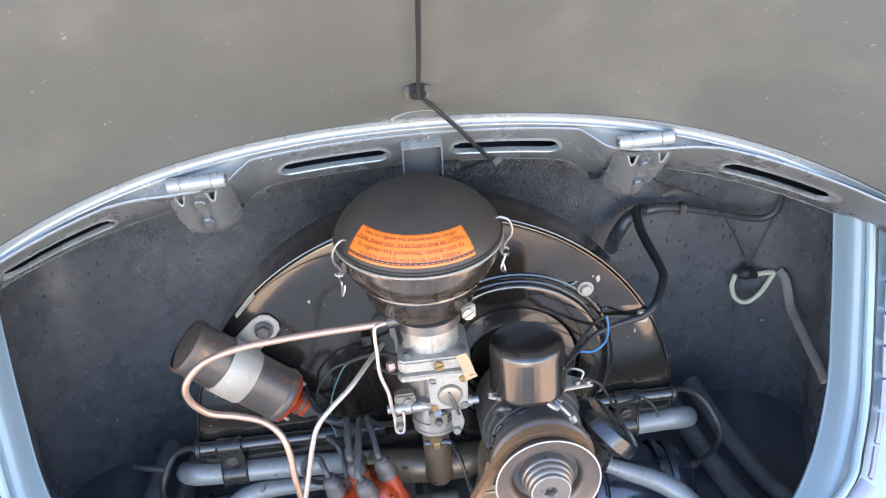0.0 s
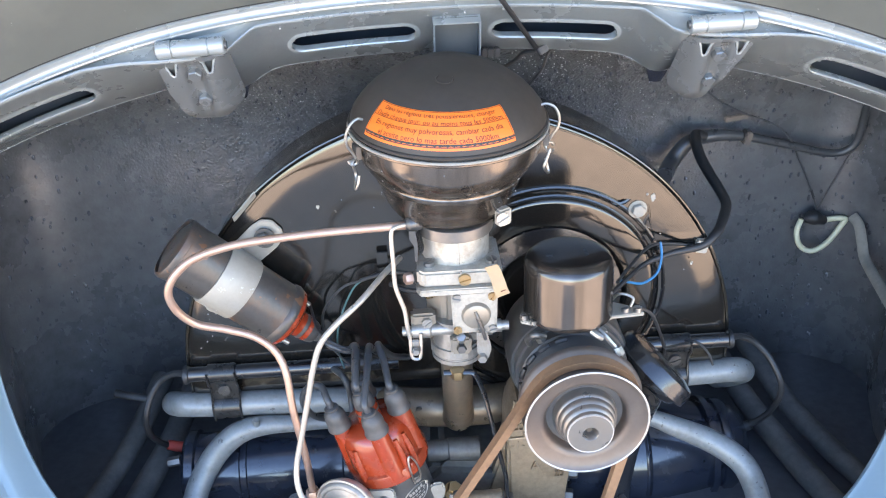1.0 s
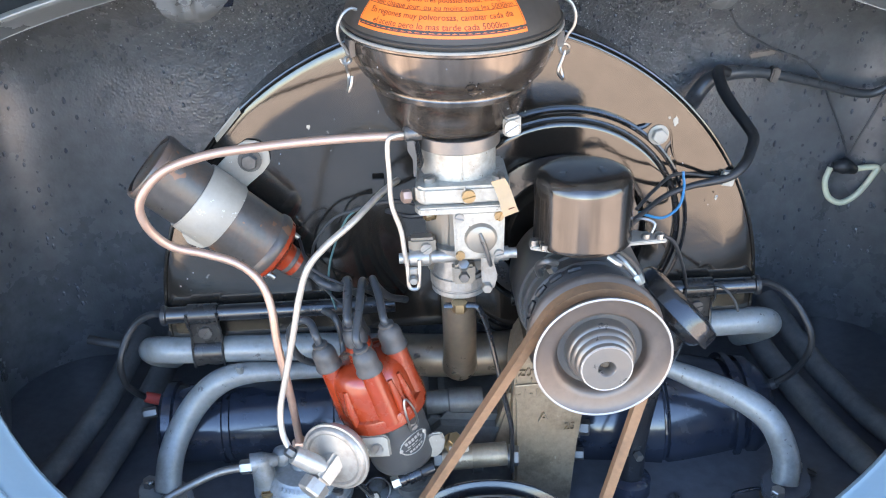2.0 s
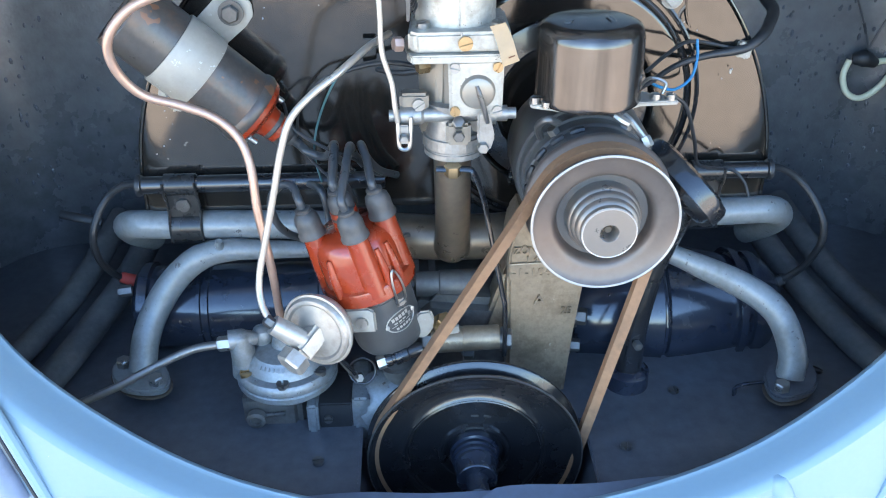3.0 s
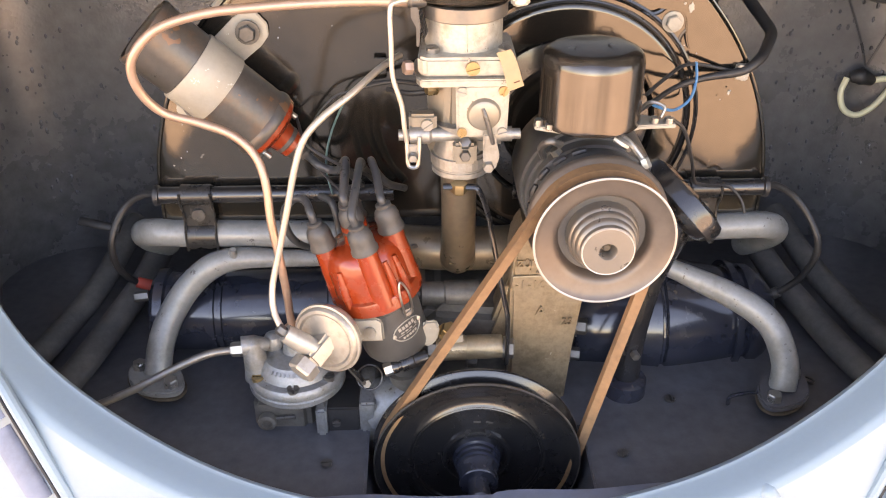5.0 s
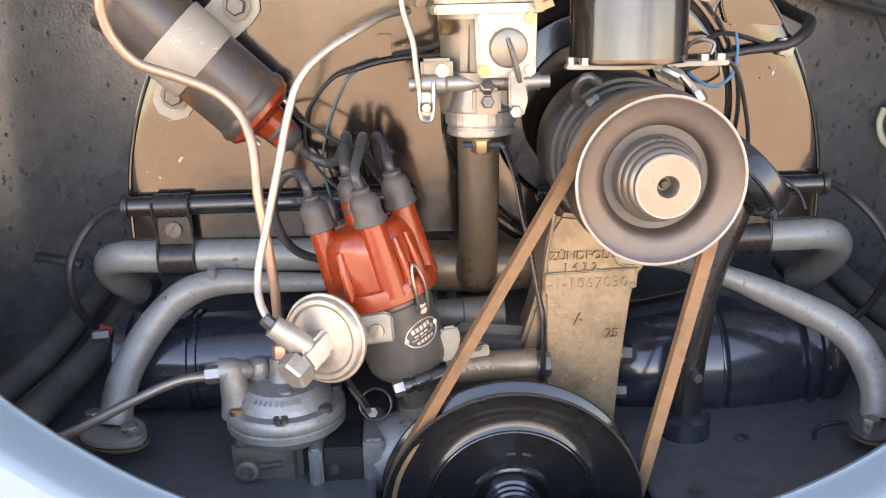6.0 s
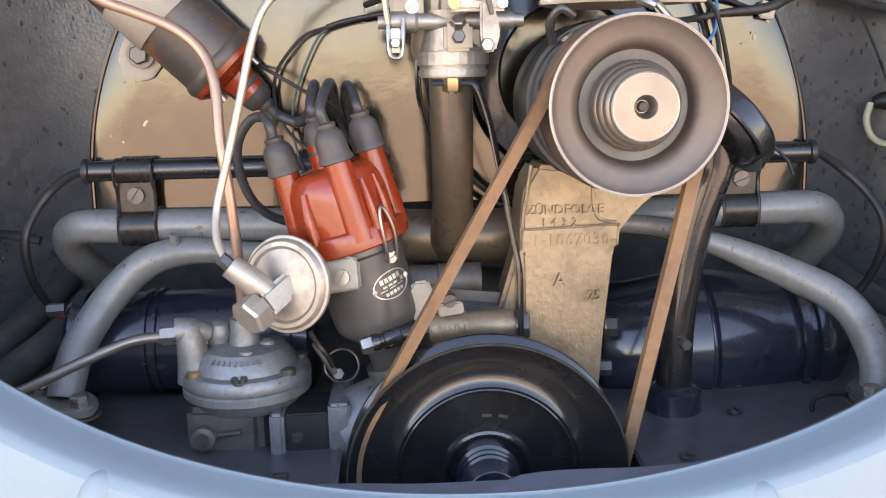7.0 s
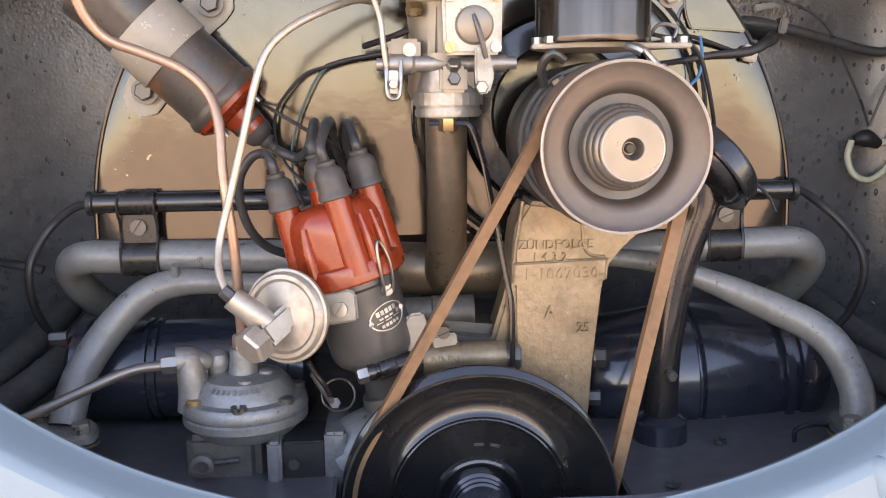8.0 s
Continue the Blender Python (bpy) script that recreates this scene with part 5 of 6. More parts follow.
part("upper_pivot", lathe([(0, -0.006), (0.0055, -0.006), (0.006, -0.003), (0.006, 0.004), (0.0045, 0.006), (0, 0.006)], axis((-0.039, 0.612, 0.717), (-1, -0.2, 0)), 18), CLAMP, carb)
part("choke_tube", sweep([(-0.03, 0.63, 0.645), (-0.045, 0.64, 0.640), (-0.062, 0.66, 0.636)], 0.0022, 8), RUBBER, carb)
TAG = [Vector((0.0129, 0.586, 0.6885)), Vector((0.0228, 0.585, 0.6908)), Vector((0.0325, 0.581, 0.6672)), Vector((0.0224, 0.582, 0.6636))]
def tag_point(u, v, h=0.0):
    p = TAG[0].lerp(TAG[1], u).lerp(TAG[3].lerp(TAG[2], u), v)
    return p + Vector((0.0006 * math.sin(5 * v), 0.0016 * math.sin(6 * v + u) - h, 0))


part("paper_tag", sheet([[tag_point(u, v) for u in np.linspace(0, 1, 5)] for v in np.linspace(0, 1, 10)], 0.0004), CARD, carb, "creased tan paper tag")
part("tag_print", sheet([[tag_point(u, v, 0.0006) for u in (0.45, 0.85)] for v in (0.80, 0.83)], 0.0002), INK, carb)
part("casting_seam", sweep([(-0.0055, 0.6027, 0.703), (-0.0055, 0.6026, 0.692), (-0.0055, 0.6022, 0.682)], 0.0007, 6, 2), ZINC, carb)
part("casting_seam", sweep([(-0.0045, 0.5928, 0.6825), (-0.0045, 0.5927, 0.6755), (-0.0045, 0.5928, 0.670)], 0.0007, 6, 2), ZINC, carb)

# ---- intake manifold with riser, clamps, wire tubes ----
man = thing("intake_manifold", (0, 0.70, 0.485), "grey painted intake manifold pipe with sooty centre casting", "manifold")
part("pipe", sweep([(-0.283, 0.768, 0.440), (-0.290, 0.745, 0.458), (-0.2895, 0.725, 0.476), (-0.274, 0.706, 0.488), (-0.24, 0.7025, 0.4885), (-0.14, 0.70, 0.487), (-0.08, 0.698, 0.484)], 0.0122, 18), GREYPIPE, man, "dull grey painted pipe")
part("pipe", sweep([(0.280, 0.775, 0.425), (0.2875, 0.752, 0.444), (0.2880, 0.727, 0.467), (0.270, 0.706, 0.4855), (0.235, 0.7025, 0.4875), (0.14, 0.70, 0.486), (0.06, 0.698, 0.482)], 0.0122, 18), GREYPIPE, man, "dull grey painted pipe")
part("centre_casting", sweep([(-0.085, 0.697, 0.482), (-0.07, 0.694, 0.481), (-0.03, 0.690, 0.477), (0.02, 0.690, 0.476), (0.06, 0.694, 0.479), (0.085, 0.698, 0.482)], [0.0135, 0.0175, 0.0195, 0.0195, 0.0175, 0.0135], 20), MANIFOLD, man)
part("riser", sweep([(-0.0095, 0.622, 0.592), (-0.0095, 0.626, 0.57), (-0.0090, 0.634, 0.54), (-0.0085, 0.648, 0.51), (-0.008, 0.668, 0.483), (-0.008, 0.684, 0.474)], [0.0138, 0.0136, 0.0136, 0.0138, 0.015, 0.017], 22), MANIFOLD, man, "brown stained riser under the carburettor")
part("riser_nut", hexa(0.0062, 0.008, axis((-0.0105, 0.596, 0.588), (0, 0.02, -1)), 0.0), BRASS, man, "brass nut")
part("riser_stud", lathe([(0, 0), (0.003, 0), (0.003, 0.005), (0, 0.005)], axis((-0.0105, 0.596, 0.584), (0, 0, -1)), 12), CLAMP, man)
part("casting_mark", lathe([(0, 0), (0.004, 0), (0.003, 0.002), (0, 0.002)], axis((-0.045, 0.676, 0.486), REAR), 14), CLAMP, man)
for s, x0, x1 in ((-1, -0.263, -0.062), (1, 0.258, 0.04)):
    tube = solo("ignition_wire_tube", lathe([(0, 0), (0.0075, 0), (0.0085, 0.001), (0.0085, 0.0025), (0.0072, 0.0035), (0.0072, abs(x1 - x0)), (0, abs(x1 - x0))], axis((x0, 0.697, 0.529), (-s, 0, 0)), 24), BLACK, (x0, 0.708, 0.529),
                "glossy black steel tube for the ignition wires", "tube", "ignition wire tubes")
    part("tube_end", lathe([(0.0050, -0.0015), (0.0088, -0.0015), (0.0092, 0.0), (0.0088, 0.0015), (0.0074, 0.0015)], axis((x0, 0.697, 0.529), (-s, 0, 0)), 24), RUBBER, tube)
    xc = -0.229 if s < 0 else 0.205
    b = bmesh.new()
    for z, r in ((0.529, 0.0084), (0.488, 0.0134)):
        lathe([(r - 0.001, -0.013), (r + 0.0006, -0.013), (r + 0.0006, 0.013), (r - 0.001, 0.013)], axis((xc, 0.697 if z > 0.51 else 0.7025, z), (1, 0, 0)), 28, b)
    merge(b, block(0.026, 0.002, 0.022, pose(xc, 0.6955, 0.500), 0.0006))
    for e in (-0.013, 0.013):
        merge(b, sweep([(xc + e, 0.688, 0.534), (xc + e, 0.6885, 0.522), (xc + e, 0.6935, 0.515), (xc + e, 0.6935, 0.504), (xc + e, 0.6895, 0.492), (xc + e, 0.690, 0.478)], 0.0012, 6, 3))
    cl = solo("pipe_clamp", b, DARKCLAMP, (xc, 0.70, 0.51), "black painted steel clamp joining wire tube and manifold pipe", "clamp", "pipe clamps")
    part("clamp_screw", slotted(0.0058, 0.003, axis((xc, 0.6945, 0.5115), REAR, 55 if s < 0 else 20)), CLAMP, cl)
solo("rear_wire_rail", sweep([(-0.07, 0.712, 0.529), (0.0, 0.712, 0.528), (0.05, 0.712, 0.528)], 0.0045, 12), BLACK, (0, 0.712, 0.53), "thin black wire rail behind the riser", "tube")

# ---- heat riser pipes with flanges ----
def riser(s, pts, flange):
    h = thing("heat_riser_pipe", pts[0], "grey painted bent heat riser pipe bolted to the tin", "pipe", "heat riser pipes")
    part("pipe", sweep(pts, [0.0066, 0.0070, 0.0080, 0.0098, 0.0112, 0.0116, 0.0116, 0.0116, 0.0116][9 - len(pts):], 18), GREYPIPE, h)
    x, y, z = flange
    turn = -37 if s < 0 else 48
    m = pose(x, y, z, 0, 0, turn)
    fl = part("flange", prism([(px, py * (1 + 0.25 * math.cos(px * 60))) for px, py in oval(0.0315, 0.0165, 28)], 0.006, m, 0.0015), GREYPIPE if s < 0 else FLOORTIN, h, "oval bolted flange")
    part("gasket", prism(oval(0.0322, 0.0195, 28), 0.0018, m @ pose(0, 0, -0.0022), 0.0005), RUST, fl, "rusty gasket edge")
    for d in (-0.0205, 0.0205):
        part("bolt", hexa(0.0062, 0.007, m @ pose(d, 0, 0.006, 0, 0, 20)), STEEL, fl)
    return h


hr = riser(-1, [(-0.09, 0.690, 0.468), (-0.127, 0.690, 0.468), (-0.163, 0.688, 0.470), (-0.195, 0.686, 0.472), (-0.221, 0.684, 0.466), (-0.244, 0.680, 0.447), (-0.261, 0.668, 0.424), (-0.269, 0.654, 0.405), (-0.2725, 0.640, 0.382)], (-0.2725, 0.634, 0.378))
part("stub", sweep([(-0.200, 0.682, 0.474), (-0.2015, 0.679, 0.481), (-0.2005, 0.677, 0.486)], [0.004, 0.0035, 0.0028], 10), GREYPIPE, hr)
riser(1, [(0.10, 0.672, 0.486), (0.14, 0.666, 0.482), (0.176, 0.660, 0.470), (0.199, 0.655, 0.461), (0.228, 0.650, 0.448), (0.250, 0.640, 0.437), (0.264, 0.630, 0.423), (0.273, 0.618, 0.398), (0.271, 0.609, 0.378)], (0.2715, 0.6075, 0.374))

# ---- ignition coil ----
coil = thing("ignition_coil", (-0.19, 0.66, 0.64), "grey-brown ignition coil strapped to the fan housing", "coil")
K0, K1 = Vector((-0.237, 0.669, 0.6765)), Vector((-0.161, 0.680, 0.6005))
KW = (K1 - K0).normalized()
KL = (K1 - K0).length
K = axis(K0, KW)
part("can", lathe([(0, -0.006), (0.020, -0.006), (0.0265, -0.003), (0.0282, 0.0), (0.0275, 0.004), (0.0275, KL - 0.006), (0.0290, KL - 0.004), (0.0295, KL), (0.0280, KL + 0.003), (0, KL + 0.003)], K, 44), COIL, coil)
part("end_ring", lathe([(0.0250, -0.0065), (0.0275, -0.006), (0.0285, -0.003), (0.0278, 0.0)], K, 44), COIL, coil, "crimped end ring")
part("strap", lathe([(0.0275, 0.034), (0.0288, 0.034), (0.0292, 0.035), (0.0292, 0.064), (0.0288, 0.065), (0.0275, 0.065)], K, 44), BAND, coil, "wide pale galvanised strap")
for p in ((-0.170, 0.697, 0.669), (-0.219, 0.697, 0.6085)):
    v = Vector(p)
    c = K0 + KW * 0.050
    way = (v - c)
    way.y = 0
    t = part("strap_ear", prism([(-0.014, -0.006), (0.014, -0.006), (0.015, 0.020), (0.013, 0.030), (0.006, 0.036), (-0.006, 0.036), (-0.013, 0.030), (-0.015, 0.020)], 0.003, Matrix.Translation(c + way * 0.50 + Vector((0, 0.030, 0))) @ axis((0, 0, 0), REAR) @ Matrix.Rotation(math.atan2(way.x, way.z), 4, "Z").inverted(), 0.0008), BAND, coil, "strap ear")
    part("ear_bolt", hexa(0.0068, 0.005, axis(v + Vector((0, -0.001, 0)), REAR, 20), 0.0095), CLAMP, t)
part("cap", lathe([(0.0285, KL + 0.0015), (0.0275, KL + 0.006), (0.022, KL + 0.010), (0.0135, KL + 0.012), (0.0115, KL + 0.022), (0.0115, KL + 0.028), (0, KL + 0.028)], K, 40), CAP, coil, "orange bakelite cap")
part("tower_boot", lathe([(0.0108, KL + 0.0185), (0.0120, KL + 0.0195), (0.0122, KL + 0.0225), (0.0112, KL + 0.0240), (0.0108, KL + 0.0320), (0.0092, KL + 0.0360), (0.0058, KL + 0.0382), (0.0060, KL + 0.0400), (0.0050, KL + 0.0420), (0, KL + 0.0425)], K, 28), BOOT, coil, "grey rubber boot")
for a in (60, 235):
    d = K @ Vector((0.0195 * math.cos(radians(a)), 0.0195 * math.sin(radians(a)), KL + 0.008))
    part("terminal", merge(hexa(0.0042, 0.004, axis(d, KW)), lathe([(0, 0), (0.0024, 0), (0.0024, 0.010), (0, 0.010)], axis(d, KW), 12)), STEEL, coil, "bright terminal nut")

# ---- distributor with vacuum canister ----
dist = thing("distributor", (-0.050, 0.612, 0.43), "distributor with orange cap, grey boots and oval badge", "distributor")
DW = Vector((-0.259, -0.0145, 0.9655)).normalized()
D0 = Vector((-0.0572, 0.6071, 0.4301))
D = upright(D0, DW)
DR = D.to_3x3()
part("body", lathe([(0, -0.03), (0.012, -0.03), (0.0135, -0.006), (0.018, 0.000), (0.0245, 0.006), (0.0268, 0.010), (0.0276, 0.014), (0.0280, 0.054), (0.0300, 0.056), (0.0300, 0.062), (0, 0.062)], D, 48), GENBODY, dist, "dark grey metal body")
capo = part("cap", lathe([(0, 0.062), (0.0345, 0.060), (0.0357, 0.0612), (0.0359, 0.0705), (0.0352, 0.0722), (0.0328, 0.0734), (0.0318, 0.094), (0.0306, 0.1010), (0.0280, 0.1070), (0.0235, 0.1105), (0, 0.1125)], D, 56), CAP, dist, "glossy orange bakelite cap")
boots = []
for a in (285.5, 191.5, 353.5, 98.5):
    c = Vector((0.0270 * math.cos(radians(a)), 0.0270 * math.sin(radians(a)), 0))
    part("tower", lathe([(0, 0.066), (0.0100, 0.066), (0.0094, 0.082), (0.0084, 0.104), (0.0078, 0.121), (0, 0.121)], D @ Matrix.Translation(c), 28), CAP, capo)
    boots.append((c, 0.0039))
part("tower", lathe([(0, 0.11), (0.011, 0.11), (0.010, 0.126), (0, 0.126)], D, 28), CAP, capo)
boots.append((Vector((0, 0, 0)), 0.0090))
for c, h in boots:
    M4 = D @ Matrix.Translation(c + Vector((0, 0, h)))
    part("boot", lathe([(0, 0.110), (0.0094, 0.110), (0.0104, 0.1105), (0.0105, 0.1125), (0.0096, 0.1140), (0.0093, 0.1180), (0.0094, 0.1225), (0.0084, 0.1268), (0.0062, 0.1292), (0.0054, 0.1300), (0.0060, 0.1310), (0.0060, 0.1325), (0.0050, 0.1332), (0, 0.1332)], M4, 28), BOOT, dist, "grey rubber boot")
for a in (305, 322, 236):
    c = Vector((0.0335 * math.cos(radians(a)), 0.0335 * math.sin(radians(a)), 0))
    part("cap_rib", sweep([D @ (c + Vector((0, 0, 0.070))), D @ (c * 0.99 + Vector((0, 0, 0.085))), D @ (c * 0.93 + Vector((0, 0, 0.101)))], [0.0035, 0.0032, 0.002], 10, 3), CAP, capo)
clipm = lambda x, y, z: D @ Matrix.Rotation(radians(23), 4, 'Z') @ Vector((x, y, z + 0.004))
part("cap_clip", sweep([clipm(0.0075, -0.030, 0.044), clipm(0.0070, -0.034, 0.052), clipm(0.0070, -0.0372, 0.064), clipm(0.0085, -0.0370, 0.074), clipm(0.0110, -0.0360, 0.078), clipm(0.0135, -0.0350, 0.073), clipm(0.0150, -0.0345, 0.064), clipm(0.0148, -0.0320, 0.052), clipm(0.0140, -0.0285, 0.044)], 0.0009, 8, 4), STEEL, dist, "spring wire cap clip")
part("clip_screw", slotted(0.0038, 0.003, axis(clipm(0.0108, -0.0258, 0.046), DR @ Vector((0.34, -1, 0)), 30)), STEEL, dist)
# a black block stands in for the dark of the slot behind the clip
part("clip_plate", block(0.0085, 0.014, 0.003, axis(clipm(0.0108, -0.0275, 0.056), DR @ Vector((0.35, -1, 0))), 0.001), RUBBER, dist)


def on_body(h0, a0=-53.0, r=0.0277):
    """Wraps flat x, y round the distributor's body."""
    def place(x, y, h):
        a = radians(a0) + (x * math.cos(0.10) - y * math.sin(0.10)) / r
        return D @ Vector(((r + h) * math.cos(a), (r + h) * math.sin(a), h0 + y * math.cos(0.10) + x * math.sin(0.10)))
    return place


pb0 = on_body(0.034)


def pb(x, y, h):
    return pb0(x * 0.88, y * 0.9, h)


bm = bmesh.new()
ring_o = [[bm.verts.new(pb(x * k, y * k, h)) for x, y in oval(0.0155, 0.0095, 40)] for k, h in ((1.0, 0.0002), (0.99, 0.0010), (0.93, 0.0010), (0.92, 0.0004))]
ring_faces(bm, ring_o, cap=(False, False))
part("badge_rim", bm, BADGE, dist, "bright oval badge rim")
for (x0, x1), y0, hgt in (((-0.009, 0.009), 0.0042, 0.0034), ((-0.008, 0.005), 0.0002, 0.0014), ((-0.011, 0.011), -0.0020, 0.0006), ((-0.008, 0.008), -0.0052, 0.0022), ((0.0075, 0.0105), 0.0005, 0.003)):
    segs = 5 if hgt > 0.002 else 3
    for k in range(segs):
        a, b = x0 + (x1 - x0) * k / segs, x0 + (x1 - x0) * (k + 0.75) / segs
        part("badge_bar", sheet([[pb(x, y, 0.0006) for x in np.linspace(a, b, 4)] for y in (y0 - hgt / 2, y0 + hgt / 2)]), BADGE, dist)
for x in (-0.0145, 0.0145):
    part("badge_rivet", lathe([(0, 0.001), (0.0016, 0.0006), (0.0019, 0), (0, 0)], axis(pb(x, 0, 0.0004), DR @ Vector((math.cos(radians(-53)), math.sin(radians(-53)), 0))), 12), BADGE, dist)
# brackets beside the body
SBX, SBZ = -0.0351, 0.4520
part("side_bracket", prism([(-0.009, 0.001), (-0.002, 0.0125), (0.007, 0.0135), (0.010, 0.006), (0.008, -0.006), (0.002, -0.0125), (-0.005, -0.0115), (-0.0095, -0.005)], 0.004, Matrix(((1, 0, 0, SBX), (0, 0, -1, 0.600), (0, 1, 0, SBZ), (0, 0, 0, 1))), 0.0015), BAND, dist, "pale side bracket")
part("side_tab", block(0.016, 0.004, 0.008, pose(SBX + 0.0215, 0.598, SBZ - 0.0095, 0, -8, 0), 0.001), BAND, dist, "small pale tab")
part("tab_screw", slotted(0.0042, 0.003, axis((SBX + 0.0200, 0.5955, SBZ + 0.0005), REAR, 20)), CLAMP, dist)
part("timing_clamp", lathe([(0, 0), (0.0052, 0), (0.0056, 0.001), (0.0056, 0.005), (0.0048, 0.0056), (0.0048, 0.0074), (0.0064, 0.008), (0.0064, 0.018), (0.0052, 0.019), (0.0052, 0.030), (0, 0.030)], axis((-0.0640, 0.5815, 0.4307), (0.95, 0.24, 0.19)), 24), BLACK, dist, "black clamp bolt sleeve")
part("clamp_nut", hexa(0.0056, 0.007, axis((-0.0635, 0.5816, 0.4308), (-0.95, -0.24, -0.19))), STEEL, dist)
# vacuum canister
V0 = Vector((-0.111, 0.566, 0.473))
VW = Vector((-0.42, -0.88, 0.10)).normalized()
V = axis(V0, VW)
N = axis(V0, (-0.58, -0.70, -0.42))
can = part("vacuum_canister", lathe([(0, -0.012), (0.018, -0.012), (0.025, -0.008), (0.0270, -0.004), (0.0272, -0.0022), (0.0284, -0.0017), (0.0288, -0.0002), (0.0284, 0.0010), (0.0268, 0.0013), (0.0264, 0.0030), (0.0250, 0.0044), (0.0226, 0.0046), (0.0208, 0.0034), (0.012, 0.0046), (0, 0.0052)], V, 64), CANALU, dist, "round stained vacuum canister with a rolled rim")
part("canister_nut", hexa(0.0112, 0.011, N @ pose(0, 0, 0.0235, 0, 0, 20)), CANALU, can, "large hexagon nut")
part("canister_stem", block(0.0165, 0.0150, 0.0255, N @ pose(0, 0, -0.002, 0, 0, 20), 0.0025), CANALU, can)
part("canister_elbow", sweep([N @ Vector((0, 0, 0.013)), N @ Vector((0, 0, 0.013)) + Vector((-0.010, -0.002, 0.010)), N @ Vector((0, 0, 0.013)) + Vector((-0.022, -0.003, 0.020))], [0.0078, 0.0078, 0.0070], 16), CANALU, can)
part("mount_bracket", prism([(-0.013, -0.010), (0.010, -0.009), (0.011, 0.008), (0.007, 0.011), (-0.013, 0.010)], 0.003, axis((-0.078, 0.5730, 0.4755), (-0.25, -1, 0.1), 8), 0.0015), BAND, dist, "pale bracket plate")
part("bracket_screw", slotted(0.0046, 0.0025, axis((-0.0785, 0.5700, 0.4750), (-0.25, -1, 0.1), 60)), STEEL, dist)
part("points_wire", sweep([(-0.100, 0.578, 0.440), (-0.096, 0.580, 0.432), (-0.091, 0.582, 0.424), (-0.088, 0.585, 0.416)], 0.0018, 8), BLACK, dist)

# ---- ignition leads ----
def lead(name, pts, label, r=0.0031, group="ignition leads"):
    return solo(name, sweep(pts, r, 12, 8), LEAD, pts[0], label, "wire", group)


def tip(k):
    c, h = boots[k]
    return D @ (c + Vector((0, 0, h + 0.1325))), DW


t, w = tip(0)
lead("ignition_lead", [t, t + w * 0.010, (-0.0858, 0.599, 0.5835), (-0.0848, 0.622, 0.5868), (-0.0846, 0.645, 0.5830), (-0.083, 0.666, 0.566), (-0.074, 0.684, 0.545), (-0.062, 0.698, 0.533)], "grey ignition lead arching from a boot to the wire tube")
t, w = tip(1)
lead("ignition_lead", [t, t + w * 0.008, (-0.1255, 0.612, 0.5672), (-0.1345, 0.6185, 0.5650), (-0.1430, 0.624, 0.5530), (-0.1456, 0.631, 0.537), (-0.1420, 0.641, 0.517), (-0.133, 0.652, 0.5025), (-0.117, 0.661, 0.494), (-0.098, 0.668, 0.490)], "grey ignition lead looping back from a boot")
t, w = tip(2)
lead("ignition_lead", [t, t + w * 0.006, (-0.0715, 0.622, 0.5820), (-0.0752, 0.638, 0.5850), (-0.0768, 0.652, 0.5800), (-0.0745, 0.669, 0.563), (-0.066, 0.684, 0.544), (-0.052, 0.698, 0.532)], "grey ignition lead bending towards the wire tube")
t, w = tip(3)
lead("ignition_lead", [(-0.1275, 0.700, 0.5260), (-0.1195, 0.683, 0.5320), (-0.1125, 0.669, 0.5355), (-0.1085, 0.664, 0.527), (-0.1072, 0.663, 0.514), (-0.1060, 0.655, 0.503)], "grey ignition lead curving down out of the wire tube")
lead("ignition_lead", [t, t + w * 0.006, (-0.0975, 0.642, 0.5765), (-0.0980, 0.655, 0.572), (-0.0945, 0.672, 0.558), (-0.088, 0.690, 0.540)], "grey ignition lead behind the cap")
t, w = tip(4)
ce_ = K @ Vector((0, 0, KL + 0.0415))
lead("coil_lead", [ce_, ce_ + KW * 0.007, (-0.1215, 0.679, 0.5640), (-0.1121, 0.6765, 0.5607), (-0.1040, 0.668, 0.5650), (-0.0985, 0.655, 0.5780), (-0.0958, 0.640, 0.5855), (-0.0952, 0.622, 0.5830), t + w * 0.007, t], "grey high tension lead from coil to distributor", 0.0035)
solo("coil_wire", sweep([K @ Vector((0.0195 * math.cos(radians(60)), 0.0195 * math.sin(radians(60)), KL + 0.018)), (-0.125, 0.650, 0.595), (-0.10, 0.645, 0.58), (-0.083, 0.65, 0.57), (-0.072, 0.68, 0.545)], 0.0013, 8), RUBBER, (-0.13, 0.65, 0.6), "thin black low tension wire from the coil", "wire")
solo("coil_wire", sweep([(-0.075, 0.694, 0.628), (-0.0886, 0.690, 0.6242), (-0.1048, 0.690, 0.619), (-0.118, 0.690, 0.606), (-0.126, 0.690, 0.593), (-0.128, 0.690, 0.575), (-0.120, 0.685, 0.555), (-0.100, 0.675, 0.537)], 0.0012, 8), RUBBER, (-0.1, 0.69, 0.6), "thin black wire hanging before the fan housing", "wire")
solo("green_wire", sweep([(-0.0886, 0.691, 0.6235), (-0.097, 0.690, 0.616), (-0.108, 0.690, 0.594), (-0.115, 0.688, 0.572), (-0.116, 0.686, 0.552), (-0.112, 0.682, 0.535)], 0.0009, 8), mat("faded_green_wire", (0.05, 0.12, 0.12), 0.5), (-0.09, 0.69, 0.6), "thin faded green wire beside the black one", "wire")
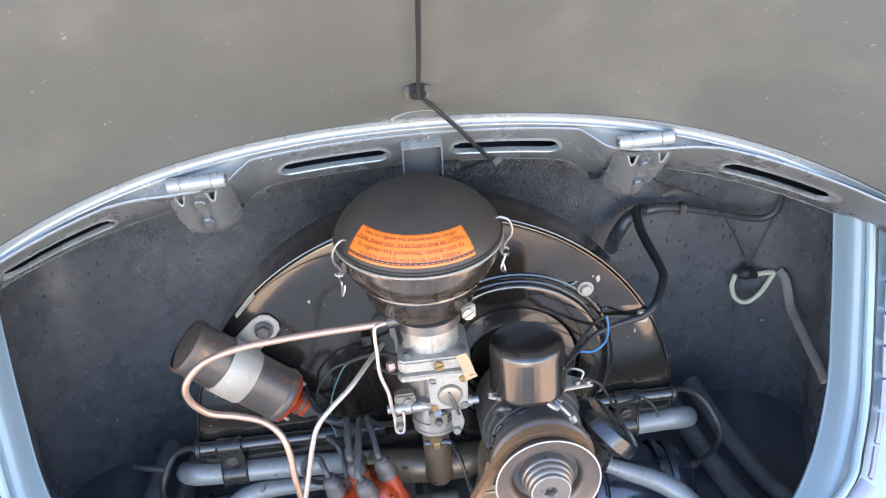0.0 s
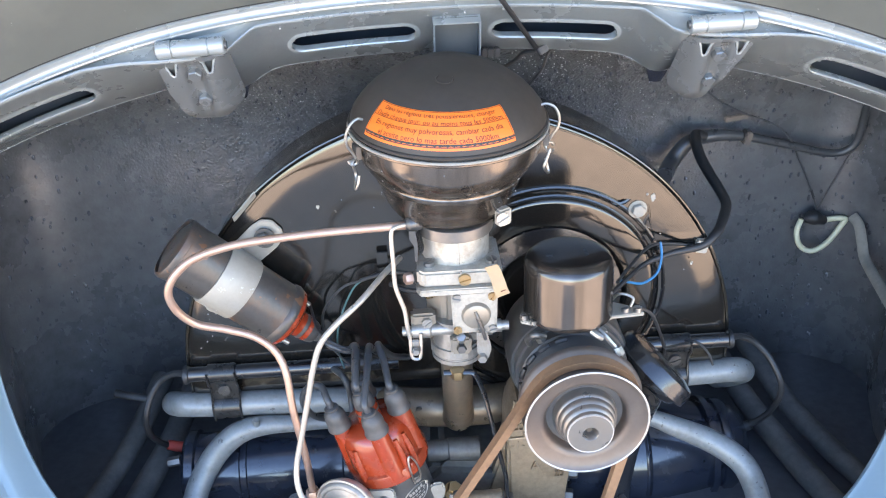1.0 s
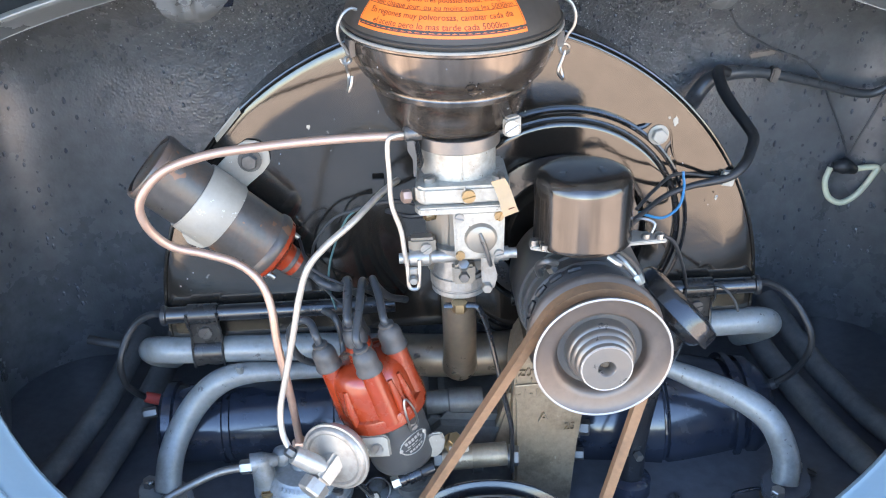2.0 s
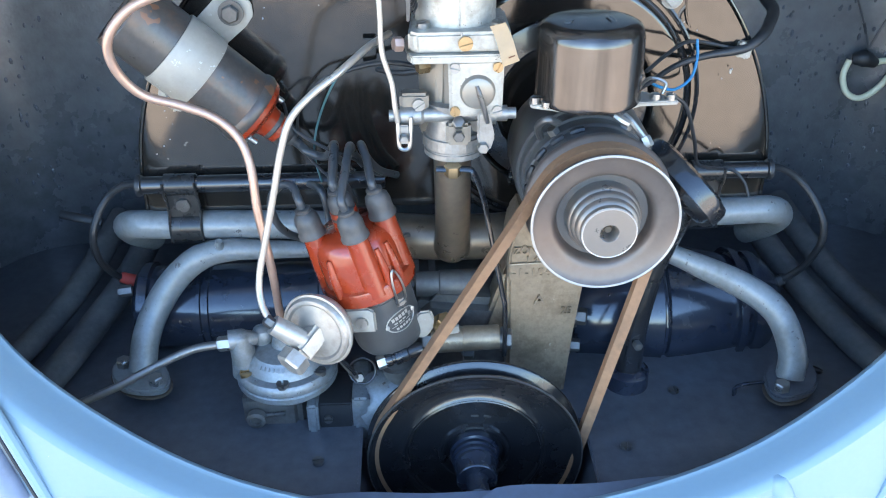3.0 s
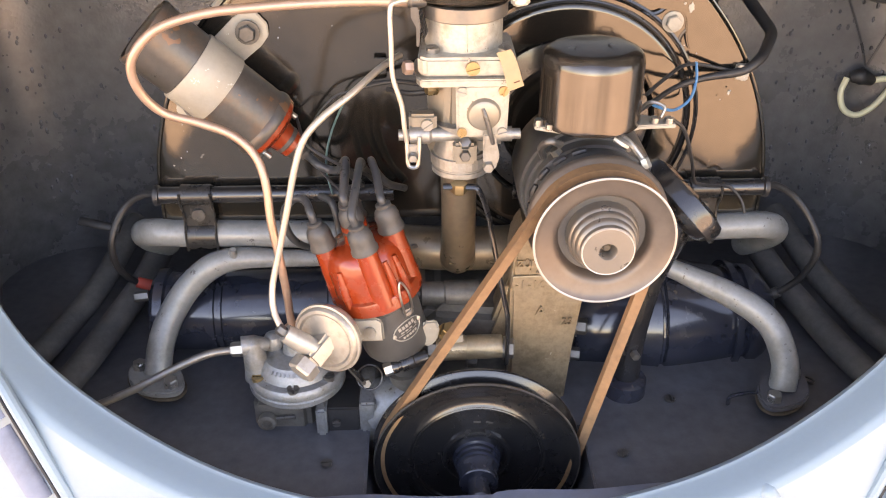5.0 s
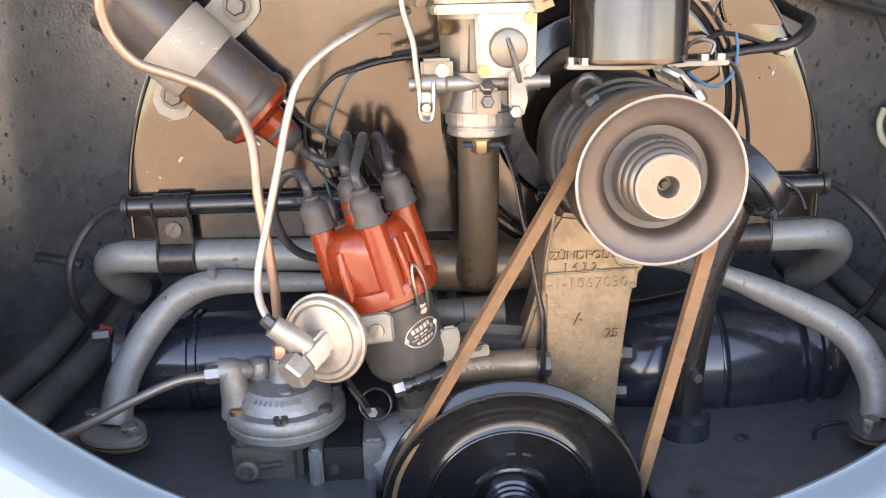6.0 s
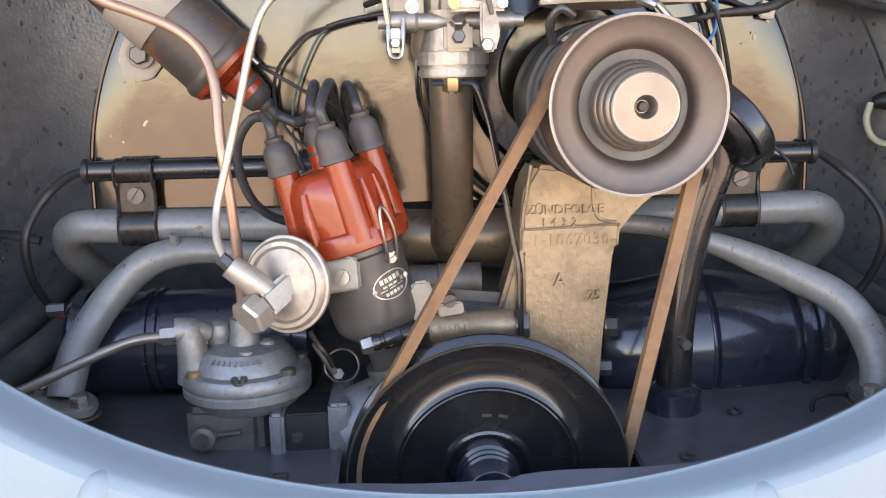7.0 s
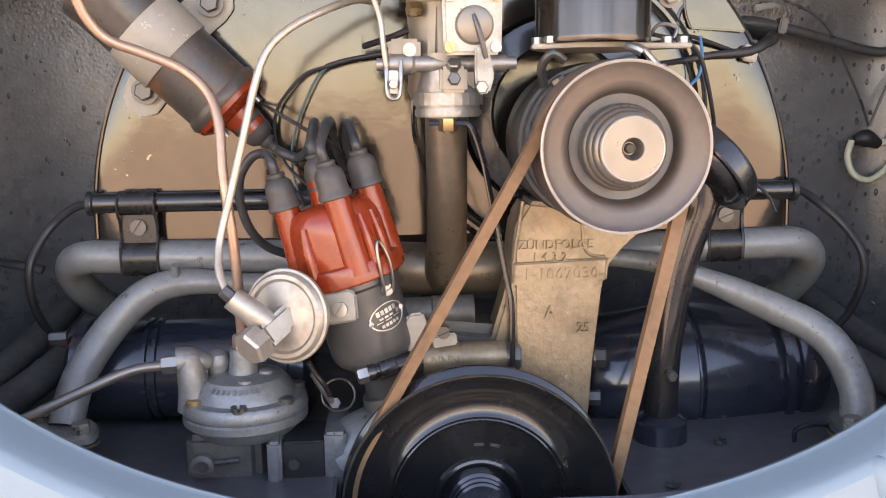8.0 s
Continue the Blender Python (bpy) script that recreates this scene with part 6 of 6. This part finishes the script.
solo("wire_sleeve", sweep([(-0.090, 0.690, 0.6240), (-0.078, 0.690, 0.6275), (-0.0645, 0.690, 0.6300), (-0.050, 0.685, 0.632), (-0.03, 0.67, 0.634)], 0.0019, 10), RUBBER, (-0.07, 0.69, 0.64), "black sleeved cable end behind the carburettor", "wire")
for s, pts in ((-1, [(-0.262, 0.698, 0.529), (-0.276, 0.705, 0.526), (-0.2916, 0.7095, 0.516), (-0.303, 0.705, 0.502), (-0.310, 0.697, 0.483), (-0.312, 0.702, 0.458), (-0.311, 0.716, 0.437), (-0.306, 0.724, 0.4245)]),
               (1, [(0.257, 0.698, 0.529), (0.272, 0.706, 0.525), (0.290, 0.7095, 0.513), (0.303, 0.702, 0.499), (0.3115, 0.690, 0.480), (0.3145, 0.692, 0.458), (0.311, 0.702, 0.432), (0.302, 0.708, 0.416), (0.294, 0.711, 0.4085)])):
    solo("plug_lead", sweep(pts, 0.0032, 10, 8), RUBBER, pts[0], "black spark plug lead curving out of the wire tube", "wire", "spark plug leads")
solo("plug_sleeve", sweep([(-0.306, 0.726, 0.423), (-0.296, 0.728, 0.418), (-0.282, 0.730, 0.413)], [0.0050, 0.0055, 0.005], 12, 4), RED, (-0.295, 0.728, 0.418), "faded red sleeve on the plug lead", "sleeve")
solo("plug_sleeve", sweep([(0.297, 0.710, 0.4105), (0.290, 0.713, 0.404), (0.284, 0.715, 0.399)], [0.005, 0.0055, 0.005], 12, 4), GENBODY, (0.29, 0.713, 0.404), "dull brown sleeve on the plug lead", "sleeve")

# ---- fuel pump and pipes ----
pump = thing("fuel_pump", (-0.147, 0.615, 0.37), "grey cast fuel pump with screwed round flange", "fuel pump")
U = axis((-0.146, 0.617, 0), (0, 0, 1))
part("flange", lathe([(0, 0.3925), (0.0392, 0.3925), (0.0408, 0.3940), (0.0410, 0.3985), (0.0398, 0.3997), (0.0408, 0.4005), (0.0414, 0.4020), (0.0410, 0.4070), (0.0392, 0.4092), (0.034, 0.410), (0, 0.410)], U, 48), PUMP, pump)
part("dome", lathe([(0.034, 0.408), (0.031, 0.416), (0.026, 0.422), (0.016, 0.424), (0, 0.424)], U, 40), PUMP, pump)
for a in (272, 325, 20, 140, 214, 80):
    part("flange_screw", slotted(0.0050, 0.004, axis((-0.146 + 0.0355 * math.cos(radians(a)), 0.617 + 0.0355 * math.sin(radians(a)), 0.408), (0, 0, 1), a * 1.7)), CLAMP if a != 214 else BRASS, pump)
for k in range(9):
    a = radians(236 + 7.5 * k)
    part("raised_mark", block(0.0022, 0.0036, 0.0012, Matrix.Translation((-0.146 + 0.0292 * math.cos(a), 0.617 + 0.0292 * math.sin(a), 0.4187)) @ Matrix.Rotation(a - math.pi / 2, 4, "Z") @ Matrix.Rotation(radians(-45), 4, "X"), 0.0004), PUMP, pump)
part("inlet_block", sweep([(-0.1775, 0.609, 0.402), (-0.1775, 0.609, 0.414), (-0.1785, 0.609, 0.430), (-0.1790, 0.609, 0.439), (-0.1790, 0.609, 0.4425)], [0.0112, 0.0102, 0.0092, 0.0082, 0.0040], 20, 3), PUMP, pump)
part("inlet_boss", sweep([(-0.187, 0.607, 0.436), (-0.178, 0.609, 0.436), (-0.168, 0.614, 0.432)], [0.0082, 0.0075, 0.0055], 16, 3), PUMP, pump)
part("valve_dome", lathe([(0, 0.410), (0.0112, 0.410), (0.0108, 0.4175), (0.0088, 0.4195), (0.0068, 0.4220), (0.0068, 0.4240), (0.0084, 0.4275), (0.0086, 0.4315), (0.0070, 0.4358), (0.004, 0.4378), (0, 0.4383)], axis((-0.1635, 0.6215, 0), (0, 0, 1)), 28), PUMP, pump)
part("outlet", lathe([(0, 0.412), (0.0118, 0.412), (0.0104, 0.421), (0.0088, 0.433), (0.0084, 0.4405), (0, 0.4405)], axis((-0.1462, 0.617, 0), (0, 0, 1)), 28), PUMP, pump)
part("outlet_nut", hexa(0.0066, 0.010, axis((-0.1462, 0.617, 0.4395), (0, 0, 1))), COPPER, pump, "copper coloured pipe nut")
part("small_boss", lathe([(0, 0.411), (0.0055, 0.411), (0.0045, 0.4255), (0, 0.4275)], axis((-0.1315, 0.614, 0), (0, 0, 1)), 18), PUMP, pump)
part("small_boss", lathe([(0, 0.410), (0.0055, 0.410), (0.0048, 0.4240), (0, 0.4265)], axis((-0.1425, 0.598, 0), (0, 0, 1)), 18), PUMP, pump)
part("inlet_nut", hexa(0.0062, 0.010, axis((-0.186, 0.606, 0.434), (-1, -0.05, -0.05))), STEEL, pump, "bright inlet nut")
part("lower_flange", lathe([(0, 0.384), (0.030, 0.384), (0.034, 0.388), (0.036, 0.393), (0, 0.393)], U, 40), PUMP, pump)
part("lower_body", prism([(-0.036, -0.02), (0.010, -0.022), (0.018, -0.01), (0.018, 0.02), (-0.02, 0.024), (-0.034, 0.012)], 0.034, pose(-0.146, 0.613, 0.355), 0.004), CASE, pump, "oily lower body")
part("lever_boss", lathe([(0, 0), (0.0075, 0), (0.0075, 0.006), (0.0045, 0.007), (0.0045, 0.004), (0, 0.004)], axis((-0.170, 0.590, 0.372), REAR), 20), CASE, pump)
part("lever_pin", lathe([(0, 0), (0.002, 0), (0.002, 0.018), (0, 0.018)], axis((-0.165, 0.590, 0.372), (1, 0, 0.1)), 10), CLAMP, pump)
part("side_flange", block(0.009, 0.046, 0.052, pose(-0.1240, 0.603, 0.336), 0.002), PUMP, pump, "pale mounting flange")
part("flange_nut", hexa(0.0070, 0.012, axis((-0.129, 0.592, 0.349), (-1, -0.1, 0)), 0.009), CLAMP, pump)
part("spacer", block(0.027, 0.040, 0.046, pose(-0.106, 0.605, 0.340), 0.0012), RUBBER, pump, "dark bakelite spacer")
part("spacer_screw", slotted(0.0035, 0.003, axis((-0.112, 0.5845, 0.372), REAR)), CLAMP, pump)
part("case_flange", block(0.014, 0.050, 0.054, pose(-0.0855, 0.608, 0.338), 0.002), PUMP, pump)
solo("fuel_pipe", sweep([(-0.036, 0.618, 0.713), (-0.065, 0.608, 0.717), (-0.10, 0.606, 0.717), (-0.14, 0.605, 0.715), (-0.18, 0.604, 0.711), (-0.212, 0.602, 0.701), (-0.230, 0.599, 0.682), (-0.231, 0.604, 0.660), (-0.219, 0.610, 0.640), (-0.196, 0.614, 0.630), (-0.174, 0.615, 0.620), (-0.159, 0.612, 0.606), (-0.152, 0.606, 0.587), (-0.150, 0.600, 0.555), (-0.146, 0.598, 0.52), (-0.1445, 0.602, 0.485), (-0.1460, 0.612, 0.464), (-0.1462, 0.617, 0.446)], 0.0033, 14, 6), COPPER, (-0.15, 0.6, 0.6),
     "copper fuel pipe looping round the coil to the pump", "pipe")
e = N @ Vector((0, 0, 0.013)) + Vector((-0.022, -0.003, 0.020))
solo("vacuum_pipe", sweep([(-0.052, 0.655, 0.664), (-0.066, 0.630, 0.663), (-0.085, 0.605, 0.654), (-0.104, 0.592, 0.643), (-0.118, 0.586, 0.629), (-0.126, 0.583, 0.608), (-0.133, 0.580, 0.58), (-0.142, 0.576, 0.545), (-0.149, 0.571, 0.517), (-0.148, 0.562, 0.500), e, e + Vector((0.004, 0.001, -0.004))], 0.0025, 12, 6), SILVER, (-0.13, 0.58, 0.58),
     "bright plated vacuum pipe down to the canister", "pipe")
part("pipe_nut", hexa(0.0042, 0.007, axis(e, (-0.6, 0, 0.6))), CLAMP, bpy.data.objects["vacuum_pipe"])
solo("fuel_hose", sweep([(-0.192, 0.6055, 0.4335), (-0.215, 0.603, 0.431), (-0.245, 0.597, 0.420), (-0.275, 0.588, 0.408), (-0.31, 0.580, 0.396), (-0.335, 0.578, 0.386)], 0.0034, 12), DULLPIPE, (-0.2, 0.605, 0.43), "dull metal fuel line from the pump", "pipe")

# ---- crankcase, cross tube, rod ----
case = thing("crankcase", (0, 0.68, 0.36), "oily dark cast crankcase behind the pulley", "crankcase")
part("block", prism([(-0.075, 0.33), (0.082, 0.33), (0.082, 0.40), (0.07, 0.44), (-0.03, 0.45), (-0.065, 0.42)], -0.10, Matrix(((1, 0, 0, 0), (0, 0, -1, 0.635), (0, 1, 0, 0), (0, 0, 0, 1))), 0.008), CASE, case)
part("pump_arch", sweep([(-0.078, 0.606, 0.366), (-0.058, 0.604, 0.378), (-0.035, 0.606, 0.384)], [0.026, 0.024, 0.018], 18, 4), PUMP, case)
part("distributor_neck", lathe([(0, -0.07), (0.020, -0.07), (0.017, -0.02), (0, -0.02)], D, 24), CASE, case)
BR = axis((-0.0828, 0.590, 0.4147), (0.1, -0.9, 0.4))
part("breather_ring", sweep([BR @ Vector((0.0104 * math.cos(k * math.pi / 16), 0.0104 * math.sin(k * math.pi / 16), 0)) for k in range(33)], 0.0009, 8, 0), BLACK, case, "thin black wire ring")
part("breather_nut", hexa(0.004, 0.005, axis((-0.0855, 0.590, 0.409), (0.1, -0.9, 0.4))), CLAMP, case)
part("breather_stay", sweep([(-0.098, 0.582, 0.432), (-0.093, 0.584, 0.422), (-0.087, 0.587, 0.411)], 0.0022, 8), CLAMP, case)
tube = thing("cross_tube", (0, 0.6, 0.435), "dull alloy cross tube clamped beside the stand", "tube")
part("sleeve", lathe([(0, 0), (0.0095, 0), (0.0102, 0.002), (0.0102, 0.024), (0.0096, 0.025), (0.0102, 0.026), (0.0098, 0.054), (0, 0.054)], axis((-0.028, 0.604, 0.432), (1, 0, 0.03)), 28), STAND, tube)
part("end_nut", hexa(0.0085, 0.008, axis((-0.028, 0.604, 0.432), (-1, 0, 0)), 0.0095), CLAMP, tube)
part("end_nut", hexa(0.0085, 0.008, axis((0.028, 0.601, 0.4335), (1, -0.1, 0)), 0.0095), CLAMP, tube)
part("upper_nut", hexa(0.0068, 0.008, axis((-0.018, 0.605, 0.4475), (0.2, -0.5, 1)), 0.009), BRASS, tube)
part("marks", lettering("NNN", 0.008, lambda x, y, h: Vector((-0.014 + x, 0.5940 - h + y * y * 20, 0.434 + y)), 0.0005), STAND, tube)
solo("upper_sleeve", lathe([(0, -0.004), (0.005, -0.004), (0.005, 0), (0.0105, 0.001), (0.0105, 0.020), (0.0115, 0.021), (0.0115, 0.050), (0, 0.050)], axis((-0.040, 0.655, 0.452), (1, 0, 0.0)), 24), CASE, (-0.04, 0.655, 0.45), "dull grey cylinder below the manifold", "cylinder")
solo("stay_rod", sweep([(-0.022, 0.596, 0.5855), (-0.004, 0.595, 0.5855), (0.004, 0.594, 0.583), (0.011, 0.594, 0.563), (0.0145, 0.593, 0.545), (0.0255, 0.592, 0.487), (0.0285, 0.591, 0.470), (0.0290, 0.591, 0.445), (0.0290, 0.592, 0.424)], 0.0024, 10, 4, flat=0.6), BLACK, (0, 0.594, 0.58), "thin bent black stay from riser to cross tube", "rod")

# ---- oil filler ----
oil = thing("oil_filler", (0.145, 0.62, 0.37), "black oil filler pipe with thick round cap", "oil filler")
OW = Vector((0.74, 0.13, 0.66)).normalized()
OC = Vector((0.163, 0.622, 0.558))
O = axis(OC, OW)
part("pipe", sweep([(0.139, 0.630, 0.362), (0.1395, 0.630, 0.40), (0.1415, 0.629, 0.43), (0.1450, 0.628, 0.46), (0.1490, 0.626, 0.487), (0.1555, 0.624, 0.512), (0.160, 0.623, 0.528), (0.1605, 0.6225, 0.545)], [0.0125, 0.0115, 0.0108, 0.0108, 0.0112, 0.0118, 0.0125, 0.014], 18), BLACK, oil)
cap = part("cap", lathe([(0.0, -0.0065), (0.0375, -0.0065), (0.0392, -0.0072), (0.0398, -0.0058), (0.0392, -0.0045), (0.0385, 0.004), (0.0362, 0.0075), (0.028, 0.0098), (0, 0.0105)], O, 56), BLACK, oil, "thick glossy black cap")
part("cup", lathe([(0, -0.0150), (0.026, -0.0150), (0.0295, -0.0140), (0.0325, -0.0110), (0.0340, -0.0066), (0, -0.0066)], O, 48), BLACK, cap)
part("base", lathe([(0, 0), (0.019, 0), (0.0185, 0.016), (0.0125, 0.02), (0, 0.02)], axis((0.139, 0.630, 0.360), (0, 0, 1)), 28), TIN, oil)
part("drain_screw", hexa(0.004, 0.006, axis((0.1405, 0.618, 0.412), (0.2, -1, 0))), CLAMP, oil)

# ---- cylinder tins and side hoses low in the bay ----
solo("cylinder_cover", lathe([(0, 0), (0.036, 0), (0.040, 0.004), (0.040, 0.012), (0.037, 0.014), (0.037, 0.16), (0.040, 0.162), (0.040, 0.172), (0.03, 0.178), (0, 0.178)], axis((-0.285, 0.712, 0.400), (1, 0, 0)), 40), TIN, (-0.2, 0.71, 0.4), "black round cylinder cover tin", "engine tin", "cylinder covers")
part("cover_bolt", hexa(0.005, 0.012, axis((-0.285, 0.690, 0.432), (-1, -0.2, 0))), CLAMP, bpy.data.objects["cylinder_cover"])
for x in (-0.2285, -0.2215):
    part("cover_rib", lathe([(0.0368, -0.0022), (0.0396, -0.0014), (0.0396, 0.0014), (0.0368, 0.0022)], axis((x, 0.712, 0.400), (1, 0, 0)), 40), TIN, bpy.data.objects["cylinder_cover"])
cover2 = solo("cylinder_cover", lathe([(0, 0), (0.044, 0), (0.047, 0.004), (0.050, 0.03), (0.0570, 0.072), (0.0578, 0.077), (0.0545, 0.079), (0.0545, 0.081), (0.0575, 0.083), (0.0560, 0.098), (0.0500, 0.13), (0.0455, 0.15), (0.0455, 0.160), (0.049, 0.161), (0.049, 0.170), (0.042, 0.18), (0.03, 0.19), (0, 0.19)], axis((0.100, 0.715, 0.382), (1, 0, 0)), 48), TIN, (0.19, 0.7, 0.4), "black pressed cylinder cover tin with a crease", "engine tin", "cylinder covers")
part("cover_crease", sweep([(0.180, 0.662, 0.395), (0.179, 0.672, 0.417), (0.178, 0.695, 0.434)], 0.0014, 8), TIN, cover2)
part("cover_band", lathe([(0.049, -0.003), (0.0525, -0.003), (0.0525, 0.003), (0.049, 0.003)], axis((0.250, 0.715, 0.382), (1, 0, 0)), 40), TIN, cover2)
for s in (-1, 1):
    solo("side_hose", sweep([(s * 0.296, 0.84, 0.424), (s * 0.314, 0.77, 0.397), (s * 0.332, 0.715, 0.383), (s * 0.346, 0.66, 0.377), (s * 0.357, 0.62, 0.3755)], [0.0125, 0.0128, 0.0128, 0.0128, 0.0120], 18), HOSE, (s * 0.34, 0.68, 0.37), "dusty dark grey hose at the side of the engine", "hose", "side hoses")
    solo("side_hose", sweep([(s * 0.338, 0.85, 0.420), (s * 0.3586, 0.77, 0.393), (s * 0.378, 0.71, 0.381), (s * 0.394, 0.66, 0.378), (s * 0.404, 0.62, 0.377)], 0.0118, 16), HOSE, (s * 0.38, 0.7, 0.37), "dusty dark hose beside the bay wall", "hose", "side hoses")

# ---- wiring on the firewall ----
solo("main_cable", sweep([(0.225, 0.84, 0.640), (0.241, 0.870, 0.642), (0.259, 0.876, 0.661), (0.286, 0.877, 0.667), (0.320, 0.878, 0.6635), (0.366, 0.878, 0.652), (0.410, 0.876, 0.640), (0.431, 0.872, 0.642), (0.441, 0.868, 0.658), (0.441, 0.862, 0.70), (0.440, 0.84, 0.74)], [0.0085, 0.0085, 0.008, 0.007, 0.005, 0.0046, 0.0046, 0.0044, 0.0042, 0.004, 0.004], 14), LEAD, (0.3, 0.88, 0.67), "thick black cable along the firewall", "wire")
solo("cable_clip", block(0.008, 0.013, 0.0145, pose(0.3205, 0.8755, 0.6567, 0, 12, 0), 0.0012), CLAMP, (0.322, 0.878, 0.66), "dull metal clip round the thick cable", "clip")
solo("cable_tab", block(0.026, 0.003, 0.006, pose(0.312, 0.884, 0.680, 0, -8, 0), 0.001), CLAMP, (0.312, 0.884, 0.68), "bent metal tab above the cable", "clip")
gencable = solo("generator_cable", sweep([(0.275, 0.874, 0.668), (0.2635, 0.868, 0.672), (0.259, 0.840, 0.664), (0.2600, 0.810, 0.656), (0.2625, 0.780, 0.649), (0.261, 0.755, 0.646), (0.2525, 0.735, 0.643), (0.238, 0.710, 0.639), (0.221, 0.700, 0.632), (0.19, 0.694, 0.629), (0.165, 0.685, 0.625), (0.140, 0.660, 0.622), (0.118, 0.635, 0.622)], [0.0056, 0.0056, 0.0056, 0.0054, 0.005, 0.005, 0.005, 0.0045, 0.0038, 0.0028, 0.0022, 0.0020, 0.0020], 12), RUBBER, (0.22, 0.75, 0.66), "black cable running to the regulator", "wire")
part("sleeve_clip", block(0.011, 0.012, 0.012, pose(0.221, 0.705, 0.6245, 0, 10, 0), 0.001), BAND, gencable, "pale metal clip")
solo("branch_wire", sweep([(0.215, 0.704, 0.631), (0.175, 0.690, 0.642), (0.150, 0.665, 0.640), (0.128, 0.632, 0.640)], 0.0015, 8), RUBBER, (0.18, 0.69, 0.64), "thin black wire above the generator cable", "wire")
solo("blue_wire", sweep([(0.1806, 0.692, 0.643), (0.182, 0.69, 0.6287), (0.1785, 0.688, 0.6135), (0.1661, 0.685, 0.6056), (0.1521, 0.68, 0.6101), (0.1413, 0.672, 0.6175)], 0.0012, 8), BLUEWIRE, (0.187, 0.697, 0.63), "thin bright blue wire looped behind the regulator", "wire")
solo("terminal_wire", sweep([(0.140, 0.600, 0.634), (0.152, 0.606, 0.622), (0.166, 0.622, 0.590), (0.176, 0.64, 0.565), (0.192, 0.665, 0.548), (0.214, 0.685, 0.536)], 0.0014, 8), RUBBER, (0.15, 0.61, 0.62), "thin black wire dropping behind the oil filler", "wire")
solo("wire_whisker", sweep([(0.212, 0.690, 0.535), (0.222, 0.685, 0.536), (0.232, 0.680, 0.526), (0.236, 0.676, 0.515)], 0.0012, 8), RUBBER, (0.22, 0.685, 0.53), "loose wire end by the clamp", "wire")
for pts in (((0.262, 0.850, 0.735), (0.278, 0.864, 0.714), (0.3135, 0.874, 0.692), (0.346, 0.875, 0.678), (0.3685, 0.877, 0.661), (0.385, 0.877, 0.631), (0.403, 0.877, 0.596), (0.414, 0.878, 0.570)), ((0.441, 0.866, 0.700), (0.441, 0.872, 0.652), (0.4335, 0.874, 0.625), (0.4215, 0.876, 0.5915), (0.4148, 0.878, 0.570))):
    solo("thin_wire", sweep(pts, 0.0013, 8), LEAD, pts[0], "thin grey wire hanging on the firewall", "wire", "thin wires on the firewall")
solo("tape_knot", sweep([(0.404, 0.884, 0.556), (0.414, 0.882, 0.558), (0.428, 0.884, 0.552)], [0.005, 0.009, 0.005], 12, 4), RUBBER, (0.414, 0.884, 0.556), "dark taped wire joint", "wire")
solo("cream_wire_loop", sweep([(0.401, 0.884, 0.556), (0.397, 0.882, 0.540), (0.402, 0.878, 0.524), (0.416, 0.876, 0.518), (0.432, 0.876, 0.528), (0.446, 0.878, 0.548), (0.450, 0.880, 0.555), (0.438, 0.882, 0.555), (0.424, 0.884, 0.552)], 0.0032, 12), CREAM, (0.416, 0.88, 0.53), "stiff cream sleeved wire bent into a hook", "wire")
solo("grey_strap", sweep([(0.4535, 0.872, 0.562), (0.4563, 0.86, 0.5560), (0.4556, 0.845, 0.541), (0.4536, 0.83, 0.530), (0.4490, 0.79, 0.524), (0.4402, 0.74, 0.5232), (0.430, 0.69, 0.525)], 0.0058, 12, 6, flat=0.45), STRAP, (0.445, 0.8, 0.56), "grey fabric strap hanging at the bay side", "strap")

# ---- loose water drops on the housing and the air cleaner ----
rng = random.Random(11)
drops = bmesh.new()


def drop(p, nrm, r):
    m = axis(p, nrm)
    lathe([(r, -0.0001), (0.85 * r, 0.4 * r), (0.4 * r, 0.62 * r), (0, 0.68 * r)], m @ Matrix.Diagonal((1, rng.uniform(1.0, 1.5), 1, 1)), 8, drops)


for k in range(34):
    a, r = rng.uniform(0.2, 2.95), rng.uniform(0.19, 0.252)
    drop(Vector((-0.002 + r * math.cos(a), 0.7003 if 0.35 < a < 1.3 else 0.7048, SZ + r * math.sin(a))), Vector(REAR), rng.choice((0.0003, 0.0005, 0.0007)))
for k in range(26):
    a, z = rng.uniform(-2.6, -0.5), rng.uniform(0.733, 0.782)
    r = float(np.interp(z, [0.7310, 0.7440, 0.7524, 0.7556, 0.7600, 0.7655, 0.7705, 0.7828], [0.0518, 0.0562, 0.0608, 0.0638, 0.0668, 0.0698, 0.0716, 0.0730]))
    drop(LEAN @ Vector((r * math.cos(a), r * math.sin(a), z)), Vector((math.cos(a), math.sin(a), -0.3)), rng.choice((0.0003, 0.0004, 0.0006)))
for k in range(11):
    x, v = rng.uniform(-0.3, 0.3), rng.uniform(0.0, 0.1) if k % 3 else rng.uniform(0.75, 0.95)
    p = band_at(x, v)
    drop(p, Vector((0, -0.85, 0.2)), rng.choice((0.0005, 0.0007, 0.0010)))
# opaque pale grey paints the sparkle into the clear drops
solo("loose_drops", drops, mat("drop_sparkle_grey", (0.20, 0.20, 0.20), 0.06, 0.0, 100, 0.05, None, bump=0, coat=1.0), (0, 0.7, 0.7), "small water drops on housing and air cleaner, paled for sparkle", "water drops", kind="stuff")
